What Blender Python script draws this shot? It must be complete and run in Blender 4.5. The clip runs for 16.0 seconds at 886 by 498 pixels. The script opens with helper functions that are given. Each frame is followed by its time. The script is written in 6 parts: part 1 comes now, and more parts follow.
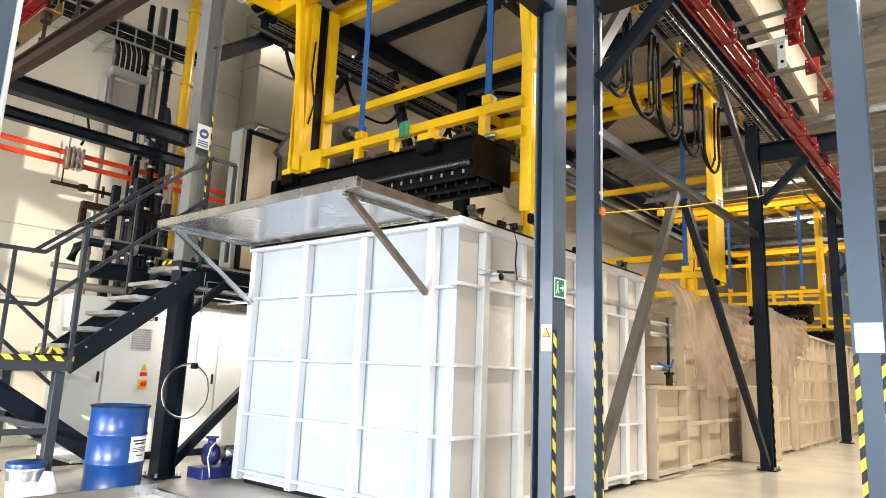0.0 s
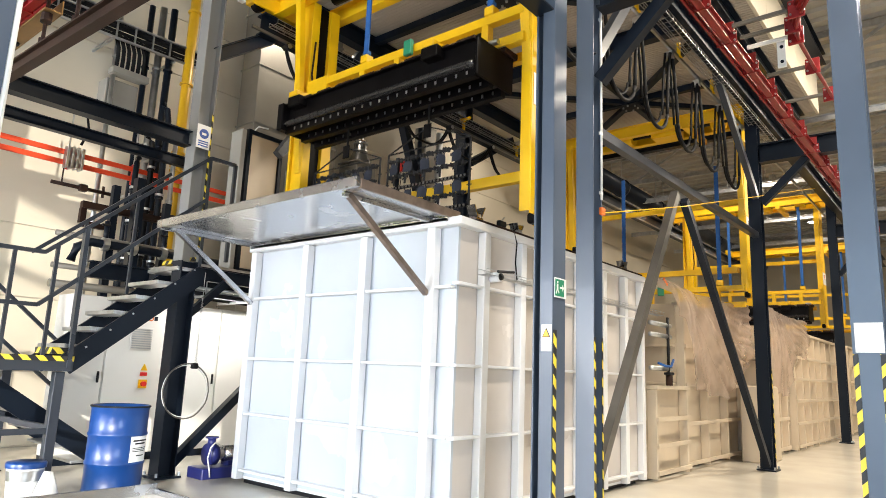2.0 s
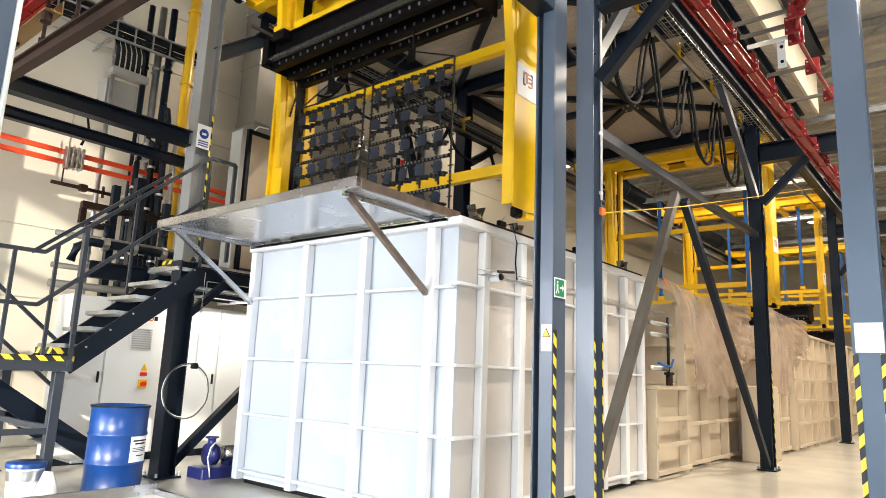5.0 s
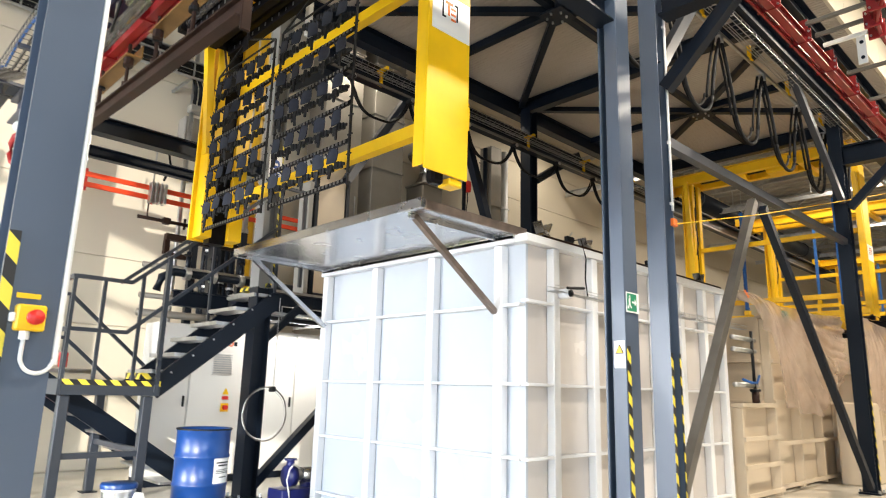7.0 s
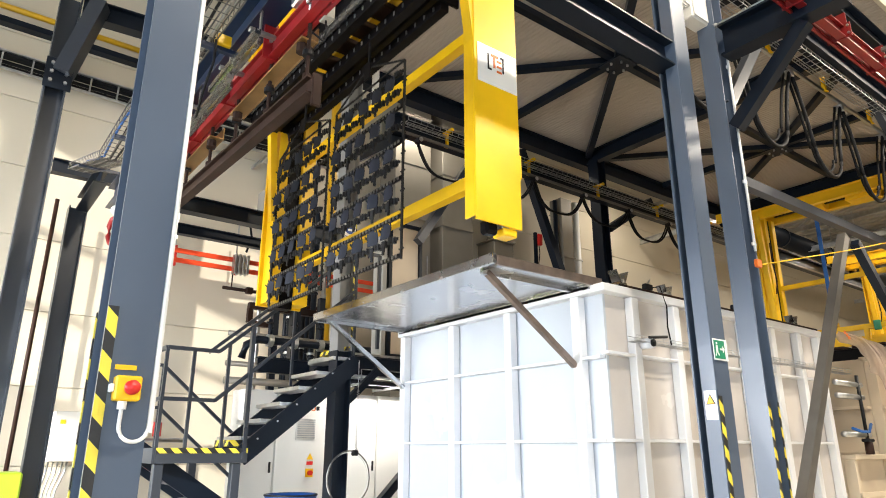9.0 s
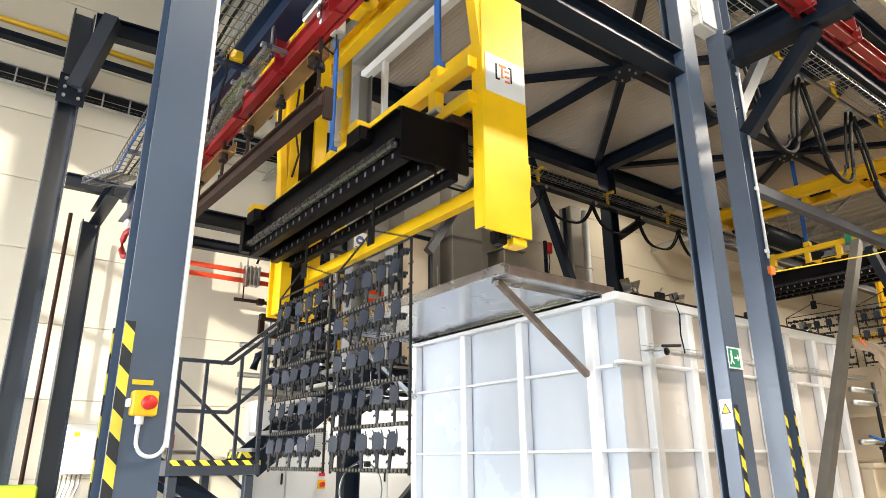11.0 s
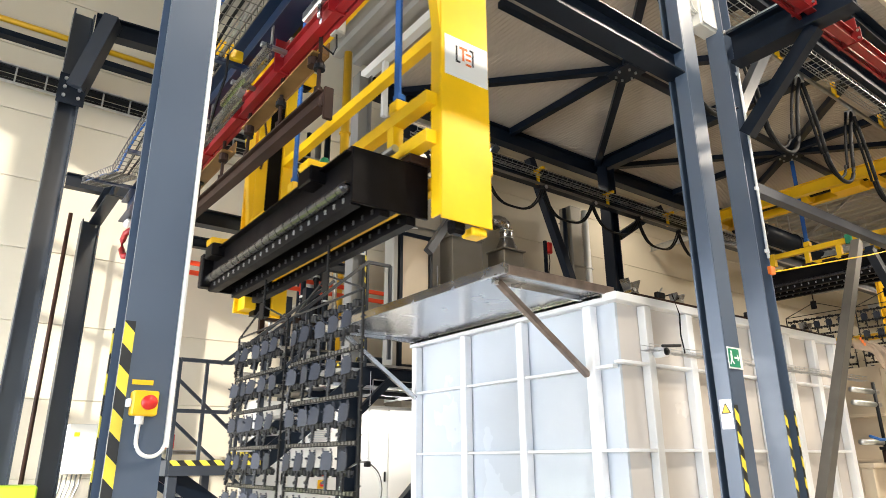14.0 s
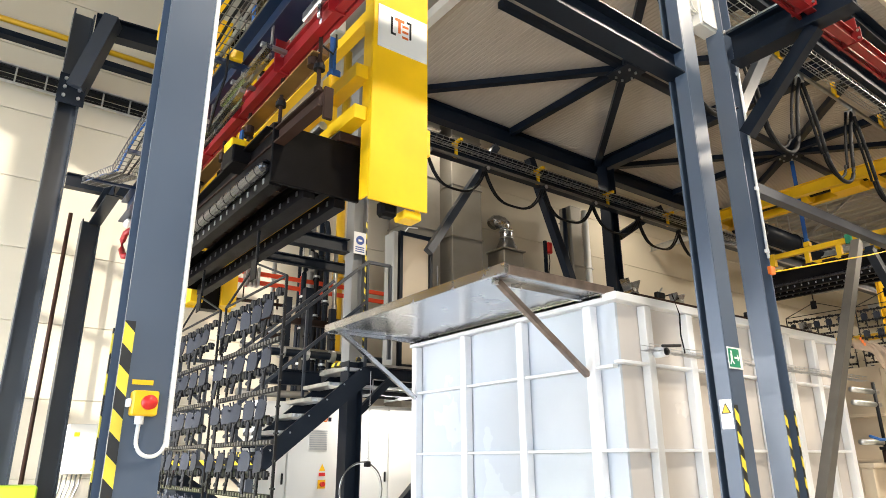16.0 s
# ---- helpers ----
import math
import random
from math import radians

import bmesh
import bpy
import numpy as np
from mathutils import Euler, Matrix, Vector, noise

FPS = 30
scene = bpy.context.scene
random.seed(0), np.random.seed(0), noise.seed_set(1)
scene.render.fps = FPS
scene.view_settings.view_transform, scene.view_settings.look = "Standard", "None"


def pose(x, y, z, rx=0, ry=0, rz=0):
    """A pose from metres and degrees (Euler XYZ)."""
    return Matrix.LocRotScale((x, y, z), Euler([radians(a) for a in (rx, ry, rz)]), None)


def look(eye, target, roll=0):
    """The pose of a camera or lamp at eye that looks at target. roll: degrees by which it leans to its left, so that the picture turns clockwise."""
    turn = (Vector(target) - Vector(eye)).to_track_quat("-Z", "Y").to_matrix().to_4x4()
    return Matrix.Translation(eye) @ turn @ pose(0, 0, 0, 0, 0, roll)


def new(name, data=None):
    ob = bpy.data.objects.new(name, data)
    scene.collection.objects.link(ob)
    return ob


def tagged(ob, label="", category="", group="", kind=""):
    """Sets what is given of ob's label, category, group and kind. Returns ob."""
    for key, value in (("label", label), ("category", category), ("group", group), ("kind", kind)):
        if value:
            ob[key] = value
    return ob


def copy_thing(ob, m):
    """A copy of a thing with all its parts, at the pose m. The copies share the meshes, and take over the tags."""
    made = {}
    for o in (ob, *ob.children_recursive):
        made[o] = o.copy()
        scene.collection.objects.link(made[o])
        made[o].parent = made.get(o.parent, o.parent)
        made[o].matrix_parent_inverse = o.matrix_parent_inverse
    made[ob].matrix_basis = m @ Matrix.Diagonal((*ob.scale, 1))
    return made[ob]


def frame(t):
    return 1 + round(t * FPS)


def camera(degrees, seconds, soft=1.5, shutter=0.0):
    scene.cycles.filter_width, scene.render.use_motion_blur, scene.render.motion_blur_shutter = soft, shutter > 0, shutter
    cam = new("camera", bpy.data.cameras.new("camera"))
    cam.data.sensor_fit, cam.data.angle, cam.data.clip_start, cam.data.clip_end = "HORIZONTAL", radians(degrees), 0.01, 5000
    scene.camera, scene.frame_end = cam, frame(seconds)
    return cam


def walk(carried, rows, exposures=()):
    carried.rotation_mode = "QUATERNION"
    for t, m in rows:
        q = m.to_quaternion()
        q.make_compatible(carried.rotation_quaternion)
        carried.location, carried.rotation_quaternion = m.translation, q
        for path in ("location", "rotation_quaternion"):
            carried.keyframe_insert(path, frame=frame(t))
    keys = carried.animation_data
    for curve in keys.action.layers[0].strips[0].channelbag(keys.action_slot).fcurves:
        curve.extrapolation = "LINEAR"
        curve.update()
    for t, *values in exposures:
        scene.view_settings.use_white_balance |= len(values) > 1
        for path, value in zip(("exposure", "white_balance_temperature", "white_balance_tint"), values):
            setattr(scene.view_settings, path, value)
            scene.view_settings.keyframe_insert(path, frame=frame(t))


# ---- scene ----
cam = camera(68.2, 16.0, 0.9, 0.6)
PATH = [
    (0.0, pose(0, 0, 1.38, 100.605, -2.294, -50.764)),
    (5.3, pose(0, 0, 1.38, 100.605, -2.294, -50.764)),
    (5.5, pose(0.002, 0, 1.38, 100.61, -2.29, -50.68)),
    (6.0, pose(0.016, -0.004, 1.37, 100.736, -2.151, -48.563)),
    (6.5, pose(0.024, -0.011, 1.363, 100.878, -1.993, -45.689)),
    (7.0, pose(0.028, -0.015, 1.367, 102.199, -1.527, -44.37)),
    (7.5, pose(0.026, -0.022, 1.37, 103.971, -0.911, -41.34)),
    (8.0, pose(0.028, -0.026, 1.364, 105.694, -0.481, -39.434)),
    (8.5, pose(0.028, -0.028, 1.363, 106.189, -0.244, -38.384)),
    (9.0, pose(0.025, -0.029, 1.359, 107.089, -0.029, -37.355)),
    (9.6, pose(0.018, -0.028, 1.364, 107.6, 0.15, -36.75)),
    (11.0, pose(0.006, -0.024, 1.371, 107.859, 0.295, -36.423)),
    (16.0, pose(0.006, -0.024, 1.371, 107.859, 0.295, -36.423)),
]
walk(cam, PATH, [(0.0, 0.05), (5.5, 0.08), (9.0, 0.15), (16.0, 0.2)])

# ---- world, sun, large lights ----
SUN_DIR = Vector((0.80, 0.60, -0.25)).normalized()
world = bpy.data.worlds.new("sky")
scene.world = world
world.use_nodes = True
_n = world.node_tree.nodes
_bg = _n["Background"]
_sky = _n.new("ShaderNodeTexSky")
_sky.sky_type = "NISHITA"
_sky.sun_disc = False
_sky.sun_elevation = math.asin(-SUN_DIR.z)
_sky.sun_rotation = math.atan2(-SUN_DIR.x, -SUN_DIR.y)
world.node_tree.links.new(_sky.outputs[0], _bg.inputs[0])
_bg.inputs[1].default_value = 0.12

sun_data = bpy.data.lights.new("sun", "SUN")
sun_data.energy, sun_data.angle, sun_data.color = 5.0, radians(0.6), (1.0, 0.93, 0.82)
sun = new("sun", sun_data)
sun.matrix_world = look((0, 0, 20), Vector((0, 0, 20)) + SUN_DIR)


def area_light(name, at, towards, sx, sy, watts, colour, spread=180):
    d = bpy.data.lights.new(name, "AREA")
    d.shape, d.size, d.size_y, d.energy, d.color = "RECTANGLE", sx, sy, watts, colour
    d.spread = radians(spread)
    ob = new(name, d)
    ob.matrix_world = look(at, towards)
    return ob


# the open gate and tall windows of the west wall let daylight in
area_light("gate_daylight", (-8.85, 0.2, 2.6), (4.7, 2.5, 0.2), 6.6, 5.0, 490, (0.50, 0.73, 1.0), 150)
# added fill without a known source, brightens the left wall and stair
area_light("side_added_fill", (-8.85, 8.4, 2.3), (0.0, 9.4, -1.6), 4.4, 4.2, 1100, (0.86, 0.91, 1.0), 115)
# added fill with no such gate known, lifts the faces towards the aisle
area_light("south_added_fill", (-3.6, -12.85, 2.8), (0.0, 0.0, -4.5), 6.4, 5.4, 750, (0.72, 0.85, 1.0), 120)
# high-bay lamps
HIGH_BAYS = [(2.5, -0.6, 460), (8.0, -0.6, 570), (13.5, -0.6, 520), (19.0, -0.6, 460), (26.0, -0.6, 380), (7.5, 9.9, 75), (14.5, 9.9, 60), (18.5, 5.4, 190), (25.0, 5.4, 200), (32.0, 5.4, 200)]
HB_Z = 8.7
for hx, hy, watts in HIGH_BAYS:
    area_light("bay_glow", (hx, hy, HB_Z - 0.26), (hx, hy, 0), 0.42, 0.42, watts, (1.0, 0.89, 0.74))
scene.view_settings.exposure = 0.0


# ---- materials ----
def material(name, colour, rough=0.5, metal=0.0, vary=0.12, scale=3.0, bump=0.02, fine=90.0, spec=0.5, coat=0.0):
    m = bpy.data.materials.new(name)
    m.use_nodes = True
    t = m.node_tree
    b = t.nodes["Principled BSDF"]
    b.inputs["Metallic"].default_value = metal
    b.inputs["Specular IOR Level"].default_value = spec
    b.inputs["Coat Weight"].default_value = coat
    co = t.nodes.new("ShaderNodeTexCoord")
    n1 = t.nodes.new("ShaderNodeTexNoise")
    n1.inputs["Scale"].default_value, n1.inputs["Detail"].default_value = scale, 5
    n2 = t.nodes.new("ShaderNodeTexNoise")
    n2.inputs["Scale"].default_value, n2.inputs["Detail"].default_value = fine, 3
    for n in (n1, n2):
        t.links.new(co.outputs["Object"], n.inputs["Vector"])
    ramp = t.nodes.new("ShaderNodeMapRange")
    ramp.inputs["From Min"].default_value, ramp.inputs["From Max"].default_value = 0.3, 0.7
    ramp.inputs["To Min"].default_value, ramp.inputs["To Max"].default_value = 1 - vary, 1 + vary * 0.6
    t.links.new(n1.outputs["Fac"], ramp.inputs["Value"])
    mul = t.nodes.new("ShaderNodeVectorMath")
    mul.operation = "SCALE"
    mul.inputs[0].default_value = colour[:3]
    t.links.new(ramp.outputs[0], mul.inputs["Scale"])
    t.links.new(mul.outputs[0], b.inputs["Base Color"])
    rr = t.nodes.new("ShaderNodeMapRange")
    rr.inputs["To Min"].default_value, rr.inputs["To Max"].default_value = max(0.03, rough - 0.12), min(1, rough + 0.12)
    t.links.new(n1.outputs["Fac"], rr.inputs["Value"])
    t.links.new(rr.outputs[0], b.inputs["Roughness"])
    if bump:
        bp = t.nodes.new("ShaderNodeBump")
        bp.inputs["Strength"].default_value, bp.inputs["Distance"].default_value = bump * 8, 0.004
        t.links.new(n2.outputs["Fac"], bp.inputs["Height"])
        t.links.new(bp.outputs[0], b.inputs["Normal"])
    return m


def stripe_material(name, c1, c2, period=0.16):
    m = material(name, c1, 0.45, vary=0.1)
    t = m.node_tree
    b = t.nodes["Principled BSDF"]
    old = b.inputs["Base Color"].links[0].from_socket
    co = t.nodes.new("ShaderNodeTexCoord")
    sep = t.nodes.new("ShaderNodeSeparateXYZ")
    t.links.new(co.outputs["Object"], sep.inputs[0])
    a1 = t.nodes.new("ShaderNodeMath"); a1.operation = "ADD"
    a2 = t.nodes.new("ShaderNodeMath"); a2.operation = "ADD"
    a3 = t.nodes.new("ShaderNodeMath"); a3.operation = "DIVIDE"; a3.inputs[1].default_value = period
    a4 = t.nodes.new("ShaderNodeMath"); a4.operation = "FRACT"
    a5 = t.nodes.new("ShaderNodeMath"); a5.operation = "GREATER_THAN"; a5.inputs[1].default_value = 0.5
    t.links.new(sep.outputs[0], a1.inputs[0]); t.links.new(sep.outputs[1], a1.inputs[1])
    t.links.new(a1.outputs[0], a2.inputs[0]); t.links.new(sep.outputs[2], a2.inputs[1])
    t.links.new(a2.outputs[0], a3.inputs[0]); t.links.new(a3.outputs[0], a4.inputs[0]); t.links.new(a4.outputs[0], a5.inputs[0])
    mix = t.nodes.new("ShaderNodeMix"); mix.data_type = "RGBA"
    t.links.new(a5.outputs[0], mix.inputs["Factor"])
    t.links.new(old, mix.inputs["A"])
    mix.inputs["B"].default_value = (*c2, 1)
    t.links.new(mix.outputs["Result"], b.inputs["Base Color"])
    return m


def film_material():
    m = bpy.data.materials.new("plastic_film")
    m.use_nodes = True
    t = m.node_tree
    out = t.nodes["Material Output"]
    b = t.nodes["Principled BSDF"]
    b.inputs["Base Color"].default_value = (0.66, 0.53, 0.45, 1)
    b.inputs["Roughness"].default_value = 0.13
    tr = t.nodes.new("ShaderNodeBsdfTransparent")
    tl = t.nodes.new("ShaderNodeBsdfTranslucent")
    tl.inputs[0].default_value = (0.72, 0.58, 0.48, 1)
    n = t.nodes.new("ShaderNodeTexNoise")
    n.inputs["Scale"].default_value, n.inputs["Detail"].default_value = 1.6, 6
    co = t.nodes.new("ShaderNodeTexCoord")
    t.links.new(co.outputs["Object"], n.inputs["Vector"])
    mr = t.nodes.new("ShaderNodeMapRange")
    mr.inputs["From Min"].default_value, mr.inputs["From Max"].default_value = 0.3, 0.75
    mr.inputs["To Min"].default_value, mr.inputs["To Max"].default_value = 0.38, 0.74
    t.links.new(n.outputs["Fac"], mr.inputs["Value"])
    m1 = t.nodes.new("ShaderNodeMixShader"); m1.inputs[0].default_value = 0.4
    t.links.new(b.outputs[0], m1.inputs[1]); t.links.new(tl.outputs[0], m1.inputs[2])
    m2 = t.nodes.new("ShaderNodeMixShader")
    t.links.new(mr.outputs[0], m2.inputs[0]); t.links.new(tr.outputs[0], m2.inputs[1]); t.links.new(m1.outputs[0], m2.inputs[2])
    t.links.new(m2.outputs[0], out.inputs["Surface"])
    return m


def glow_material(name, colour, strength):
    m = bpy.data.materials.new(name)
    m.use_nodes = True
    b = m.node_tree.nodes["Principled BSDF"]
    b.inputs["Emission Color"].default_value = (*colour, 1)
    b.inputs["Emission Strength"].default_value = strength
    return m


STEEL = material("anthracite_painted_steel", (0.030, 0.037, 0.050), 0.32, vary=0.12, scale=0.9, bump=0.002)
# same paint as STEEL, raised and blued for the daylight on aisle columns
STEEL_A = material("daylit_blue_grey_steel", (0.074, 0.100, 0.146), 0.33, vary=0.16, scale=0.9, bump=0.002, coat=0.1)
RAW_STEEL = material("bare_grey_steel", (0.14, 0.13, 0.115), 0.34, 0.4, vary=0.2, scale=3, bump=0.004)
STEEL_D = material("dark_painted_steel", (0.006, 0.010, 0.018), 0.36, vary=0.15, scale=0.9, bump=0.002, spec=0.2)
GALV = material("galvanised_steel", (0.55, 0.56, 0.57), 0.36, 1.0, vary=0.2, scale=9, bump=0.01)
STAIN = material("stainless_sheet", (0.52, 0.52, 0.53), 0.25, 1.0, vary=0.15, scale=2.5, bump=0.006)
YELLOW = material("signal_yellow_paint", (0.86, 0.515, 0.003), 0.40, vary=0.12, scale=2.2, bump=0.01, coat=0.05)
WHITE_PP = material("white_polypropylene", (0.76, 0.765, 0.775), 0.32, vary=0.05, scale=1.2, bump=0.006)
# tank front: blue daylight put into a darker, cooler sheet colour
SHEET_PP = material("blue_daylit_sheet", (0.53, 0.57, 0.62), 0.25, vary=0.06, scale=0.9, bump=0.004)
# tank side: stains, and the warm lamp light mixed into the colour
SIDE_PP = material("stained_warm_lit_sheet", (0.64, 0.595, 0.555), 0.25, vary=0.16, scale=0.7, bump=0.004)
# paler grey holds the window light on the stair column's upper part
STEEL_M = material("lit_pale_grey_steel", (0.22, 0.22, 0.215), 0.45, vary=0.12, scale=0.9, bump=0.002)
BEIGE_PP = material("beige_polypropylene", (0.60, 0.50, 0.37), 0.42, vary=0.10, scale=1.2, bump=0.006)
WALLP = material("cream_wall_panel", (0.66, 0.60, 0.48), 0.55, vary=0.05, scale=0.6, bump=0.006)
FLOORM = material("pale_resin_floor", (0.62, 0.58, 0.50), 0.22, vary=0.12, scale=0.7, bump=0.006, fine=25)
DECKM = material("grey_deck_sheet", (0.46, 0.40, 0.335), 0.5, vary=0.08, scale=0.8, bump=0.004)
ROOFM = material("pale_roof_sheet", (0.42, 0.40, 0.36), 0.5, vary=0.08, scale=0.8, bump=0.004)
MAROON = material("maroon_painted_rail", (0.20, 0.008, 0.008), 0.4, vary=0.15)
RED = material("red_painted_rail", (0.27, 0.008, 0.010), 0.4, vary=0.15)
ORANGE_RED = material("orange_red_busbar", (0.80, 0.07, 0.02), 0.4, vary=0.1)
STEEL_B = material("navy_painted_steel", (0.010, 0.022, 0.055), 0.3, vary=0.12, scale=0.9, bump=0.002)
BLACK = material("black_rubber", (0.008, 0.008, 0.009), 0.5, vary=0.3, spec=0.25)
BLACKM = material("black_oiled_steel", (0.0045, 0.0038, 0.0042), 0.40, 0.0, vary=0.4, scale=5, bump=0.012, spec=0.09)
OILED = material("glossy_oiled_steel", (0.016, 0.015, 0.017), 0.22, vary=0.4, scale=9, bump=0.02, spec=0.6)
BROWN = material("rusty_brown_steel", (0.034, 0.017, 0.012), 0.5, 0.0, vary=0.4, scale=6, bump=0.015, spec=0.15)
BARREL = material("blue_drum_paint", (0.003, 0.040, 0.185), 0.34, vary=0.12, scale=4, bump=0.006, coat=0.12)
STRAP = material("blue_webbing", (0.012, 0.095, 0.33), 0.7, vary=0.15, scale=12, bump=0.05, fine=220)
CABLEM = material("black_cable", (0.005, 0.005, 0.006), 0.6, vary=0.2, spec=0.2)
WHITE = material("white_paint", (0.80, 0.80, 0.78), 0.4, vary=0.04)
CABINET = material("light_grey_cabinet", (0.74, 0.73, 0.69), 0.42, vary=0.04, scale=1.0, bump=0.008)
GREEN = material("sign_green", (0.01, 0.22, 0.11), 0.4, vary=0.05)
TAG_GREEN = material("green_housing", (0.03, 0.28, 0.15), 0.4, vary=0.1)
LIME = material("lime_green_paint", (0.42, 0.62, 0.03), 0.4, vary=0.08)
ORANGE = material("orange_plastic", (0.75, 0.16, 0.02), 0.45, vary=0.05)
GREYBOX = material("mid_grey_enclosure", (0.30, 0.29, 0.26), 0.45, vary=0.08)
NAVY = material("navy_pump_paint", (0.014, 0.02, 0.13), 0.35, vary=0.15, bump=0.02)
GREYPART = material("grey_workpiece", (0.019, 0.022, 0.032), 0.5, 0.0, vary=0.4, scale=8, spec=0.22)
SIGNBLUE = material("sign_blue", (0.01, 0.06, 0.30), 0.4, vary=0.03)
REDPL = material("red_plastic", (0.62, 0.02, 0.015), 0.35, vary=0.05)
YPIPE = material("yellow_gas_pipe", (0.72, 0.42, 0.015), 0.35, vary=0.1)
HAZARD = stripe_material("hazard_tape", (0.76, 0.60, 0.05), (0.012, 0.012, 0.012))
STAINED = material("heat_stained_steel", (0.27, 0.21, 0.175), 0.36, 0.6, vary=0.35, scale=7, bump=0.006)
GOLD = material("gold_chromated_steel", (0.30, 0.17, 0.06), 0.38, 0.7, vary=0.25, scale=6, bump=0.01)
FILM = film_material()
LAMPG = glow_material("lamp_glow", (1.0, 0.88, 0.68), 14.0)


# ---- mesh tools ----
def box(bm, x0, x1, y0, y1, z0, z1, bevel=0.0):
    g = bmesh.ops.create_cube(bm, size=1.0)
    for v in g["verts"]:
        v.co = Vector(((x0 + x1) / 2 + v.co.x * (x1 - x0), (y0 + y1) / 2 + v.co.y * (y1 - y0), (z0 + z1) / 2 + v.co.z * (z1 - z0)))
    if bevel:
        es = list({e for v in g["verts"] for e in v.link_edges})
        bmesh.ops.bevel(bm, geom=es, offset=bevel, segments=1, affect="EDGES")
    return bm


def frame_of(p, q, up=(0, 0, 1)):
    p, q = Vector(p), Vector(q)
    d = (q - p)
    ln = d.length
    z = d.normalized()
    u = Vector(up)
    if abs(z.dot(u)) > 0.97:
        u = Vector((0, 1, 0))
    x = u.cross(z).normalized()
    y = z.cross(x)
    return Matrix(((x.x, y.x, z.x, p.x), (x.y, y.y, z.y, p.y), (x.z, y.z, z.z, p.z), (0, 0, 0, 1))), ln


def prism(bm, profile, p, q, up=(0, 0, 1)):
    """Sweeps a closed 2D profile (x across, y up) from p to q."""
    m, ln = frame_of(p, q, up)
    a = [bm.verts.new(m @ Vector((x, y, 0))) for x, y in profile]
    b = [bm.verts.new(m @ Vector((x, y, ln))) for x, y in profile]
    n = len(profile)
    for i in range(n):
        bm.faces.new((a[i], a[(i + 1) % n], b[(i + 1) % n], b[i]))
    bm.faces.new(a[::-1]); bm.faces.new(b)
    bmesh.ops.recalc_face_normals(bm, faces=bm.faces)
    return bm


def bar(bm, p, q, w, h=None, up=(0, 0, 1)):
    h = h or w
    return prism(bm, [(-w / 2, -h / 2), (w / 2, -h / 2), (w / 2, h / 2), (-w / 2, h / 2)], p, q, up)


def ibeam(bm, p, q, h, b, tf=None, tw=None, up=(0, 0, 1)):
    """A rolled I-section: h along up, flanges b wide."""
    tf, tw = tf or h * 0.07, tw or h * 0.045
    H, B, W = h / 2, b / 2, tw / 2
    pr = [(-B, -H), (B, -H), (B, -H + tf), (W, -H + tf), (W, H - tf), (B, H - tf), (B, H), (-B, H), (-B, H - tf), (-W, H - tf), (-W, -H + tf), (-B, -H + tf)]
    return prism(bm, pr, p, q, up)


def channel(bm, p, q, h, b, t, up=(0, 0, 1)):
    """A U-section with its web at x = 0 and flanges towards +x."""
    H = h / 2
    return prism(bm, [(0, -H), (b, -H), (b, -H + t), (t, -H + t), (t, H - t), (b, H - t), (b, H), (0, H)], p, q, up)


def rod(bm, p, q, r, n=10, r2=None):
    m, ln = frame_of(p, q)
    g = bmesh.ops.create_cone(bm, cap_ends=True, segments=n, radius1=r, radius2=r if r2 is None else r2, depth=ln)
    bmesh.ops.transform(bm, matrix=m @ Matrix.Translation((0, 0, ln / 2)), verts=g["verts"])
    return bm


def tube(bm, pts, r, n=8, closed=False):
    """A round tube along a smooth line of points."""
    pts = [Vector(p) for p in pts]
    rings = []
    cnt = len(pts)
    for i, p in enumerate(pts):
        a = pts[(i - 1) % cnt] if closed or i else p
        b = pts[(i + 1) % cnt] if closed or i < cnt - 1 else p
        d = (b - a).normalized()
        u = Vector((0, 0, 1)) if abs(d.z) < 0.9 else Vector((0, 1, 0))
        x = u.cross(d).normalized()
        y = d.cross(x)
        rings.append([bm.verts.new(p + (x * math.cos(2 * math.pi * k / n) + y * math.sin(2 * math.pi * k / n)) * r) for k in range(n)])
    for i in range(cnt if closed else cnt - 1):
        a, b = rings[i], rings[(i + 1) % cnt]
        for k in range(n):
            bm.faces.new((a[k], a[(k + 1) % n], b[(k + 1) % n], b[k]))
    if not closed:
        bm.faces.new(rings[0][::-1]); bm.faces.new(rings[-1])
    return bm


def lathe(bm, prof, n=40, at=(0, 0, 0)):
    """Turns (radius, z) pairs about the upright axis."""
    rings = []
    for r, z in prof:
        rings.append([bm.verts.new((at[0] + r * math.cos(2 * math.pi * k / n), at[1] + r * math.sin(2 * math.pi * k / n), at[2] + z)) for k in range(n)])
    for a, b in zip(rings, rings[1:]):
        for k in range(n):
            bm.faces.new((a[k], a[(k + 1) % n], b[(k + 1) % n], b[k]))
    return bm


def B():
    return bmesh.new()


def finish(name, bm, mat, smooth=False):
    bmesh.ops.recalc_face_normals(bm, faces=bm.faces)
    me = bpy.data.meshes.new(name)
    bm.to_mesh(me)
    bm.free()
    me.materials.append(mat)
    if smooth:
        for p in me.polygons:
            p.use_smooth = True
    return me


def thing(name, at, label, category, group=""):
    """An empty at a thing's base."""
    ob = new(name)
    ob.empty_display_size = 0.1
    ob.location = at
    return tagged(ob, label, category, group)


def home(ob):
    p = Vector(ob.location)
    while ob.parent:
        ob = ob.parent
        p = p + Vector(ob.location)
    return p


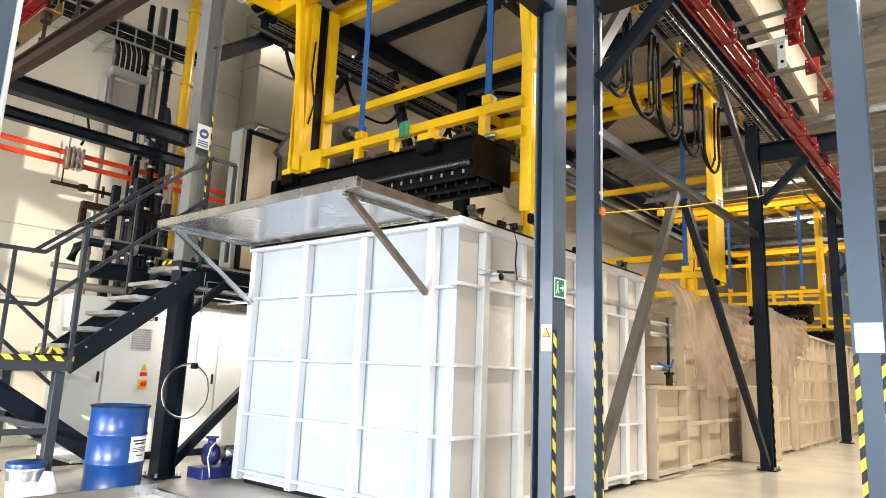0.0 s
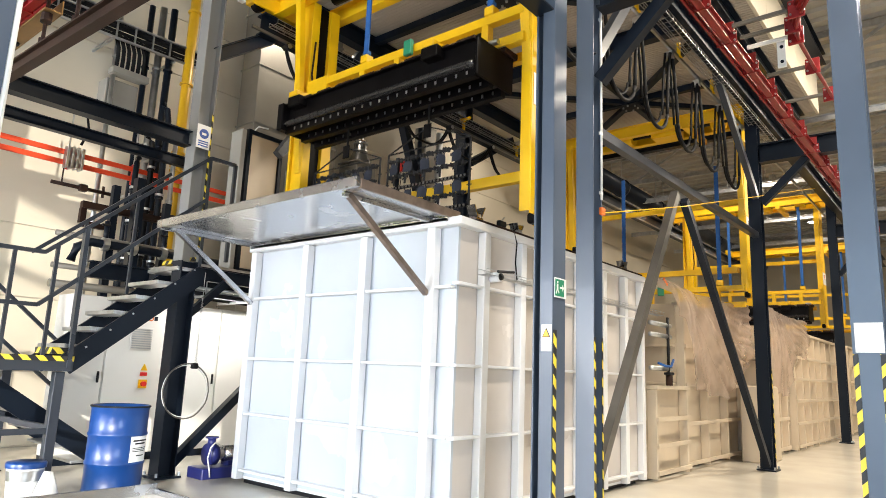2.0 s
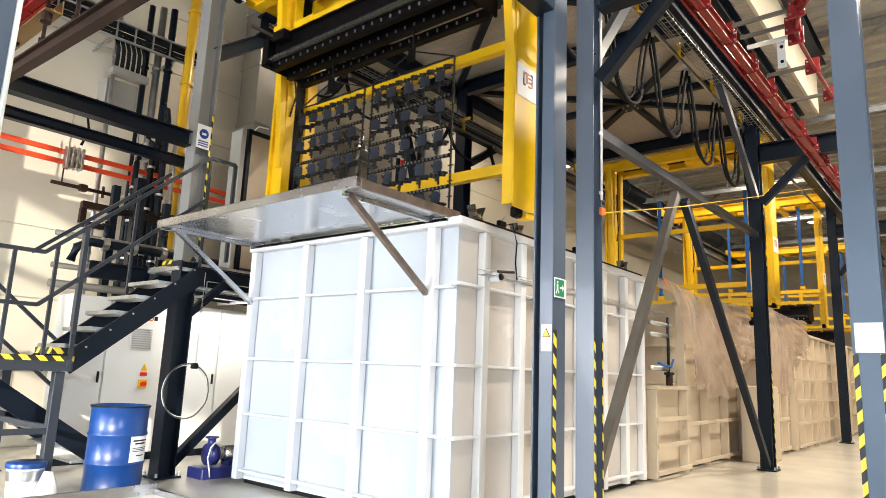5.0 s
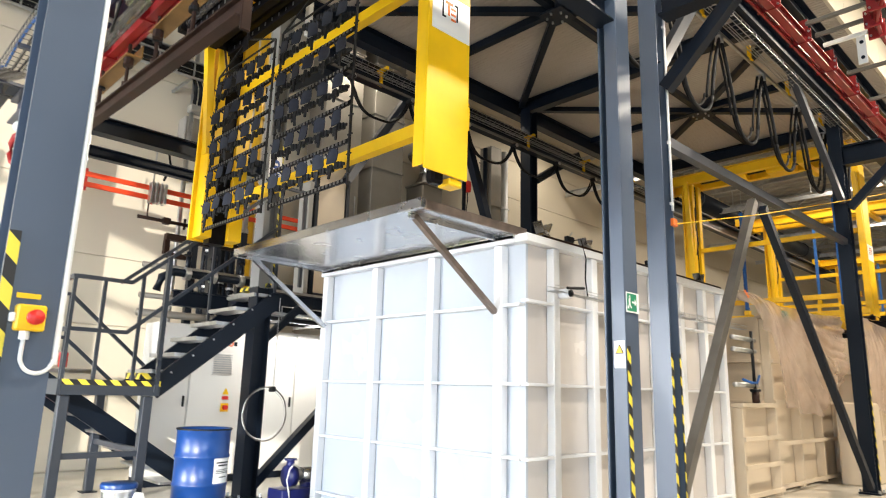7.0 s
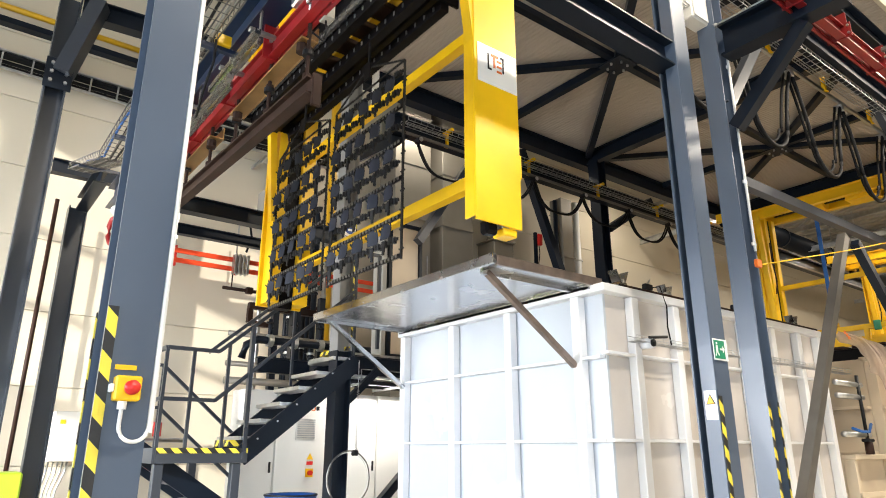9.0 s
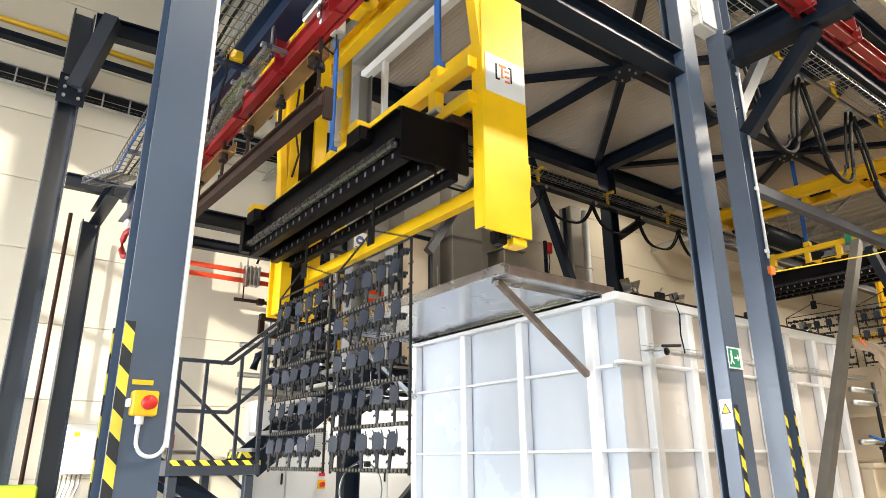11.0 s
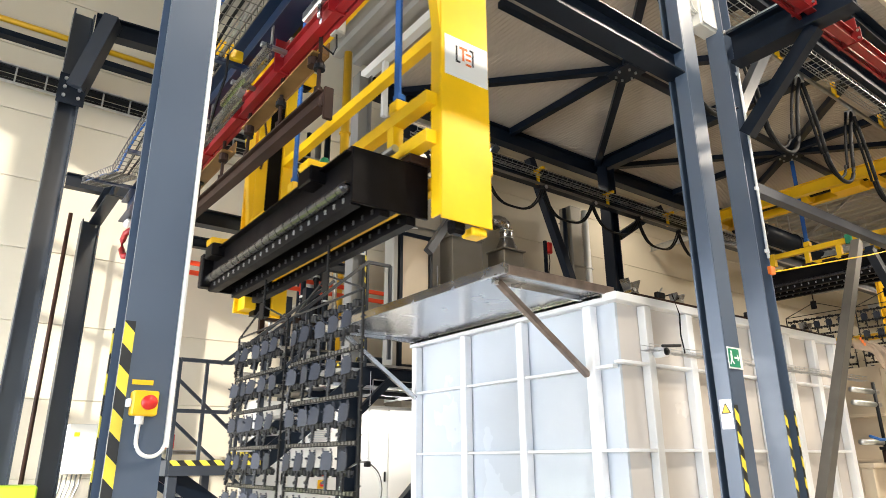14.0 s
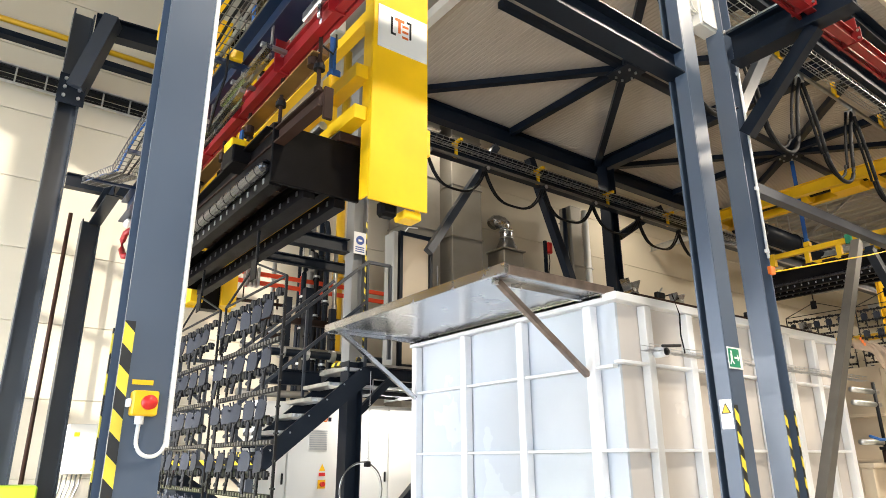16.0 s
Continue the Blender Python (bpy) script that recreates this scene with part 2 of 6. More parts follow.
def part(name, bm, mat, parent, label="", smooth=False, local=False):
    """One mesh under a thing or part; the bmesh is in world coordinates unless local."""
    if not local:
        bmesh.ops.translate(bm, verts=bm.verts, vec=-home(parent))
    ob = new(name, finish(name, bm, mat, smooth))
    ob.parent = parent
    if label:
        ob["label"] = label
    return ob


def share(src, offset, parent=None):
    """Another part on the same mesh, moved by offset."""
    ob = new(src.name.split(".")[0], src.data)
    ob.parent = parent or src.parent
    ob.location = Vector(src.location) + Vector(offset)
    if "label" in src:
        ob["label"] = src["label"]
    return ob


def solid(name, bm, mat, label, category, group="", kind="", smooth=False):
    """A thing of one mesh, with its origin at its base."""
    vs = bm.verts
    c = Vector((sum(v.co.x for v in vs) / len(vs), sum(v.co.y for v in vs) / len(vs), min(v.co.z for v in vs)))
    bmesh.ops.translate(bm, verts=vs, vec=-c)
    ob = new(name, finish(name, bm, mat, smooth))
    ob.location = c
    return tagged(ob, label, category, group, kind)


def structure(name, bm, mat, label, category):
    ob = new(name, finish(name, bm, mat))
    return tagged(ob, label, category, "", "structure")

# ---- the large structure ----
X0, X1, Y0, Y1, ZR = -9.0, 46.0, -13.0, 11.5, 10.2
bm = B(); box(bm, X0 - 0.3, X1 + 0.3, Y0 - 0.3, Y1 + 0.3, -0.3, 0.0)
structure("floor", bm, FLOORM, "pale cream resin floor with a dull gloss", "floor")

bm = B(); box(bm, X0 - 0.3, X1 + 0.3, Y1, Y1 + 0.3, 0, ZR)
wall_n = structure("wall_north", bm, WALLP, "cream sandwich panel wall with horizontal joints", "wall")
for i in range(9):
    b2 = B(); box(b2, X0, X1, Y1 - 0.035, Y1 - 0.002, 0.02 + i * 1.12, 1.13 + i * 1.12, 0.006)
    part("wall_panel", b2, WALLP, wall_n)
# the gap in this wall is added, out of view, for the south fill
bm = B()
box(bm, X0 - 0.3, -6.8, Y0 - 0.3, Y0, 0, ZR)
box(bm, -0.4, X1 + 0.3, Y0 - 0.3, Y0, 0, ZR)
box(bm, -6.8, -0.4, Y0 - 0.3, Y0, 5.5, ZR)
structure("wall_south", bm, WALLP, "cream sandwich panel wall", "wall")
bm = B(); box(bm, X1, X1 + 0.3, Y0, Y1, 0, ZR)
structure("wall_east", bm, WALLP, "cream sandwich panel wall", "wall")
# west wall with an open gate and a band of tall windows
GATE = (-3.2, 3.6, 0.0, 5.2)
# unseen opening, added only to let the side fill in
ADDED_OPENING = (6.1, 10.7, 0.0, 4.5)
WIN = [(1.0 + i * 1.7, 1.0 + i * 1.7 + 1.55) for i in range(3)]
WZ0, WZ1 = 5.4, 9.2
bm = B()
box(bm, X0 - 0.3, X0, Y0, GATE[0], 0, ZR)
box(bm, X0 - 0.3, X0, GATE[1], ADDED_OPENING[0], 0, WZ0)
box(bm, X0 - 0.3, X0, ADDED_OPENING[1], Y1, 0, WZ0)
box(bm, X0 - 0.3, X0, ADDED_OPENING[0], ADDED_OPENING[1], ADDED_OPENING[3], WZ0)
box(bm, X0 - 0.3, X0, GATE[0], GATE[1], GATE[3], WZ0)
box(bm, X0 - 0.3, X0, GATE[0], WIN[0][0], WZ0, ZR)
for zb in (6.55, 7.7):
    box(bm, X0 - 0.2, X0 - 0.1, WIN[0][0], WIN[-1][1], zb, zb + 0.12)
box(bm, X0 - 0.3, X0, WIN[-1][1], Y1, WZ0, ZR)
box(bm, X0 - 0.3, X0, WIN[0][0], WIN[-1][1], WZ1, ZR)
for a, b in zip(WIN, WIN[1:]):
    box(bm, X0 - 0.3, X0, a[1], b[0], WZ0, WZ1)
structure("wall_west", bm, WALLP, "cream panel wall with an open gate and tall windows", "wall")

# hall roof of trapezoid sheet, ribs across the hall
bm = B()
nx = 110
dx = (X1 - X0) / nx
prof = []
for i in range(nx):
    x = X0 + i * dx
    prof += [(x, 0.0), (x + dx * 0.4, 0.0), (x + dx * 0.5, 0.09), (x + dx * 0.9, 0.09)]
prof.append((X1, 0.0))
lo = [bm.verts.new((x, Y0, 9.9 + z)) for x, z in prof]
hi = [bm.verts.new((x, Y1, 9.9 + z)) for x, z in prof]
for i in range(len(prof) - 1):
    bm.faces.new((lo[i], lo[i + 1], hi[i + 1], hi[i]))
box(bm, X0 - 0.3, X1 + 0.3, Y0 - 0.3, Y1 + 0.3, 10.1, 10.3)
structure("ceiling", bm, ROOFM, "pale trapezoid sheet roof of the hall", "ceiling")


def roof_truss(x):
    t = thing("roof_truss", (x, Y0, 8.6), "pale grey steel lattice roof truss", "roof truss", "roof trusses")
    b2 = B(); bar(b2, (x, Y0, 8.7), (x, Y1, 8.7), 0.14); part("bottom_chord", b2, GALV, t)
    b2 = B(); bar(b2, (x, Y0, 9.75), (x, Y1, 9.75), 0.16); part("top_chord", b2, GALV, t)
    n = 14
    for i in range(n):
        ya, yb = Y0 + (Y1 - Y0) * i / n, Y0 + (Y1 - Y0) * (i + 1) / n
        b2 = B(); bar(b2, (x, ya, 8.7 if i % 2 else 9.75), (x, yb, 9.75 if i % 2 else 8.7), 0.07); part("lattice_bar", b2, GALV, t)
    return t


_tr = roof_truss(17.0)
for x in (23.0, 29.0, 35.0, 41.0):
    copy_thing(_tr, Matrix.Translation((x, Y0, 8.6)))

# high-bay lamps hang from the roof
def high_bay(x, y):
    t = thing("high_bay_lamp", (x, y, HB_Z - 0.22), "lit bell-shaped high-bay lamp on a rod", "lamp", "high-bay lamps")
    b2 = B(); lathe(b2, [(0.05, 0.35), (0.10, 0.33), (0.12, 0.16), (0.26, 0.0), (0.25, 0.0), (0.11, 0.15), (0.04, 0.3)], 20, (x, y, HB_Z - 0.2)); part("reflector", b2, GALV, t, "", True)
    b2 = B(); lathe(b2, [(0.001, -0.03), (0.12, -0.015), (0.20, 0.03), (0.12, 0.1), (0.001, 0.11)], 16, (x, y, HB_Z - 0.2)); part("lens", b2, LAMPG, t, "glowing warm lens", True)
    b2 = B(); rod(b2, (x, y, HB_Z + 0.12), (x, y, 9.93), 0.012, 6); part("hanger_rod", b2, GALV, t)
    return t


for hx, hy, watts in HIGH_BAYS:
    high_bay(hx, hy)

# deck over the line, ribbed sheet below
DX0, DX1, DY0, DY1, DZ = 4.60, 15.6, 2.45, 8.45, 7.35
bm = B()
n = 150
dy = (DX1 - DX0) / n
prof = []
for i in range(n):
    x = DX0 + i * dy
    prof += [(x, 0.0), (x + dy * 0.62, 0.0), (x + dy * 0.72, 0.007), (x + dy * 0.9, 0.007)]
prof.append((DX1, 0.0))
lo = [bm.verts.new((x, DY0, DZ + z)) for x, z in prof]
hi = [bm.verts.new((x, DY1, DZ + z)) for x, z in prof]
for i in range(len(prof) - 1):
    bm.faces.new((lo[i], lo[i + 1], hi[i + 1], hi[i]))
box(bm, DX0, DX1, DY0, DY1, DZ + 0.06, DZ + 0.16)
structure("deck_ceiling", bm, DECKM, "grey ribbed steel sheet deck above the line", "ceiling")
# cream panels close the deck's edge towards the aisle
bm = B()
for k in range(5):
    xa = DX0 + 2.23 * k
    box(bm, xa, xa + 2.22, DY0 - 0.06, DY0 - 0.004, DZ - 0.02, 8.32, 0.004)
structure("deck_fascia", bm, WALLP, "cream panels along the edge of the deck", "fascia")


# ---- steel frame ----
NEAR, FAR = 2.75, 7.83


def deck_frame():
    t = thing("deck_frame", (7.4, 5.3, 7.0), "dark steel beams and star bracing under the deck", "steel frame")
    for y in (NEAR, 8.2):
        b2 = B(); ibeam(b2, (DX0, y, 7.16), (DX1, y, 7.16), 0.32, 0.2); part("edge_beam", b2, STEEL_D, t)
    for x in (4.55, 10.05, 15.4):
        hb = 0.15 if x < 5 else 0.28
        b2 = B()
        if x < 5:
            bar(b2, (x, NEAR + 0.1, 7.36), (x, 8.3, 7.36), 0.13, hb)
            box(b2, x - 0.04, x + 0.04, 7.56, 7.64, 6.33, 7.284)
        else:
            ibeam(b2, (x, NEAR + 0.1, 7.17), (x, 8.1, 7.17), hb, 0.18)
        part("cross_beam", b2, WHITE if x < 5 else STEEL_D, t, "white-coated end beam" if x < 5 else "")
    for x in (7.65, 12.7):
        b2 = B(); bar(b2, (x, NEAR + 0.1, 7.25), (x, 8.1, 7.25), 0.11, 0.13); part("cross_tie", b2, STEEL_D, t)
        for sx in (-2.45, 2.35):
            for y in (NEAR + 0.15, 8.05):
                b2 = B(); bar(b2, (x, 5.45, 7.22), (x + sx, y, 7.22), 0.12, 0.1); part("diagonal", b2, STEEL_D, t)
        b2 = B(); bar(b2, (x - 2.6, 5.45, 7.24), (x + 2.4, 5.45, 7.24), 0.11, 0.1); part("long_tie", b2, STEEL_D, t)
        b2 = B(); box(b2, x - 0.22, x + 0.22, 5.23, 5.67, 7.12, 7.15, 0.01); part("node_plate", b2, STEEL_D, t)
        for k in range(6):
            a = k * math.pi / 3
            b2 = B(); rod(b2, (x + 0.15 * math.cos(a), 5.45 + 0.15 * math.sin(a), 7.09), (x + 0.15 * math.cos(a), 5.45 + 0.15 * math.sin(a), 7.12), 0.02, 6); part("bolt", b2, GALV, t)
    return t


deck_frame()


def column(x, y, top, size=0.26, web_x=True, tape=(), tape_z=1.74, label="anthracite steel column with a bolted foot plate", mat=None, foot=True):
    """An H-section column; web_x: its flanges face along x."""
    t = thing("steel_column", (x, y, 0), label, "column", "steel columns")
    up = (1, 0, 0) if web_x else (0, 1, 0)
    b2 = B(); ibeam(b2, (x, y, 0.025 if foot else 0), (x, y, top), size, size, size * 0.075, size * 0.05, up); part("shaft", b2, mat or STEEL, t)
    if foot:
        b2 = B(); box(b2, x - size * 0.75, x + size * 0.75, y - size * 0.75, y + size * 0.75, 0.0, 0.025, 0.004); part("foot_plate", b2, STEEL_D, t)
        for sx in (-1, 1):
            for sy in (-1, 1):
                b2 = B(); rod(b2, (x + sx * size * 0.64, y + sy * size * 0.64, 0.025), (x + sx * size * 0.64, y + sy * size * 0.64, 0.07), 0.016, 6); part("anchor_bolt", b2, GALV, t)
    h = size / 2
    for tx0, tx1, ty0, ty1 in tape:
        b2 = B(); box(b2, x + tx0 * h, x + tx1 * h, y + ty0 * h, y + ty1 * h, 0.15, tape_z); part("hazard_tape", b2, HAZARD, t, "yellow and black striped tape")
    return t


col_a = column(4.665, 2.72, 6.9, 0.19, False, [(-1.0, -0.52, -1.06, -1.015)], 1.74, "blue-grey steel column with exit sign and striped tape", STEEL_A)
col_b = column(5.55, 2.81, 7.0, 0.18, True, [(-1.0, -0.62, -1.06, -1.012), (0.78, 1.0, -1.06, -1.012)], 1.74, "blue-grey steel column with striped tape edges", STEEL_A)
col_f = column(12.1, 2.91, 7.0, 0.20, True, [(0.6, 1.0, -1.06, -1.012)], 1.64, "dark steel column with striped tape", STEEL_D)
col_g = column(19.9, 2.91, 7.0, 0.20, True, [], 1.6, "dark steel column far along the line", STEEL_D)
col_e = column(0.585, NEAR, 6.9, 0.19, False, [(-1.0, -0.60, -1.06, -1.012), (-1.07, -1.012, 0.86, 1.0)], 1.88, "blue-grey steel column carrying an emergency stop box", STEEL_A)
col_d = column(5.6, 0.63, 8.6, 0.20, True, [(-1.07, -1.012, -1.0, -0.66), (-1.07, -1.012, 0.66, 1.0)], 1.62, "blue steel column with white notice and striped tape", STEEL_A)
# light falloff put into the colours: dark shaft below, pale one above
col_s = column(4.25, 7.76, 2.62, 0.22, True, [], 4.6, "grey steel column beside the stair, coloured dark below and lit pale above the platform", STEEL_D)
b2 = B(); ibeam(b2, (4.25, 7.76, 2.622), (4.25, 7.76, 7.0), 0.22, 0.22, 0.0165, 0.011, (1, 0, 0)); part("upper_shaft", b2, STEEL_M, col_s, "upper shaft in lit pale grey")
col_t = column(9.95, 7.82, 7.0, 0.24, True, [], 1.6, "dark steel column at the far side of the line", STEEL_D)
col_u = column(15.4, 7.82, 7.0, 0.24, True, [], 1.6, "dark steel column at the far side of the line", STEEL_D)
col_l1 = column(0.60, 9.6, 7.6, 0.27, True, [], 1.6, "tall dark grey column by the wall", STEEL)
col_l2 = column(1.18, 10.0, 4.62, 0.23, True, [], 1.6, "short dark grey post by the wall", STEEL)
b2 = B(); box(b2, 4.556, 4.569, 2.626, 2.742, 0.2, 6.8, 0.002); part("side_plate", b2, STEEL_A, col_a)
b2 = B(); box(b2, 4.33, 4.355, 7.645, 7.649, 2.75, 4.6); part("hazard_tape", b2, HAZARD, col_s, "yellow and black striped tape")


def beam(name, p, q, h, b, mat, label, category="beam", up=(0, 0, 1)):
    b2 = B(); ibeam(b2, p, q, h, b, up=up)
    return solid(name, b2, mat, label, category, "frame beams")


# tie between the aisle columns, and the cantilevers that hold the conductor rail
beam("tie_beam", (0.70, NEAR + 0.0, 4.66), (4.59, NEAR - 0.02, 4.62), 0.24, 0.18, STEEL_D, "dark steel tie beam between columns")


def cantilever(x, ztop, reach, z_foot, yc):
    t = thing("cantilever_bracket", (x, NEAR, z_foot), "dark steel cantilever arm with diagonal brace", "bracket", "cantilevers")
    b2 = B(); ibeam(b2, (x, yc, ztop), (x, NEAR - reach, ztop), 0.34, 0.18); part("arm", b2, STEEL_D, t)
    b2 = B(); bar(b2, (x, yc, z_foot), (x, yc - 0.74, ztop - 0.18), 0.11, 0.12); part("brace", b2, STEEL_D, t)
    return t


cantilever(5.55, 5.15, 1.15, 4.24, 2.69)
cantilever(12.1, 5.4, 1.2, 4.5, 2.80)
cantilever(19.9, 5.5, 1.15, 4.3, 2.80)


def diagonal(p, q, w, h, mat, label="steel diagonal brace between columns", name="diagonal_brace"):
    b2 = B(); bar(b2, p, q, w, h)
    return solid(name, b2, mat, label, "brace", "braces")


diagonal((5.65, 2.83, 3.80), (12.0, 2.9, 3.92), 0.09, 0.10, STEEL, "grey steel horizontal tie between columns")
diagonal((7.85, 2.8, 3.66), (5.645, 2.8, 0.45), 0.09, 0.10, RAW_STEEL)
diagonal((8.2, 2.82, 3.66), (11.95, 2.88, 0.1), 0.09, 0.10, STEEL_D)
diagonal((5.66, NEAR + 0.06, 4.55), (7.2, NEAR + 0.06, 6.5), 0.09, 0.12, STEEL)
diagonal((11.98, NEAR + 0.12, 4.6), (9.1, NEAR + 0.08, 6.6), 0.09, 0.12, STEEL)
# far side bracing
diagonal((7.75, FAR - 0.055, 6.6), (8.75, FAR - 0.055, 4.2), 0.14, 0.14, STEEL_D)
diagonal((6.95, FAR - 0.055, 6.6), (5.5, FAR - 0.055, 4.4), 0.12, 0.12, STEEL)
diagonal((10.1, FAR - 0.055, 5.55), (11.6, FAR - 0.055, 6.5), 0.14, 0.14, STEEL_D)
beam("knee_beam", (4.36, FAR - 0.05, 5.50), (5.15, FAR - 0.12, 6.08), 0.18, 0.14, STEEL, "dark bracket beam at the stair column")
# beams towards the west on the far side
beam("frame_beam", (1.5, FAR, 4.23), (4.14, FAR, 4.23), 0.2, 0.16, STEEL_D, "dark steel beam towards the stair column")
beam("frame_beam", (1.7, FAR + 0.6, 4.1), (4.5, FAR + 0.6, 4.1), 0.14, 0.1, STEEL_D, "dark steel beam behind the stair column")
beam("frame_beam", (0.74, 9.46, 4.97), (1.58, 9.46, 4.97), 0.19, 0.14, STEEL_D, "dark steel stub beam")
beam("frame_beam", (0.75, 9.5, 7.45), (2.9, 9.3, 7.45), 0.3, 0.2, STEEL_D, "dark steel beam high on the wall side")
beam("frame_beam", (1.22, 9.9, 4.66), (1.22, 8.6, 4.66), 0.2, 0.16, STEEL_D, "dark steel stub beam")
# runways for the carriers
RZ = 6.17
beam("runway_beam", (4.9, 7.62, RZ), (30.0, 7.62, RZ), 0.3, 0.2, STEEL_D, "dark crane runway beam on the far side", "runway")
beam("runway_beam", (5.6, 2.76, RZ), (30.0, 2.76, RZ), 0.3, 0.2, STEEL_D, "dark crane runway beam on the aisle side", "runway")


def cable_tray(name, p, q, w, label, step=0.12, side=0.06, wire=0.004, normal=(0, 0, 1), mat=None):
    """A tray of welded wire or a ladder between two points."""
    t = thing(name, p, label, "cable tray", "cable trays")
    m, ln = frame_of(p, q, normal)
    mat = mat or GALV
    def P(x, y, z):
        return m @ Vector((x, y, z))
    for x, y in ((-w / 2, 0), (w / 2, 0), (-w / 2, side), (w / 2, side), (-w / 6, 0), (w / 6, 0)):
        b2 = B(); bar(b2, P(x, y, 0), P(x, y, ln), wire * 2, wire * 2); part("long_wire", b2, mat, t)
    b2 = B()
    k = 0
    while k * step < ln:
        z = k * step
        tube(b2, [P(-w / 2, side, z), P(-w / 2, 0, z), P(w / 2, 0, z), P(w / 2, side, z)], wire, 4)
        k += 1
    o = part("wire_mesh", b2, mat, t)
    tagged(o, kind="stuff")
    return t


def festoon(name, y, z, xs, drop, lab, hang):
    """A rail with cable loops; loops grow longer where carriages gather."""
    t = thing(name, (xs[0], y, z), lab, "cable festoon", "festoons")
    b2 = B(); bar(b2, (xs[0] - 0.6, y, z), (30.0, y, z), 0.032, 0.04); part("rail", b2, RAW_STEEL, t)
    for i, (a, b) in enumerate(zip(xs, xs[1:])):
        d = drop[i]
        pts = []
        for k in range(17):
            u = k / 16
            # a hanging loop: deep and narrow
            pts.append((a + (b - a) * u, y + hang * math.sin(u * math.pi) * 0.05, z - 0.09 - d * (1 - abs(2 * u - 1) ** 3.2)))
        b2 = B(); tube(b2, pts, 0.020, 7); part("cable_loop", b2, CABLEM, t, "", True)
        b2 = B(); tube(b2, [(p[0], p[1] + 0.045, p[2] + 0.02) for p in pts], 0.016, 7); part("cable_loop", b2, CABLEM, t, "", True)
    for a in xs:
        b2 = B(); rod(b2, (a, y - 0.07, z - 0.07), (a, y + 0.05, z - 0.07), 0.045, 14); box(b2, a - 0.012, a + 0.012, y - 0.02, y + 0.02, z - 0.07, z - 0.02); part("trolley", b2, BLACK, t)
        b2 = B(); rod(b2, (a, y - 0.082, z - 0.07), (a, y - 0.071, z - 0.07), 0.036, 14); part("roller_cap", b2, GALV, t)
    return t


festoon("cable_festoon", 7.5, 6.0, [5.29, 6.46, 7.79, 9.09, 10.44, 11.78, 13.2], [0.46, 0.47, 0.45, 0.40, 0.46, 0.46], "black festoon cable in shallow loops under its rail", 1)
near_fest = thing("cable_festoon", (6.0, 3.08, 5.9), "black festoon cable in long loops on the aisle side", "cable festoon", "festoons")
b2 = B(); bar(b2, (5.7, 3.08, 6.0), (30.0, 3.08, 6.0), 0.035, 0.045); part("rail", b2, GALV, near_fest)
LOOPS, LEGS = [], []
LEG, BOW = 0.99, 0.385
# the bend at the foot of a loop, and a leg that swings on each end of it
_pts = [(BOW * math.sin(radians(a)), 0.0, -BOW * math.cos(radians(a))) for a in range(-76, 77, 8)]
b2 = B(); tube(b2, _pts, 0.024, 8); tube(b2, [(p[0] * 0.8, 0.06, p[2] * 0.8 + 0.01) for p in _pts], 0.018, 8); _bend = finish("cable_bend", b2, CABLEM, True)
_sag = [(0.035 * math.sin(math.pi * k / 8), LEG * k / 8) for k in range(9)]
_leg = []
for side in (-1, 1):
    b2 = B()
    tube(b2, [(-side * s, 0.0, z) for s, z in _sag], 0.024, 8)
    tube(b2, [(-side * (s * 0.8 + 0.025), 0.06, z) for s, z in _sag], 0.018, 8)
    _leg.append(finish("cable_leg", b2, CABLEM, True))
b2 = B(); box(b2, -0.045, 0.045, -0.03, 0.08, -0.03, 0.07, 0.008); _trol = finish("trolley", b2, GALV)
for k in range(6):
    o = new("cable_loop", _bend); o.parent = near_fest; LOOPS.append(o)
    pair_ = []
    for side in (0, 1):
        o2 = new("cable_leg", _leg[side]); o2.parent = o; o2.location = ((side * 2 - 1) * BOW * 0.97, 0, -BOW * 0.242); pair_.append(o2)
    LEGS.append(pair_)


def tray_arm(x, y, z, d):
    """A yellow bracket that holds tray and rail."""
    t = thing("tray_bracket", (x, y, z), "yellow bracket holding rail and cable tray", "bracket", "tray brackets")
    b2 = B(); bar(b2, (x, y - 0.16, z + 0.24), (x, y + d, z + 0.24), 0.045, 0.045); part("arm", b2, YELLOW, t)
    b2 = B(); box(b2, x - 0.02, x + 0.02, y - 0.03, y + 0.02, z + 0.0, z + 0.215, 0.004); part("stem", b2, YELLOW, t)
    b2 = B(); box(b2, x - 0.04, x + 0.04, y - 0.045, y + 0.035, z - 0.02, z - 0.002, 0.004); part("clamp", b2, YELLOW, t)
    return t


for x in (5.87, 7.70, 9.56, 11.46, 13.3):
    tray_arm(x, 7.53, 6.02, 0.3)
for x in (5.8, 7.4, 8.9, 10.4, 12.0):
    tray_arm(x, 3.08, 6.02, -0.3)
cable_tray("wire_tray", (4.95, 7.38, 6.09), (14.0, 7.38, 6.09), 0.2, "galvanised wire cable tray along the runway")
cable_tray("wire_tray", (5.7, 2.83, 5.93), (14.0, 2.83, 5.93), 0.2, "galvanised wire cable tray along the runway")


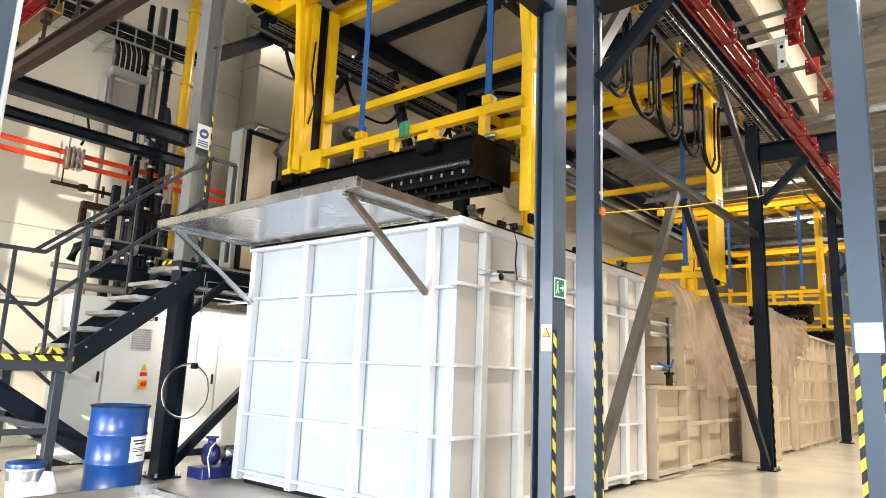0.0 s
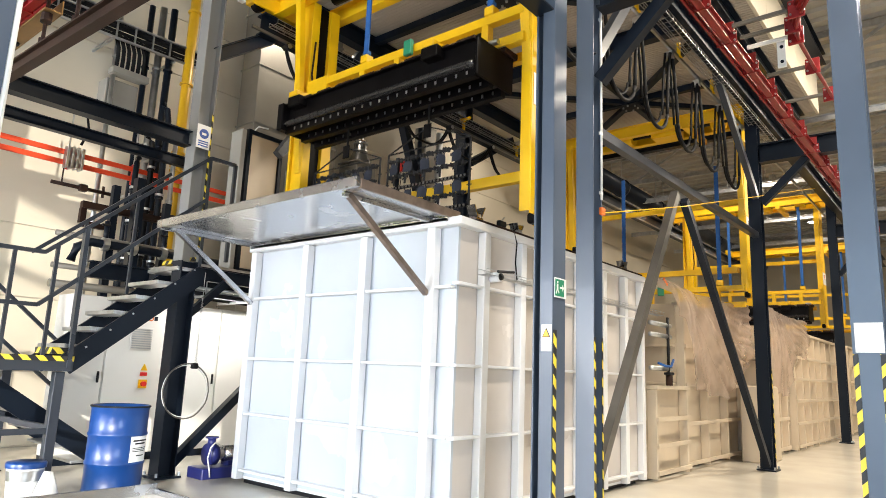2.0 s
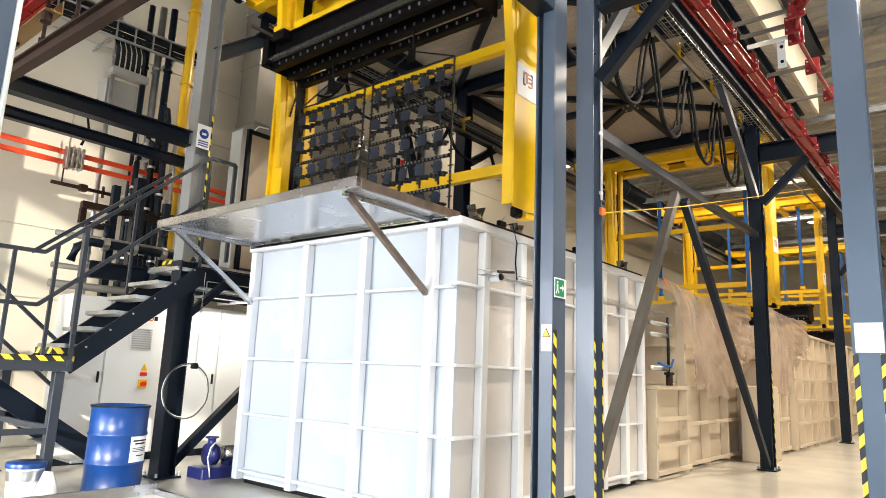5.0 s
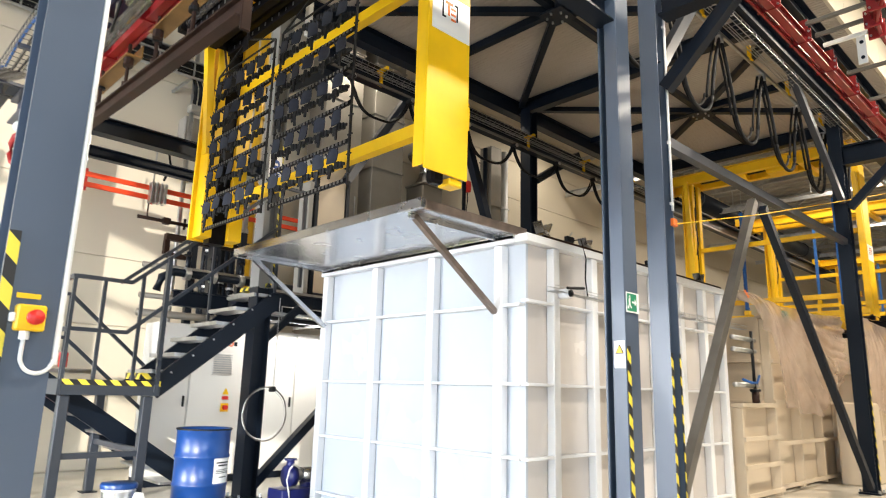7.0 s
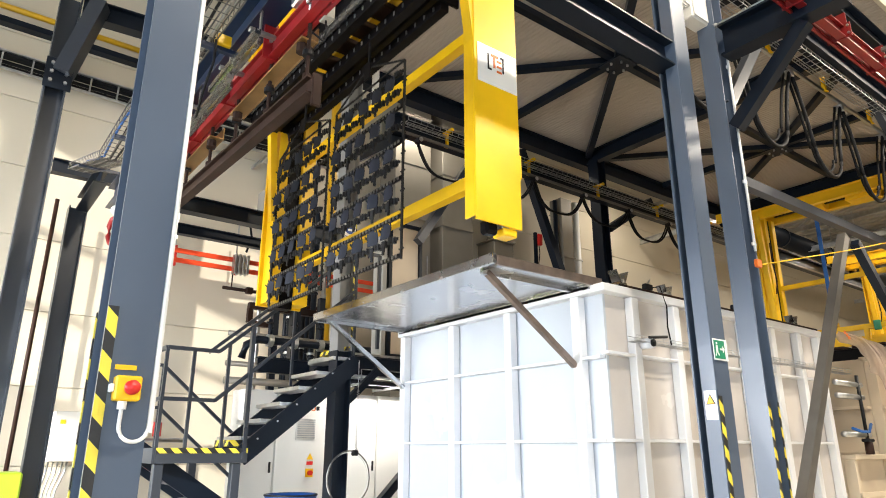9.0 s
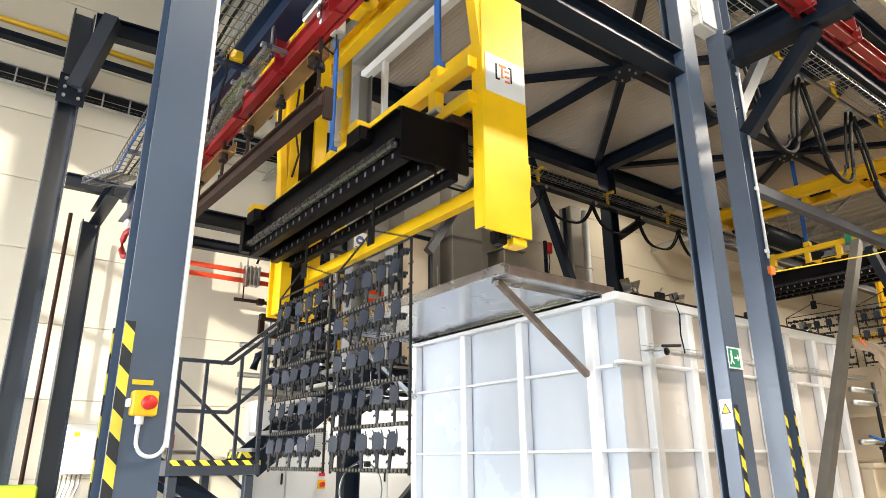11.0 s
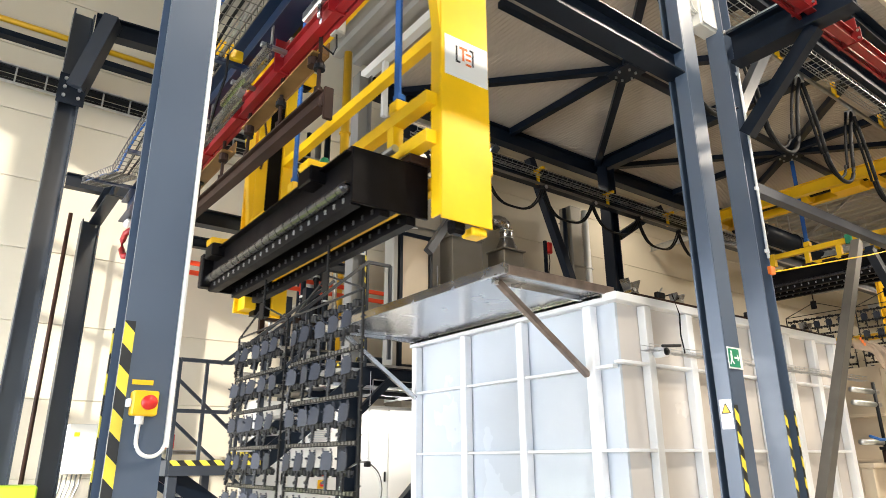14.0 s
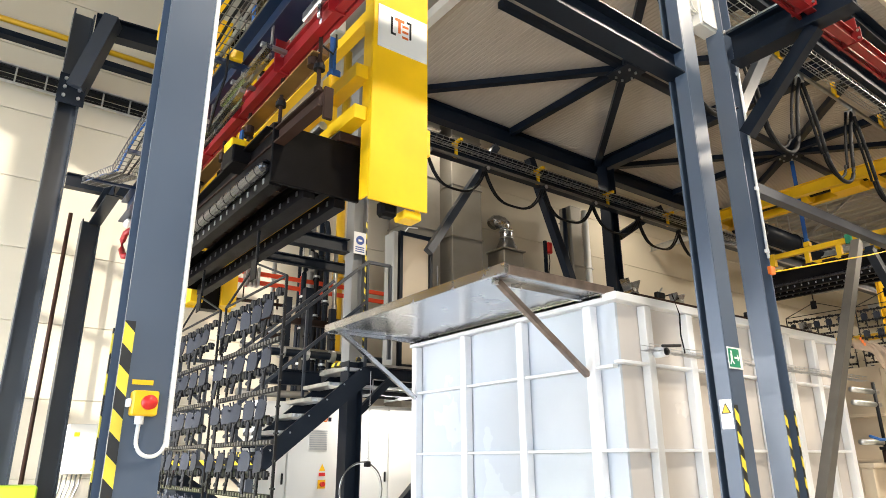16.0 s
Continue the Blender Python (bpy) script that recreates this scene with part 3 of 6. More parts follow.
def conductor_rail(p, q, n_brackets, side, label, mat, w=1.0):
    t = thing("conductor_rail", p, label, "conductor rail", "conductor rails")
    p, q = Vector(p), Vector(q)
    d = (q - p).normalized()
    nrm = Vector((0, 0, 1)).cross(d)
    b2 = B(); ibeam(b2, p, q, 0.13, 0.075 * (0.5 + 0.5 * w), 0.012, 0.01); part("carrier_rail", b2, mat, t)
    for k in range(3):
        o = nrm * (side * 0.10 * w) + Vector((0, 0, 0.055 - 0.055 * k))
        b2 = B(); bar(b2, p + o, q + o, 0.024, 0.034); part("conductor", b2, mat, t)
    ln = (q - p).length
    for i in range(n_brackets):
        c = p + d * (ln * (i + 0.5) / n_brackets)
        # a thin bolted plate across the rail with an upright ear
        b2 = B(); bar(b2, c + nrm * -0.09 * w, c + nrm * 0.13 * w, 0.012, 0.15)
        bar(b2, c + nrm * -0.02 * side + Vector((0, 0, 0.07)), c + nrm * -0.02 * side + Vector((0, 0, 0.19)), 0.09, 0.012, d)
        br = part("rail_bracket", b2, mat, t)
        for u, v in ((-0.07, 0.04), (-0.07, -0.04), (0.04, 0.05)):
            e = c + nrm * u * w + Vector((0, 0, v))
            b2 = B(); rod(b2, e - d * 0.022, e + d * 0.022, 0.012, 6); part("bolt", b2, GALV, br)
    return t


pipe_duct = thing("exhaust_duct", (17.6, 8.95, 7.65), "dark round exhaust duct under the roof", "air duct")
b2 = B(); tube(b2, [(17.6, 8.95, 7.65), (24.0, 8.95, 7.65), (38.0, 8.95, 7.65)], 0.28, 18); part("duct_run", b2, STEEL_D, pipe_duct, "", True)
for x_ in (18.0, 20.0, 23.0, 26.0, 30.0, 34.0):
    b2 = B(); rod(b2, (x_, 8.95, 7.65), (x_ + 0.06, 8.95, 7.65), 0.305, 18); part("duct_collar", b2, STEEL_D, pipe_duct)
    b2 = B(); bar(b2, (x_ + 0.03, 8.95, 7.9), (x_ + 0.03, 8.95, 9.95), 0.03, 0.03); part("hanger_rod", b2, GALV, pipe_duct)
for x_, z_ in ((16.3, 7.4), (21.5, 7.5), (26.5, 7.5), (31.5, 7.6)):
    t_ = thing("roof_cable_channel", (x_, 5.0, z_), "pale perforated cable channel across the hall", "cable channel", "roof channels")
    b2 = B(); channel(b2, (x_, -4.0, z_), (x_, 11.4, z_), 0.16, 0.08, 0.008); part("channel", b2, GALV, t_)
    for y_ in (-2.0, 2.0, 6.0, 10.0):
        b2 = B(); bar(b2, (x_ + 0.04, y_, z_), (x_ + 0.04, y_, 9.95), 0.025, 0.025); part("drop_rod", b2, GALV, t_)
beam("fascia_beam", (4.6, 2.25, 8.46), (15.5, 2.25, 8.46), 0.26, 0.2, STEEL_D, "dark steel beam along the top of the deck edge")
conductor_rail((5.0, 1.95, 5.18), (19.0, 1.80, 5.18), 16, 1, "dark red conductor rail with bolted brackets above the aisle", MAROON)
BEND = [(6.75, 1.02), (7.06, 1.17), (7.25, 1.24), (7.38, 1.28), (7.62, 1.31), (7.86, 1.32), (8.2, 1.315), (8.52, 1.31), (9.28, 1.29), (10.6, 1.27)]
for k in range(3):
    b2 = B(); tube(b2, [(x_, y_ + 0.02 * k, 5.20 + 0.055 * k) for x_, y_ in BEND], 0.022, 8)
    o_ = solid("bent_conductor", b2, MAROON, "maroon bent conductor above the aisle", "conductor", "bent conductors", "", True)
for x_, y_ in ((7.1, 1.19), (7.42, 1.29), (7.7, 1.315), (8.6, 1.31), (9.6, 1.285)):
    t_ = thing("conductor_bracket", (x_, y_, 5.2), "red bolted clamp on a pale arm holding the bent conductors", "bracket", "conductor brackets")
    b2 = B(); box(b2, x_ - 0.012, x_ + 0.012, y_ - 0.05, y_ + 0.11, 5.16, 5.36, 0.004); c_ = part("clamp", b2, RED, t_)
    for z_ in (5.2, 5.32):
        b2 = B(); rod(b2, (x_ - 0.03, y_ + 0.085, z_), (x_ + 0.03, y_ + 0.085, z_), 0.012, 6); part("bolt", b2, GALV, c_)
    b2 = B(); box(b2, x_ - 0.02, x_ + 0.02, y_ + 0.111, 1.86, 5.245, 5.29, 0.006); part("arm", b2, WHITE if x_ == 7.7 else RAW_STEEL, t_)
t_ = thing("rail_splice", (7.68, 1.5, 5.0), "pale vertical carrier plate with bolts on the rail arm", "plate")
b2 = B(); box(b2, 7.722, 7.74, 1.46, 1.55, 4.93, 5.30, 0.004); part("plate", b2, CABINET, t_)
for z_ in (5.0, 5.18):
    b2 = B(); rod(b2, (7.71, 1.5, z_), (7.75, 1.5, z_), 0.02, 8); part("bolt", b2, STEEL_D, t_)
# ---- the tanks ----
TX0, TX1, TY0, TY1, TZ = 4.76, 8.95, 3.76, 6.97, 2.805


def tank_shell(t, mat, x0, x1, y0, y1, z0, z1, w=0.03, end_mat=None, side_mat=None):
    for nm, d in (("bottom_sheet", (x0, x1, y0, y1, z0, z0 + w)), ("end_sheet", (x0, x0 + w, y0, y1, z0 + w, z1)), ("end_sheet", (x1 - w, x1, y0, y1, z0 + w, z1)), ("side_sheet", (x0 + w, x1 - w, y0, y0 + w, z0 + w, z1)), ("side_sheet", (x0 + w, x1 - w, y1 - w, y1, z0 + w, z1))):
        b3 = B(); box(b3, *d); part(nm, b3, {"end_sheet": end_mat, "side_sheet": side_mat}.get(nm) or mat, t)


def big_tank():
    t = thing("process_tank", (TX0, TY0, 0), "white ribbed polypropylene process tank standing on the floor", "tank", "tanks")
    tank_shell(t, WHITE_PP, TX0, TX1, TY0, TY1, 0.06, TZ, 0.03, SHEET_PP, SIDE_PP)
    b2 = B(); box(b2, TX0 + 0.06, TX1 - 0.06, TY0 + 0.06, TY1 - 0.06, 0.0, 0.06); part("plinth", b2, BLACK, t, "dark base frame")
    # front: upright ribs, each a flat flange on a web
    for y in (6.89, 5.90, 4.95, 4.02):
        b2 = B(); box(b2, TX0 - 0.10, TX0 - 0.004, y - 0.05, y + 0.05, 0.06, TZ - 0.07, 0.006); part("upright_rib", b2, WHITE_PP, t)
    for z in (0.16, 0.80, 1.44, 2.16):
        ys = [6.89, 5.90, 4.95, 4.02, 3.72]
        for a, b in zip(ys, ys[1:]):
            b2 = B(); box(b2, TX0 - 0.085, TX0 - 0.004, b + 0.05, a - 0.05, z - 0.014, z + 0.014, 0.004); part("cross_rib", b2, WHITE_PP, t)
    # long side
    xs = [TX0 + 0.36, 5.78, 6.42, 7.06, 7.70, 8.34, 8.88]
    for x in xs:
        b2 = B(); box(b2, x - 0.05, x + 0.05, TY0 - 0.09, TY0 - 0.004, 0.06, TZ - 0.07, 0.006); part("upright_rib", b2, WHITE_PP, t)
    xe = [TX0 - 0.08] + xs
    for z in (0.16, 0.80, 1.44, 2.19):
        for a, b in zip(xe, xe[1:]):
            b2 = B(); box(b2, a + (0.05 if a > TX0 else 0.0), b - 0.05, TY0 - 0.085, TY0 - 0.004, z - 0.014, z + 0.014, 0.004); part("cross_rib", b2, WHITE_PP, t)
    # rim
    b2 = B(); box(b2, TX0 - 0.10, TX1, TY0 - 0.10, TY0 + 0.06, TZ - 0.065, TZ + 0.012, 0.006); part("rim", b2, WHITE_PP, t)
    b2 = B(); box(b2, TX0 - 0.10, TX0 + 0.06, TY0 + 0.065, TY1 + 0.03, TZ - 0.065, TZ + 0.012, 0.006); part("rim", b2, WHITE_PP, t)
    # dark seat rail on the rim of the long side
    b2 = B(); box(b2, TX0 + 0.3, TX1, TY0 - 0.06, TY0 + 0.04, TZ + 0.014, TZ + 0.05, 0.004); part("seat_rail", b2, BROWN, t, "rust-brown steel seat rail")
    b2 = B(); rod(b2, (TX0 + 0.42, TY0 - 0.20, 2.30), (TX0 + 0.42, TY0 - 0.09, 2.30), 0.05, 16); part("pipe_stub", b2, WHITE_PP, t, "", True)
    b2 = B(); rod(b2, (TX0 + 0.42, TY0 - 0.215, 2.30), (TX0 + 0.42, TY0 - 0.2, 2.30), 0.035, 16); part("pipe_cap", b2, BLACK, t, "", True)
    return t


tank_1 = big_tank()


def seat_funnel(x, y, z, s):
    """A flared steel seat for the flight bar, part of the tank."""
    b2 = B(); box(b2, x - 0.07 * s, x + 0.07 * s, y - 0.05, y + 0.05, z, z + 0.02)
    for sx in (-1, 1):
        bar(b2, (x + sx * 0.03 * s, y, z + 0.01), (x + sx * 0.11 * s, y, z + 0.17 * s), 0.1, 0.012, (1, 0, 0))
    o = part("bar_seat", b2, STAIN, tank_1, "stained steel flared bar seat")
    b2 = B(); box(b2, x - 0.035 * s, x + 0.035 * s, y - 0.04, y + 0.04, z + 0.02, z + 0.07 * s); part("block", b2, GALV, o)


for x, s_ in ((5.02, 0.8), (5.75, 0.6), (6.6, 0.65), (7.5, 0.65), (8.4, 0.65)):
    seat_funnel(x, TY0 + 0.0, TZ + 0.05, s_)


def limit_switch(x):
    t = thing("limit_switch", (x, TY0 - 0.05, TZ + 0.05), "black limit switch with a looped cable on the tank rim", "switch", "limit switches")
    b2 = B(); box(b2, x - 0.06, x + 0.06, TY0 - 0.07, TY0 - 0.02, TZ + 0.05, TZ + 0.11, 0.008); part("housing", b2, BLACK, t)
    b2 = B(); rod(b2, (x, TY0 - 0.045, TZ + 0.11), (x + 0.05, TY0 - 0.045, TZ + 0.16), 0.008, 6); part("lever", b2, GALV, t)
    b2 = B(); tube(b2, [(x + 0.06, TY0 - 0.06, TZ + 0.08), (x + 0.14, TY0 - 0.09, TZ + 0.1), (x + 0.18, TY0 - 0.12, TZ - 0.1), (x + 0.16, TY0 - 0.12, TZ - 0.3), (x + 0.18, TY0 - 0.13, TZ - 0.48)], 0.007, 6); part("cable", b2, CABLEM, t, "", True)
    return t


limit_switch(5.4)
limit_switch(7.0)
cable_tray("wire_tray", (4.95, TY0 - 0.15, 2.30), (9.4, TY0 - 0.15, 2.30), 0.1, "galvanised wire tray along the tank side", 0.1, 0.05, 0.003)
b2 = B(); rod(b2, (5.05, TY0 - 0.26, 2.33), (5.32, TY0 - 0.26, 2.36), 0.014, 8)
solid("sensor_rod", b2, BLACK, "black sensor rod clipped to the wire tray", "sensor")


def canopy():
    t = thing("drip_canopy", (4.7, 5.35, 2.12), "stainless drip tray canopy on diagonal struts above the tank front", "drip tray")
    x0, x1, y0, y1, z = 3.46, 4.80, 3.79, 7.0, 2.83
    b2 = B(); box(b2, x0, x1, y0, y1, z, z + 0.008); part("sheet", b2, STAIN, t)
    b2 = B(); box(b2, x0 - 0.012, x0 + 0.03, y0, y1, z - 0.012, z + 0.075, 0.004); part("front_lip", b2, STAIN, t)
    b2 = B(); box(b2, x0 + 0.032, x0 + 0.07, y0, y1, z + 0.01, z + 0.04, 0.003); part("front_gutter", b2, STAIN, t)
    b2 = B(); box(b2, x0 + 0.032, x1, y0 - 0.012, y0 + 0.02, z - 0.02, z + 0.06, 0.004); part("side_lip", b2, STAINED, t, "brown-stained side lip")
    b2 = B(); box(b2, x0 + 0.032, x1, y1 - 0.02, y1 + 0.012, z - 0.02, z + 0.06, 0.004); part("side_lip", b2, STAIN, t)
    b2 = B(); box(b2, x1 - 0.14, x1 - 0.10, y0 + 0.02, y1 - 0.02, z - 0.05, z - 0.002, 0.003); part("back_angle", b2, STAIN, t)
    for y in (4.05, 6.86):
        b2 = B(); bar(b2, (3.60, y, z - 0.01), (4.66, y, 2.10), 0.05, 0.05); part("strut", b2, STAINED if y < 5 else STAIN, t)
        b2 = B(); box(b2, 3.55, 4.66, y - 0.02, y + 0.02, z - 0.04, z - 0.003); part("strut_rail", b2, STAIN, t)
    return t


canopy()


def beige_tank(x0, x1, y0, y1, z1, ribs, rows, mat, label):
    t = thing("process_tank", (x0, y0, 0), label, "tank", "tanks")
    tank_shell(t, mat, x0, x1, y0, y1, 0.04, z1)
    b2 = B(); box(b2, x0, x1, y0 - 0.16, y0 + 0.05, z1 - 0.03, z1 + 0.03, 0.006); part("rim", b2, mat, t)
    n = ribs
    for i in range(n + 1):
        x = x0 + 0.04 + (x1 - x0 - 0.08) * i / n
        b2 = B(); box(b2, x - 0.035, x + 0.035, y0 - 0.14, y0 - 0.003, 0.04, z1 - 0.035, 0.005); part("upright_rib", b2, mat, t)
    for k in range(rows):
        z = 0.12 + (z1 - 0.2) * k / rows
        b2 = B(); box(b2, x0, x1, y0 - 0.17, y0 - 0.145, z - 0.03, z + 0.03, 0.004); part("cross_rib", b2, mat, t)
        b2 = B(); box(b2, x0 - 0.14, x0 - 0.003, y0, y1, z - 0.02, z + 0.02, 0.004); part("end_rib", b2, mat, t)
    return t


beige_tank(9.15, 10.45, 3.75, 6.9, 1.28, 1, 3, BEIGE_PP, "low beige polypropylene tank beside the white tank")
beige_tank(10.6, 13.9, 3.85, 6.9, 2.62, 3, 4, BEIGE_PP, "beige ribbed tank partly wrapped in film")
beige_tank(14.3, 15.6, 3.45, 6.9, 2.55, 2, 4, BEIGE_PP, "beige ribbed tank partly wrapped in film")
beige_tank(15.9, 22.5, 3.35, 6.9, 2.55, 9, 5, BEIGE_PP, "long beige ribbed tank further down the line")
beige_tank(23.2, 31.0, 3.35, 6.9, 2.6, 9, 5, BEIGE_PP, "long beige ribbed tank further down the line")
b2 = B(); box(b2, 12.95, 13.9, 3.1, 3.55, 0, 1.35, 0.02)
solid("beige_box", b2, BEIGE_PP, "plain beige plastic box beside the tanks", "box")


def pipe_nest():
    t = thing("pipework", (9.2, 3.6, 1.3), "galvanised and plastic pipework between two tanks", "pipework")
    for z in (1.55, 2.02, 2.18):
        b2 = B(); rod(b2, (9.0, 3.62, z), (9.75, 3.62, z), 0.035, 12); part("pipe", b2, GALV, t, "", True)
    b2 = B(); rod(b2, (9.62, 3.6, 1.45), (9.62, 3.6, 2.3), 0.022, 10); part("cylinder_rod", b2, BLACK, t, "", True)
    b2 = B(); tube(b2, [(9.1, 3.55, 1.62), (9.25, 3.5, 1.58), (9.45, 3.5, 1.58), (9.6, 3.52, 1.68)], 0.018, 8); part("air_hose", b2, STRAP, t, "blue air hose", True)
    b2 = B(); rod(b2, (9.5, 3.55, 1.31), (9.5, 3.55, 1.46), 0.05, 12); part("valve_body", b2, BROWN, t, "", True)
    b2 = B(); box(b2, 9.42, 9.58, 3.5, 3.6, 1.46, 1.5, 0.01); part("valve_lever", b2, BLACK, t)
    return t


pipe_nest()


def film_sheet(x0, x1, y, ztop, zlow, seed, label):
    rnd = random.Random(seed)
    nx_, nz_ = 150, 40
    ph = [rnd.uniform(0, 6.28) for _ in range(8)]
    b2 = B()
    grid = []
    for i in range(nx_ + 1):
        u = i / nx_
        low = zlow(u)
        top = ztop(u)
        row = []
        for k in range(nz_ + 1):
            v = k / nz_
            # creases fan out from the hung corner and run down the sheet
            s = (u + 0.05) / (0.35 + v) + 0.3 * u
            crease = 1 - abs(math.sin(s * 19 + ph[0] + 1.5 * noise.noise((s * 5, v * 0.8, seed))))
            fine = 1 - abs(math.sin(s * 53 + ph[1] + 2.0 * noise.noise((s * 8, v * 1.1, seed + 2))))
            fold = (0.02 + 0.10 * v) * crease ** 2 + (0.006 + 0.018 * v) * fine ** 2 + 0.16 * noise.noise((s * 3, v * 1.0, seed)) + 0.008 * noise.noise((s * 26, v * 4, seed + 5))
            x = x0 + (x1 - x0) * u + 0.12 * v * math.sin(u * 17 + ph[2]) * (1 - abs(2 * u - 1))
            row.append(b2.verts.new((x, y - 0.06 - 0.16 * v * (1 - v) + fold * 0.7, top + (low - top) * v + 0.02 * math.sin(u * 40 + ph[3]) * v)))
        grid.append(row)
    for i in range(nx_):
        for k in range(nz_):
            b2.faces.new((grid[i][k], grid[i + 1][k], grid[i + 1][k + 1], grid[i][k + 1]))
    # lies back over the top
    return solid("plastic_film", b2, FILM, label, "plastic film", "film covers", "", True)


def slope(points, u):
    for (a, va), (b, vb) in zip(points, points[1:]):
        if u <= b:
            return va + (vb - va) * (u - a) / (b - a)
    return points[-1][1]


film_sheet(9.29, 13.9, 3.62, lambda u: 2.86 + 0.06 * u - 0.10 * math.sin(u * 3.14), lambda u: slope([(0, 2.78), (0.10, 2.66), (0.22, 2.34), (0.27, 1.9), (0.33, 1.28), (0.5, 1.16), (0.66, 1.12), (0.8, 1.35), (1.0, 1.85)], u), 3, "crumpled clear protective film draped over a tank")
film_sheet(13.4, 17.0, 3.2, lambda u: 2.86 - 0.06 * math.sin(u * 3), lambda u: slope([(0, 1.5), (0.15, 1.25), (0.4, 1.15), (0.62, 1.5), (0.8, 1.95), (1.0, 2.0)], u), 8, "crumpled clear protective film draped over a tank")
for k in range(3):
    b2 = B(); box(b2, 9.24 + 0.05 * k, 9.30 + 0.05 * k, 3.50, 3.506, 2.80 - 0.03 * k, 2.84 - 0.03 * k)
    solid("orange_tape", b2, ORANGE, "scrap of orange tape holding the film", "tape", "tape scraps")


# ---- stair with landing ----
def stair():
    ys0, ys1 = 7.66, 8.46
    t = thing("steel_stair", (3.0, 8.0, 0), "anthracite steel stair with grating treads, landing and handrails", "stair")
    lz, pz = 1.38, 2.68
    lx0, lx1 = 2.02, 3.0
    # landing
    b2 = B(); box(b2, lx0, lx1, ys0, 9.4, lz - 0.05, lz - 0.005); part("landing_plate", b2, GALV, t, "grating landing plate")
    b2 = B(); box(b2, lx0, lx1 + 0.03, ys0 - 0.035, ys0, lz - 0.16, lz + 0.0); part("landing_beam", b2, STEEL, t)
    b2 = B(); box(b2, lx0, lx1 + 0.03, ys0 - 0.042, ys0 - 0.037, lz - 0.055, lz + 0.0); part("hazard_edge", b2, HAZARD, t, "yellow and black striped edge")
    b2 = B(); box(b2, lx0 - 0.035, lx0 - 0.002, ys0 - 0.035, 9.4, lz - 0.16, lz); part("landing_beam", b2, STEEL, t)
    for x, y in ((2.93, ys0 + 0.06), (2.08, ys0 + 0.06), (2.08, 9.3), (2.93, 9.3)):
        b2 = B(); box(b2, x - 0.05, x + 0.05, y - 0.05, y + 0.05, 0.012, lz - 0.165, 0.006); part("landing_post", b2, STEEL, t)
        b2 = B(); box(b2, x - 0.09, x + 0.09, y - 0.09, y + 0.09, 0.0, 0.012); part("post_foot", b2, STEEL_D, t)
    b2 = B(); bar(b2, (2.13, ys0 + 0.06, 0.60), (2.88, ys0 + 0.06, 0.60), 0.05, 0.06); part("cross_tie", b2, STEEL, t)
    b2 = B(); bar(b2, (2.93, ys0 + 0.11, 0.62), (2.93, 9.25, 0.62), 0.05, 0.06); part("cross_tie", b2, STEEL, t)
    # upper flight
    n = 6
    for y in (ys0, ys1):
        b2 = B()
        prism(b2, [(-0.02, -0.11), (0.02, -0.11), (0.02, 0.11), (-0.02, 0.11)], (2.95, y, lz - 0.10), (4.45, y, pz - 0.19)); part("stringer", b2, STEEL_D, t)
    for k in range(n):
        x = 3.06 + 0.235 * k
        z = lz + 0.205 * (k + 0.62)
        b2 = B(); box(b2, x - 0.11, x + 0.13, ys0 + 0.022, ys1 - 0.022, z - 0.04, z + 0.005, 0.003); tr = part("tread", b2, GALV, t, "galvanised grating tread")
        b2 = B(); box(b2, x - 0.125, x - 0.112, ys0 + 0.022, ys1 - 0.022, z - 0.035, z + 0.008); part("nosing", b2, GALV, tr)
        for dx_ in (-0.06, 0.08):
            b2 = B(); rod(b2, (x + dx_, ys0 - 0.032, z - 0.02), (x + dx_, ys0 - 0.021, z - 0.02), 0.012, 6); part("bolt", b2, GALV, tr)
    b2 = B(); box(b2, 2.82, 3.0, ys0 + 0.02, ys0 + 0.5, lz + 0.02, lz + 0.09); part("hazard_riser", b2, HAZARD, t, "striped first riser")
    b2 = B(); box(b2, 4.3, 4.42, ys0 + 0.02, ys1, pz - 0.05, pz + 0.0); part("hazard_nosing", b2, HAZARD, t, "yellow striped top nosing")
    # lower flight runs back beside it
    for y in (8.55, 9.35):
        b2 = B(); prism(b2, [(-0.02, -0.11), (0.02, -0.11), (0.02, 0.11), (-0.02, 0.11)], (2.05, y, lz - 0.02), (3.95, y, 0.1)); part("stringer", b2, STEEL_D, t)
    for k in range(6):
        x, z = 2.45 + 0.24 * k, lz - 0.205 * (k + 1)
        b2 = B(); box(b2, x - 0.12, x + 0.12, 8.575, 9.325, z - 0.03, z, 0.003); part("tread", b2, GALV, t, "galvanised grating tread")
    # handrails
    up = (1.5, 0, 1.3)
    def rail(p, q, name="handrail", w=0.042):
        w = w if name == "handrail" else w - 0.007
        b3 = B(); bar(b3, p, q, w, w); part(name, b3, STEEL, t)
    y = ys0 - 0.01
    for dz in (1.08, 0.52):
        rail((lx0, y, lz + dz), (2.60, y, lz + dz))
        rail((2.60, y, lz + dz), (4.38, y, lz + dz + 1.55 if dz > 1 else lz + dz + 1.55))
        rail((lx0, 9.4, lz + dz), (lx0, 9.05, lz + dz))
        rail((lx0, y, lz + dz), (lx0, 9.05, lz + dz))
        rail((lx0, 9.4, lz + dz), (2.45, 9.4, lz + dz))
        rail((2.45, 9.4, lz + dz), (3.6, 9.4, lz + dz - 0.98))
        if dz > 1:
            rail((2.75, ys1 + 0.04, lz + dz + 0.1), (4.3, ys1 + 0.04, lz + dz + 1.45))
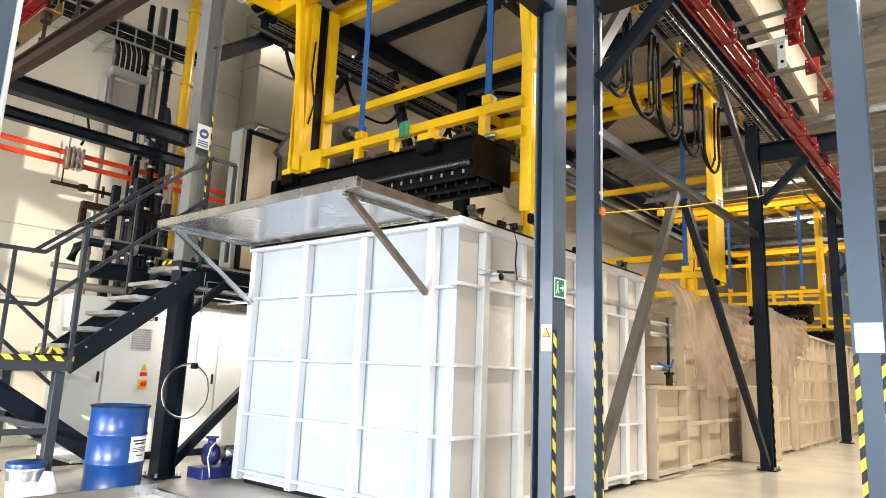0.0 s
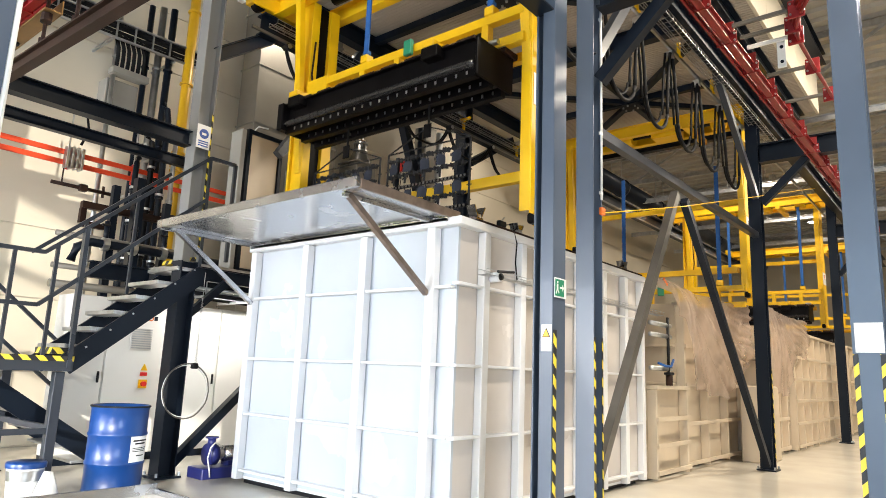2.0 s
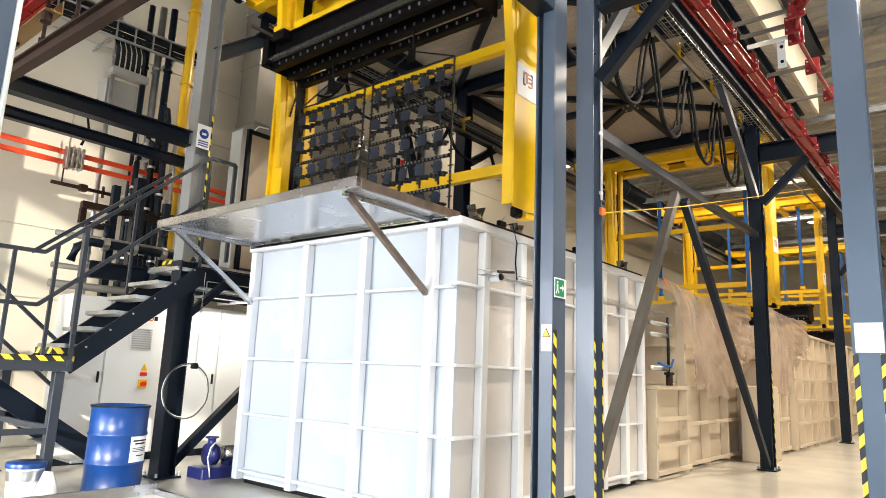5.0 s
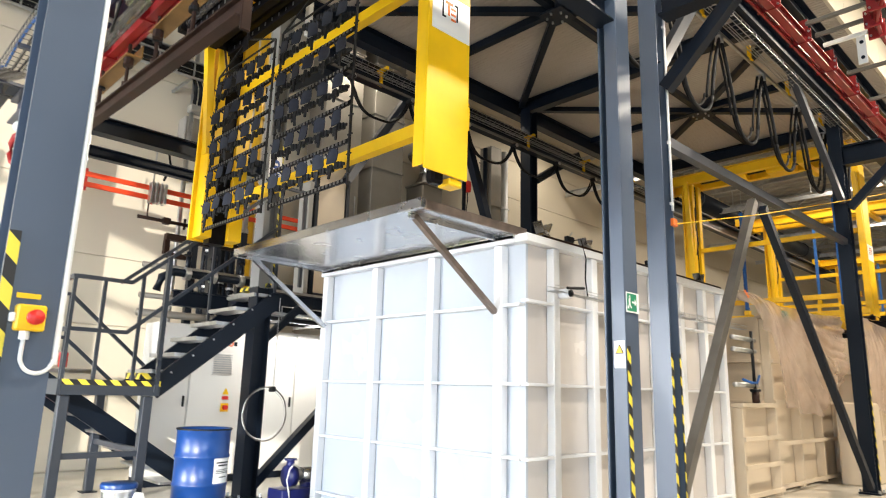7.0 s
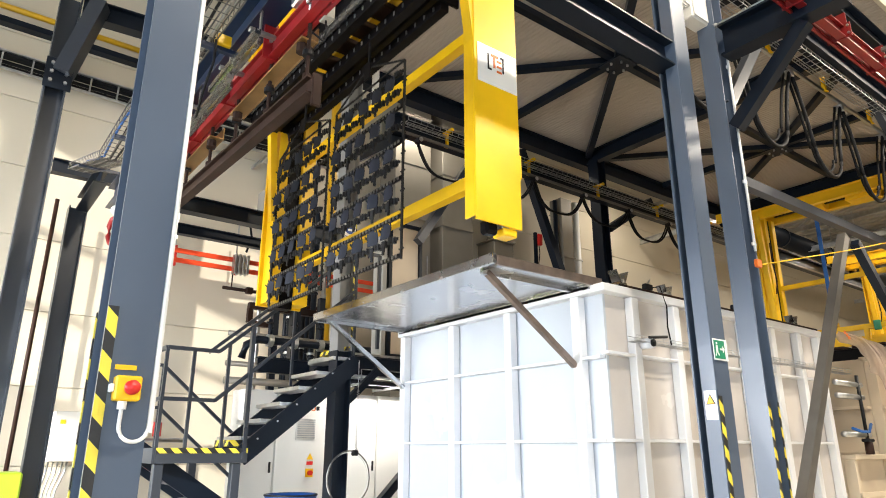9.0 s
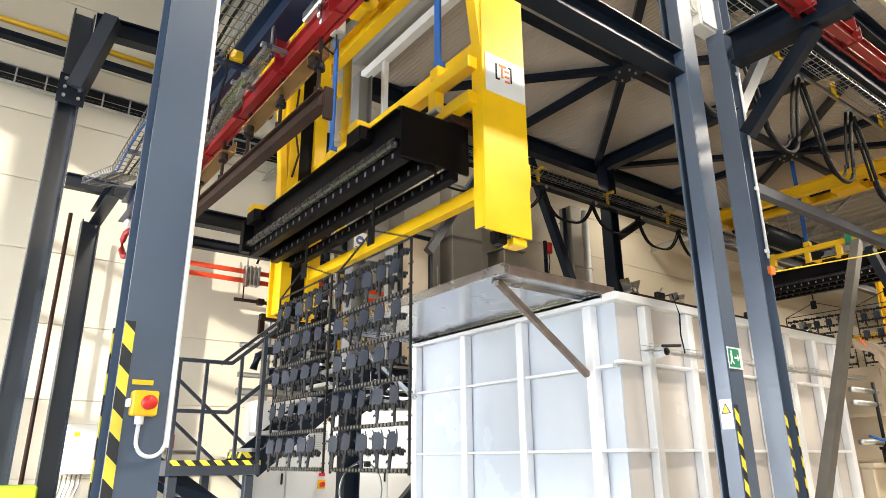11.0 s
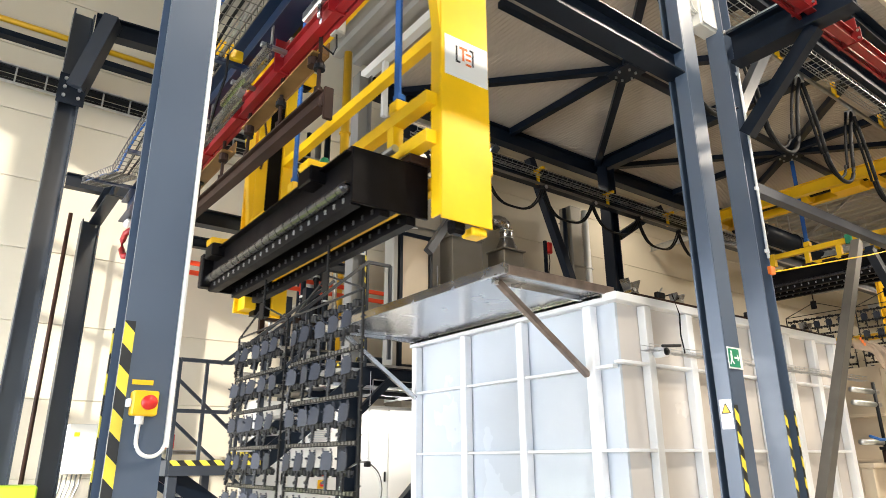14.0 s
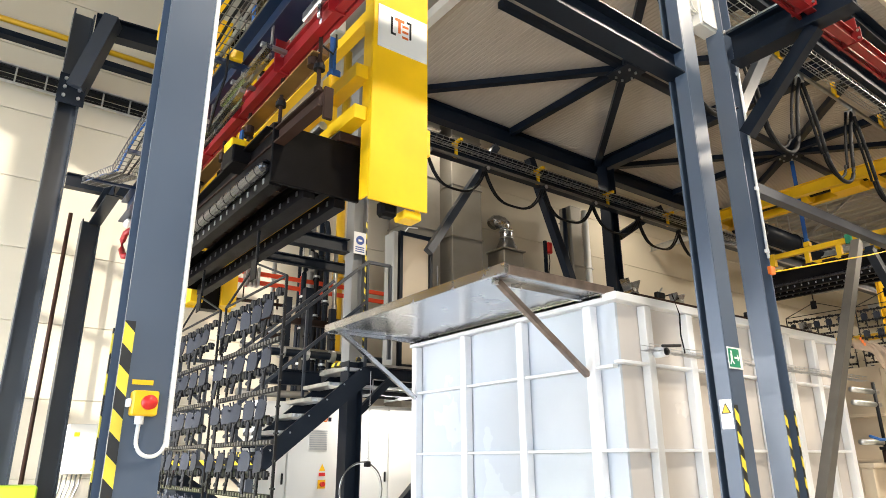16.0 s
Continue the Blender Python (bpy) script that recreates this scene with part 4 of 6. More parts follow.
    rail((4.38, y, lz + 2.63), (4.75, y, lz + 2.63)); rail((4.75, y, lz + 2.63), (4.75, y, pz))
    for x, dz in ((lx0, 1.08), (2.32, 1.08)):
        rail((x, y, lz), (x, y, lz + dz), "baluster")
    for x in (2.72, 3.0, 4.38):
        z0 = lz + max(0, (x - 2.95) * 0.86) - 0.05
        rail((x, y, z0), (x, y, lz + 1.08 + (x - 2.60) * 0.87), "baluster")
    rail((2.98, y - 0.03, lz - 0.12), (2.98, y - 0.03, lz + 1.4), "baluster", 0.05)
    for x in (lx0, 2.45):
        rail((x, 9.4, lz), (x, 9.4, lz + 1.08), "baluster")
    rail((lx0, 8.5, lz), (lx0, 8.5, lz + 1.08), "baluster")
    for x in (3.3, 3.9):
        rail((x, ys1 + 0.04, lz + (x - 2.95) * 0.86), (x, ys1 + 0.04, lz + 1.18 + (x - 2.75) * 0.87), "baluster")
    return t


stair()


def platform():
    t = thing("steel_platform", (5.5, 8.6, 2.45), "dark steel platform with grating behind the tank", "platform")
    b2 = B(); box(b2, 4.45, 12.0, 7.98, 9.15, 2.62, 2.66); part("grating", b2, GALV, t)
    for y in (8.0, 9.15):
        b2 = B(); ibeam(b2, (4.45, y, 2.53), (12.0, y, 2.53), 0.18, 0.1); part("edge_beam", b2, STEEL_D, t)
    for x in (4.5, 6.4, 8.3, 10.2, 12.0):
        b2 = B(); bar(b2, (x, 8.06, 2.52), (x, 9.1, 2.52), 0.08, 0.14); part("joist", b2, STEEL_D, t)
    for x in (6.4, 9.0, 11.8):
        b2 = B(); box(b2, x - 0.06, x + 0.06, 9.04, 9.14, 0.0, 2.43); part("leg", b2, STEEL_D, t)
    b2 = B(); ibeam(b2, (3.6, 9.0, 2.52), (4.4, 9.0, 2.52), 0.22, 0.12); part("edge_beam", b2, STEEL_D, t)
    return t


platform()
for k, (y_, z_, r_, m_) in enumerate(((8.12, 2.36, 0.02, GALV), (8.25, 2.30, 0.028, CABLEM), (8.4, 2.34, 0.035, GALV), (8.62, 2.28, 0.025, CABLEM), (8.85, 2.33, 0.03, STEEL_D))):
    b2 = B(); tube(b2, [(4.5, y_, z_), (6.2, y_ + 0.03, z_ - 0.02), (8.0, y_, z_), (11.5, y_, z_)], r_, 8)
    solid("service_line", b2, m_, "thin service line hung under the platform", "pipe", "service lines", "", True)
for x_ in (4.75, 5.5, 6.3, 7.4, 9.0, 11.0):
    t_ = thing("line_hanger", (x_, 8.5, 2.22), "thin steel hanger rail under the platform", "hanger", "line hangers")
    b2 = B(); bar(b2, (x_, 8.05, 2.245), (x_, 8.95, 2.245), 0.03, 0.03); part("cross_rail", b2, GALV, t_)
    for y_ in (8.05, 8.95):
        b2 = B(); bar(b2, (x_, y_, 2.25), (x_, y_, 2.63), 0.012, 0.012); part("drop_rod", b2, GALV, t_)
diagonal((4.42, 7.9, 0.12), (5.6, 7.9, 1.25), 0.11, 0.11, STEEL_D, "dark steel diagonal brace at the column foot")
diagonal((4.42, 7.9, 1.95), (4.95, 7.9, 2.45), 0.09, 0.09, STEEL_D, "dark steel knee brace under the platform")


def screen_box():
    """Tall enclosure with a door beside the platform."""
    t = thing("platform_enclosure", (5.8, 8.3, 2.66), "beige enclosure with a dark frame standing on the platform", "enclosure")
    b2 = B(); box(b2, 5.16, 5.24, 8.22, 8.5, 2.67, 4.8, 0.008); part("side_cabinet", b2, GREYBOX, t)
    b2 = B(); box(b2, 5.36, 5.87, 8.3, 8.33, 2.75, 4.79); part("door_leaf", b2, BEIGE_PP, t)
    for x in (5.33, 5.90):
        b2 = B(); box(b2, x - 0.028, x + 0.028, 8.26, 8.34, 2.66, 4.85); part("door_post", b2, STEEL_D, t)
    b2 = B(); box(b2, 5.36, 5.87, 8.27, 8.33, 4.79, 4.85); part("door_head", b2, STEEL_D, t)
    b2 = B(); tube(b2, [(5.40, 8.28, 4.85), (5.44, 8.24, 4.92), (5.6, 8.22, 4.93)], 0.012, 6); part("lamp_arm", b2, WHITE, t)
    return t


screen_box()


# ---- on the floor ----
def drum(x, y):
    t = thing("steel_drum", (x, y, 0.0), "blue steel drum with a white paper label", "drum")
    r, h = 0.286, 0.88
    prof = [(r - 0.02, 0.015), (r + 0.004, 0.0), (r + 0.006, 0.02), (r, 0.03)]
    for c in (h / 3, 2 * h / 3):
        prof += [(r, c - 0.022), (r + 0.011, c - 0.008), (r + 0.011, c + 0.008), (r, c + 0.022)]
    prof += [(r, h - 0.03), (r + 0.008, h - 0.022), (r + 0.008, h), (r - 0.008, h), (r - 0.012, h - 0.02), (0.001, h - 0.02)]
    b2 = B(); lathe(b2, prof, 48, (x, y, 0)); part("shell", b2, BARREL, t, "", True)
    b2 = B(); tube(b2, [(x + (r + 0.006) * math.cos(a * math.pi / 20), y + (r + 0.006) * math.sin(a * math.pi / 20), h - 0.005) for a in range(40)], 0.011, 6, True); part("clamp_ring", b2, BLACK, t, "black clamp ring", True)
    # label on the side towards the aisle
    b2 = B()
    a0, a1 = radians(-88), radians(-38)
    prev = None
    for k in range(9):
        a = a0 + (a1 - a0) * k / 8
        c = [b2.verts.new((x + (r + 0.006) * math.cos(a), y + (r + 0.006) * math.sin(a), z)) for z in (0.31, 0.575)]
        if prev:
            b2.faces.new((prev[0], c[0], c[1], prev[1]))
        prev = c
    part("paper_label", b2, WHITE, t, "white paper label", True)
    for z, s0, s1, hh in ((0.52, 0.1, 0.9, 0.016), (0.49, 0.2, 0.8, 0.016), (0.45, 0.1, 0.9, 0.007), (0.433, 0.1, 0.85, 0.007), (0.416, 0.1, 0.9, 0.007), (0.37, 0.3, 0.75, 0.01)):
        b2 = B()
        prev = None
        for k in range(7):
            a = a0 + (a1 - a0) * (s0 + (s1 - s0) * k / 6)
            c = [b2.verts.new((x + (r + 0.0085) * math.cos(a), y + (r + 0.0085) * math.sin(a), zz)) for zz in (z, z + hh)]
            if prev:
                b2.faces.new((prev[0], c[0], c[1], prev[1]))
            prev = c
        part("print_line", b2, BLACK, t)
    b2 = B(); rod(b2, (x - 0.12, y - 0.1, h - 0.02), (x - 0.12, y - 0.1, h - 0.005), 0.035, 12); part("bung", b2, BARREL, t)
    return t


drum(3.46, 7.32)


def bucket(x, y):
    t = thing("plastic_bucket", (x, y, 0), "white plastic bucket with a blue lid", "bucket")
    b2 = B(); lathe(b2, [(0.001, 0.0), (0.14, 0.0), (0.165, 0.3), (0.172, 0.33), (0.16, 0.335)], 28, (x, y, 0)); part("pail", b2, WHITE, t, "", True)
    b2 = B(); lathe(b2, [(0.176, 0.30), (0.18, 0.34), (0.17, 0.355), (0.001, 0.35)], 28, (x, y, 0)); part("lid", b2, BARREL, t, "blue lid", True)
    b2 = B(); lathe(b2, [(0.158, 0.18), (0.166, 0.28)], 28, (x, y, 0)); part("metal_band", b2, GALV, t, "", True)
    return t


bucket(2.62, 7.35)
b2 = B()
rnd = random.Random(4)
vs_ = [b2.verts.new((2.74 + 0.14 * math.cos(a) * (0.3 + 0.7 * hgt), 7.12 + 0.08 * math.sin(a) * (0.3 + 0.7 * hgt) + rnd.uniform(-0.02, 0.02), 0.27 * (1 - hgt) + rnd.uniform(0, 0.01))) for hgt in (0.0, 0.35, 0.7, 1.0) for a in [2 * math.pi * k / 10 for k in range(10)]]
for r_ in range(3):
    for k in range(10):
        b2.faces.new((vs_[r_ * 10 + k], vs_[r_ * 10 + (k + 1) % 10], vs_[r_ * 10 + 10 + (k + 1) % 10], vs_[r_ * 10 + 10 + k]))
b2.faces.new(vs_[:10])
solid("paper_bag", b2, WHITE, "crumpled white plastic bag on the floor", "bag", "", "", True)


def floor_sill():
    t = thing("floor_sill", (2.9, 6.75, 0), "stainless edge profile of a floor recess beside the drum", "floor edge")
    b2 = B(); box(b2, 1.2, 3.72, 6.83, 6.87, 0.0, 0.11, 0.004); part("edge_profile", b2, STAIN, t)
    b2 = B(); box(b2, 3.68, 3.72, 6.2, 6.825, 0.0, 0.06, 0.004); part("edge_profile", b2, STAIN, t)
    return t


floor_sill()


def pump(x, y):
    t = thing("circulation_pump", (x, y, 0), "navy blue pump with a chrome-cased motor on a skid", "pump")
    b2 = B(); box(b2, x, x + 0.85, y - 0.17, y + 0.17, 0.0, 0.13, 0.01); part("skid", b2, NAVY, t)
    b2 = B(); rod(b2, (x + 0.36, y, 0.27), (x + 0.80, y, 0.27), 0.095, 20); part("motor", b2, STAIN, t, "chrome motor case", True)
    b2 = B(); rod(b2, (x + 0.60, y, 0.27), (x + 0.78, y, 0.27), 0.103, 20); part("fan_cover", b2, NAVY, t, "", True)
    b2 = B(); rod(b2, (x + 0.14, y, 0.27), (x + 0.25, y, 0.27), 0.13, 24); part("volute", b2, NAVY, t, "", True)
    b2 = B(); rod(b2, (x + 0.195, y, 0.36), (x + 0.195, y, 0.46), 0.05, 16); part("outlet", b2, NAVY, t, "", True)
    b2 = B(); rod(b2, (x + 0.195, y, 0.46), (x + 0.195, y, 0.48), 0.08, 16); part("outlet_flange", b2, NAVY, t)
    b2 = B(); rod(b2, (x + 0.26, y, 0.27), (x + 0.35, y, 0.27), 0.06, 16); part("coupling", b2, GALV, t)
    for dx_ in (0.4, 0.72):
        b2 = B(); box(b2, x + dx_, x + dx_ + 0.06, y - 0.08, y + 0.08, 0.13, 0.19); part("motor_foot", b2, NAVY, t)
    b2 = B(); tube(b2, [(x + 0.10, y - 0.175, 0.03), (x + 0.07, y - 0.2, 0.12), (x + 0.04, y - 0.19, 0.25), (x + 0.08, y - 0.17, 0.37), (x + 0.17, y - 0.12, 0.42), (x + 0.28, y - 0.1, 0.36)], 0.010, 6); part("cable", b2, WHITE, t, "", True)
    return t


pump(4.50, 7.46)


# ---- switch cabinets under the platform ----
CYF = 9.22
CAB_X = [3.55, 4.05, 4.95, 5.75, 6.55, 7.35]


def switch_cabinet(x0, x1, vent, switch):
    t = thing("switch_cabinet", ((x0 + x1) / 2, CYF + 0.25, 0), "light grey switch cabinet on a dark plinth", "cabinet", "switch cabinets")
    b2 = B(); box(b2, x0 + 0.004, x1 - 0.004, CYF + 0.03, CYF + 0.5, 0.1, 2.2, 0.006); part("body", b2, CABINET, t)
    b2 = B(); box(b2, x0 + 0.01, x1 - 0.01, CYF + 0.05, CYF + 0.48, 0.0, 0.098); part("plinth", b2, STEEL_D, t)
    b2 = B(); box(b2, x0 + 0.012, x1 - 0.012, CYF, CYF + 0.028, 0.11, 2.19, 0.006); d = part("door", b2, CABINET, t)
    b2 = B(); box(b2, x1 - 0.08, x1 - 0.05, CYF - 0.025, CYF - 0.002, 1.05, 1.2, 0.006); part("handle", b2, BLACK, d, "black handle")
    if vent:
        xc = (x0 + x1) / 2 + 0.02
        b2 = B(); box(b2, xc - 0.16, xc + 0.16, CYF - 0.012, CYF - 0.002, 1.5, 1.82, 0.003); v = part("vent_frame", b2, CABINET, d)
        for k in range(9):
            b2 = B(); box(b2, xc - 0.14, xc + 0.14, CYF - 0.024, CYF - 0.0125, 1.525 + 0.032 * k, 1.54 + 0.032 * k); part("vent_slat", b2, GALV, v)
        # brand mark as plain shapes
        for k, (a, w) in enumerate(((-0.08, 0.02), (-0.03, 0.05), (0.035, 0.012), (0.155, 0.05))):
            b2 = B(); box(b2, xc + a, xc + a + w, CYF - 0.006, CYF - 0.002, 1.93, 1.99 if k != 2 else 2.0); part("mark_bar", b2, STEEL_D, d)
        b2 = B(); tube(b2, [(xc + 0.105 + 0.032 * math.cos(a * math.pi / 8), CYF - 0.005, 1.96 + 0.032 * math.sin(a * math.pi / 8)) for a in range(16)], 0.009, 6, True); part("mark_ring", b2, ORANGE, d, "orange ring mark")
    if switch:
        b2 = B(); box(b2, x0 + 0.5, x0 + 0.62, CYF - 0.01, CYF - 0.002, 0.98, 1.1); part("switch_plate", b2, YELLOW, d)
        b2 = B(); rod(b2, (x0 + 0.56, CYF - 0.06, 1.04), (x0 + 0.56, CYF - 0.011, 1.04), 0.035, 14); part("main_switch", b2, REDPL, d, "red main switch")
        b2 = B(); prism(b2, [(-0.05, -0.045), (0.05, -0.045), (0.0, 0.05)], (x0 + 0.56, CYF - 0.003, 1.27), (x0 + 0.56, CYF - 0.008, 1.27)); part("warning_sign", b2, YELLOW, d)
        b2 = B(); box(b2, x0 + 0.51, x0 + 0.61, CYF - 0.008, CYF - 0.002, 1.15, 1.2); part("warning_strip", b2, REDPL, d)
    return t


for k, (a, b) in enumerate(zip(CAB_X, CAB_X[1:])):
    switch_cabinet(a, b, k == 1, k == 1)
area_light("cabinet_tube_glow", (5.8, 8.7, 2.36), (5.8, 8.75, 0), 1.8, 0.06, 45, (1.0, 0.97, 0.92))
t_ = thing("tube_lamp", (5.8, 8.7, 2.38), "white tube lamp under the platform", "lamp")
b2 = B(); box(b2, 4.85, 6.75, 8.65, 8.75, 2.40, 2.44, 0.006); part("housing", b2, WHITE, t_)
b2 = B(); rod(b2, (4.9, 8.7, 2.385), (6.7, 8.7, 2.385), 0.013, 8); part("tube", b2, LAMPG, t_, "glowing tube")


def cable_coil():
    t = thing("hanging_hose_ring", (4.35, 7.62, 0.85), "grey hose ring hanging from a spring", "hose")
    c = Vector((4.36, 7.60, 1.02))
    b2 = B(); tube(b2, [c + Vector((0.30 * math.cos(a * math.pi / 20), 0.006 * math.sin(a * 1.3), 0.33 * math.sin(a * math.pi / 20))) for a in range(40)], 0.009, 6, True); part("ring", b2, RAW_STEEL, t, "", True)
    b2 = B(); tube(b2, [c + Vector((0.295 * math.cos(a * math.pi / 20), 0.03, 0.31 * math.sin(a * math.pi / 20))) for a in range(40)], 0.007, 6, True); part("cord", b2, WHITE, t, "", True)
    b2 = B(); tube(b2, [(4.46 + 0.014 * math.cos(k * 1.1), 7.62 + 0.014 * math.sin(k * 1.1), 1.35 + k * 0.0055) for k in range(140)], 0.004, 4); part("spring", b2, GALV, t)
    b2 = B(); rod(b2, (4.46, 7.62, 2.1), (4.46, 7.62, 2.5), 0.005, 5); part("hook_wire", b2, GALV, t)
    b2 = B(); box(b2, 4.4, 4.48, 7.58, 7.64, 1.29, 1.36, 0.01); part("clamp", b2, BLACK, t)
    return t


cable_coil()
# ---- services on the wall side ----
def busbar(z0, lab):
    t = thing("busbar", (3.0, 10.55, z0), lab, "busbar")
    for dz in (0.0, 0.16):
        b2 = B(); box(b2, 2.15, 8.2, 10.5, 10.54, z0 + dz, z0 + dz + 0.075, 0.004); part("bar", b2, ORANGE_RED, t)
    for x in (2.7, 3.7, 4.7, 5.7, 6.7, 7.7):
        b2 = B(); box(b2, x - 0.03, x + 0.03, 10.545, 10.58, z0 - 0.05, z0 + 0.29); part("holder", b2, REDPL, t)
        b2 = B(); rod(b2, (x, 10.57, z0 + 0.29), (x, 10.57, z0 + 1.0), 0.012, 6); part("hanger", b2, GALV, t)
    return t


busbar(4.22, "orange-red busbar pair hung along the wall")
t_ = thing("current_collector", (3.75, 10.4, 4.1), "grey current collector hanging at the busbar", "collector")
for k in range(4):
    b2 = B(); box(b2, 3.62 + 0.07 * k, 3.66 + 0.07 * k, 10.38, 10.52, 4.16, 4.50, 0.006); part("shoe", b2, GALV, t_)
b2 = B(); tube(b2, [(3.8, 10.4, 4.55), (3.86, 10.35, 4.8), (3.78, 10.32, 5.1), (3.9, 10.3, 5.3)], 0.02, 6); part("cable", b2, CABLEM, t_, "", True)
for x, y, z in ((3.95, 10.5, 3.92), (5.3, 10.5, 3.78)):
    t_ = thing("brass_valve", (x, y, z), "brass valve on a short pipe", "valve", "brass valves")
    b2 = B(); rod(b2, (x - 0.45, y, z), (x + 0.45, y, z), 0.03, 8); part("pipe", b2, BROWN, t_, "", True)
    b2 = B(); box(b2, x - 0.06, x + 0.06, y - 0.05, y + 0.05, z - 0.05, z + 0.06, 0.015); part("body", b2, BROWN, t_)
    b2 = B(); rod(b2, (x + 0.3, y, z - 0.08), (x + 0.3, y, z + 0.1), 0.022, 8); part("stem", b2, BROWN, t_)
    b2 = B(); rod(b2, (x - 0.3, y + 0.02, z), (x - 0.3, y + 0.02, 4.24), 0.012, 8); part("hanger", b2, BROWN, t_)


def pipe(name, pts, r, mat, label, rings=()):
    t = thing(name, pts[0], label, "pipe", "pipes")
    b2 = B(); tube(b2, pts, r, 12); part("run", b2, mat, t, "", True)
    for z in rings:
        b2 = B(); rod(b2, (pts[0][0], pts[0][1], z), (pts[0][0], pts[0][1], z + 0.03), r * 1.35, 12); part("collar", b2, mat, t)
    return t


pipe("gas_pipe", [(5.45, 10.62, 0.0), (5.45, 10.62, 9.5)], 0.085, YPIPE, "yellow gas pipe running up the wall", [3.2, 4.6, 4.68, 4.76, 4.84, 4.92, 6.2, 7.6])
for x, y, r, m_, l_ in ((5.02, 10.9, 0.06, GALV, "galvanised riser pipe on the wall"), (5.17, 10.8, 0.06, STEEL_D, "dark painted riser pipe on the wall"), (4.86, 11.0, 0.05, STEEL_D, "dark painted riser pipe on the wall"), (5.28, 11.0, 0.045, GALV, "galvanised riser pipe on the wall"), (4.35, 11.0, 0.04, GALV, "thin galvanised riser pipe on the wall")):
    pipe("riser_pipe", [(x, y, 0.0), (x, y, 7.6)], r, m_, l_, [3.0, 5.0, 6.4])
pipe("copper_pipe", [(0.98, 10.9, 0.0), (1.0, 10.9, 5.0)], 0.03, BROWN, "thin brown pipe at the wall")
pipe("conduit_pipe", [(7.6, 11.2, 5.55), (12.0, 11.2, 5.5), (18.0, 11.2, 5.45)], 0.035, GALV, "thin pale conduit along the wall")
pipe("wall_gas_pipe", [(-3.0, 11.42, 8.24), (3.2, 11.42, 8.24)], 0.05, YPIPE, "yellow pipe high along the wall")
b2 = B(); box(b2, -5, 4.2, 11.30, 11.466, 7.9, 8.0); solid("cable_duct", b2, STEEL_D, "dark cable duct high along the wall", "cable duct")


def ladder(name, p, q, w, label, step=0.3):
    t = thing(name, p, label, "cable ladder", "cable ladders")
    m, ln = frame_of(p, q, (0, 0, 1))
    for x in (-w / 2, w / 2):
        b2 = B(); bar(b2, m @ Vector((0, x, 0)), m @ Vector((0, x, ln)), 0.05, 0.03); part("side_rail", b2, GALV, t)
    k = 0
    while k * step < ln:
        b2 = B(); bar(b2, m @ Vector((0, -w / 2, k * step)), m @ Vector((0, w / 2, k * step)), 0.025, 0.025); part("rung", b2, GALV, t)
        k += 1
    for u in (0.2, 0.5, 0.8):
        c = m @ Vector((0, -w / 2 - 0.03, ln * u))
        b2 = B(); bar(b2, c, (c.x, 11.47, c.z), 0.04, 0.04); part("wall_arm", b2, GALV, t)
    for x in (-0.10, -0.03, 0.05, 0.11):
        b2 = B(); bar(b2, m @ Vector((0.03, x, 0)), m @ Vector((0.03, x, ln)), 0.035, 0.05); part("cable_run", b2, CABLEM, t)
    return t


ladder("cable_ladder", (-3.0, 11.25, 7.26), (4.3, 11.25, 7.16), 0.3, "galvanised cable ladder with black cables on the wall", 0.42)
ladder("cable_ladder", (2.4, 10.8, 6.75), (5.9, 10.6, 6.75), 0.3, "galvanised cable ladder with black cables by the risers")
t_ = thing("cable_bundle", (4.6, 10.9, 5.9), "bundle of thick black cables bending off the ladder", "cables")
for k in range(6):
    b2 = B(); tube(b2, [(4.20 + 0.09 * k, 10.85, 6.75), (4.28 + 0.09 * k, 10.87, 6.68), (4.34 + 0.09 * k, 10.9, 6.55), (4.36 + 0.09 * k, 10.93, 6.38), (4.36 + 0.09 * k, 10.95, 6.18)], 0.034, 8); part("cable", b2, CABLEM, t_, "", True)

b2 = B(); box(b2, 4.28, 4.90, 10.85, 11.05, 6.08, 6.2, 0.01); part("gland_plate", b2, GREYBOX, t_)
b2 = B(); box(b2, 4.32, 4.86, 11.15, 11.468, 5.45, 6.078, 0.01); part("terminal_box", b2, GREYBOX, t_)


def duct(x, y, sx, sy, z0, z1, label, mat):
    t = thing("air_duct", (x, y, z0), label, "air duct", "air ducts")
    b2 = B(); box(b2, x - sx / 2, x + sx / 2, y - sy / 2, y + sy / 2, z0, z1, 0.008); part("duct_body", b2, mat, t)
    k = z0 + 1.2
    while k < z1:
        b2 = B(); box(b2, x - sx / 2 - 0.02, x + sx / 2 + 0.02, y - sy / 2 - 0.02, y + sy / 2 + 0.02, k, k + 0.03); part("flange", b2, mat, t)
        k += 1.2
    return t


DUCT = material("grey_duct_sheet", (0.27, 0.25, 0.215), 0.45, 0.4, vary=0.12, scale=2.0, bump=0.006)
duct(7.34, 10.9, 0.92, 0.6, 0.0, 9.8, "grey sheet metal air duct rising along the wall", DUCT)
duct(8.55, 10.9, 0.84, 0.6, 0.0, 9.8, "grey sheet metal air duct rising along the wall", DUCT)
t_ = thing("exhaust_fan", (10.15, 11.15, 5.2), "grey exhaust fan with a round elbow on the wall", "fan")
b2 = B(); box(b2, 9.84, 10.46, 10.85, 11.46, 5.2, 6.08, 0.02); part("housing", b2, DUCT, t_)
b2 = B(); box(b2, 9.80, 10.50, 10.81, 11.46, 6.082, 6.12, 0.006); part("housing_flange", b2, DUCT, t_)
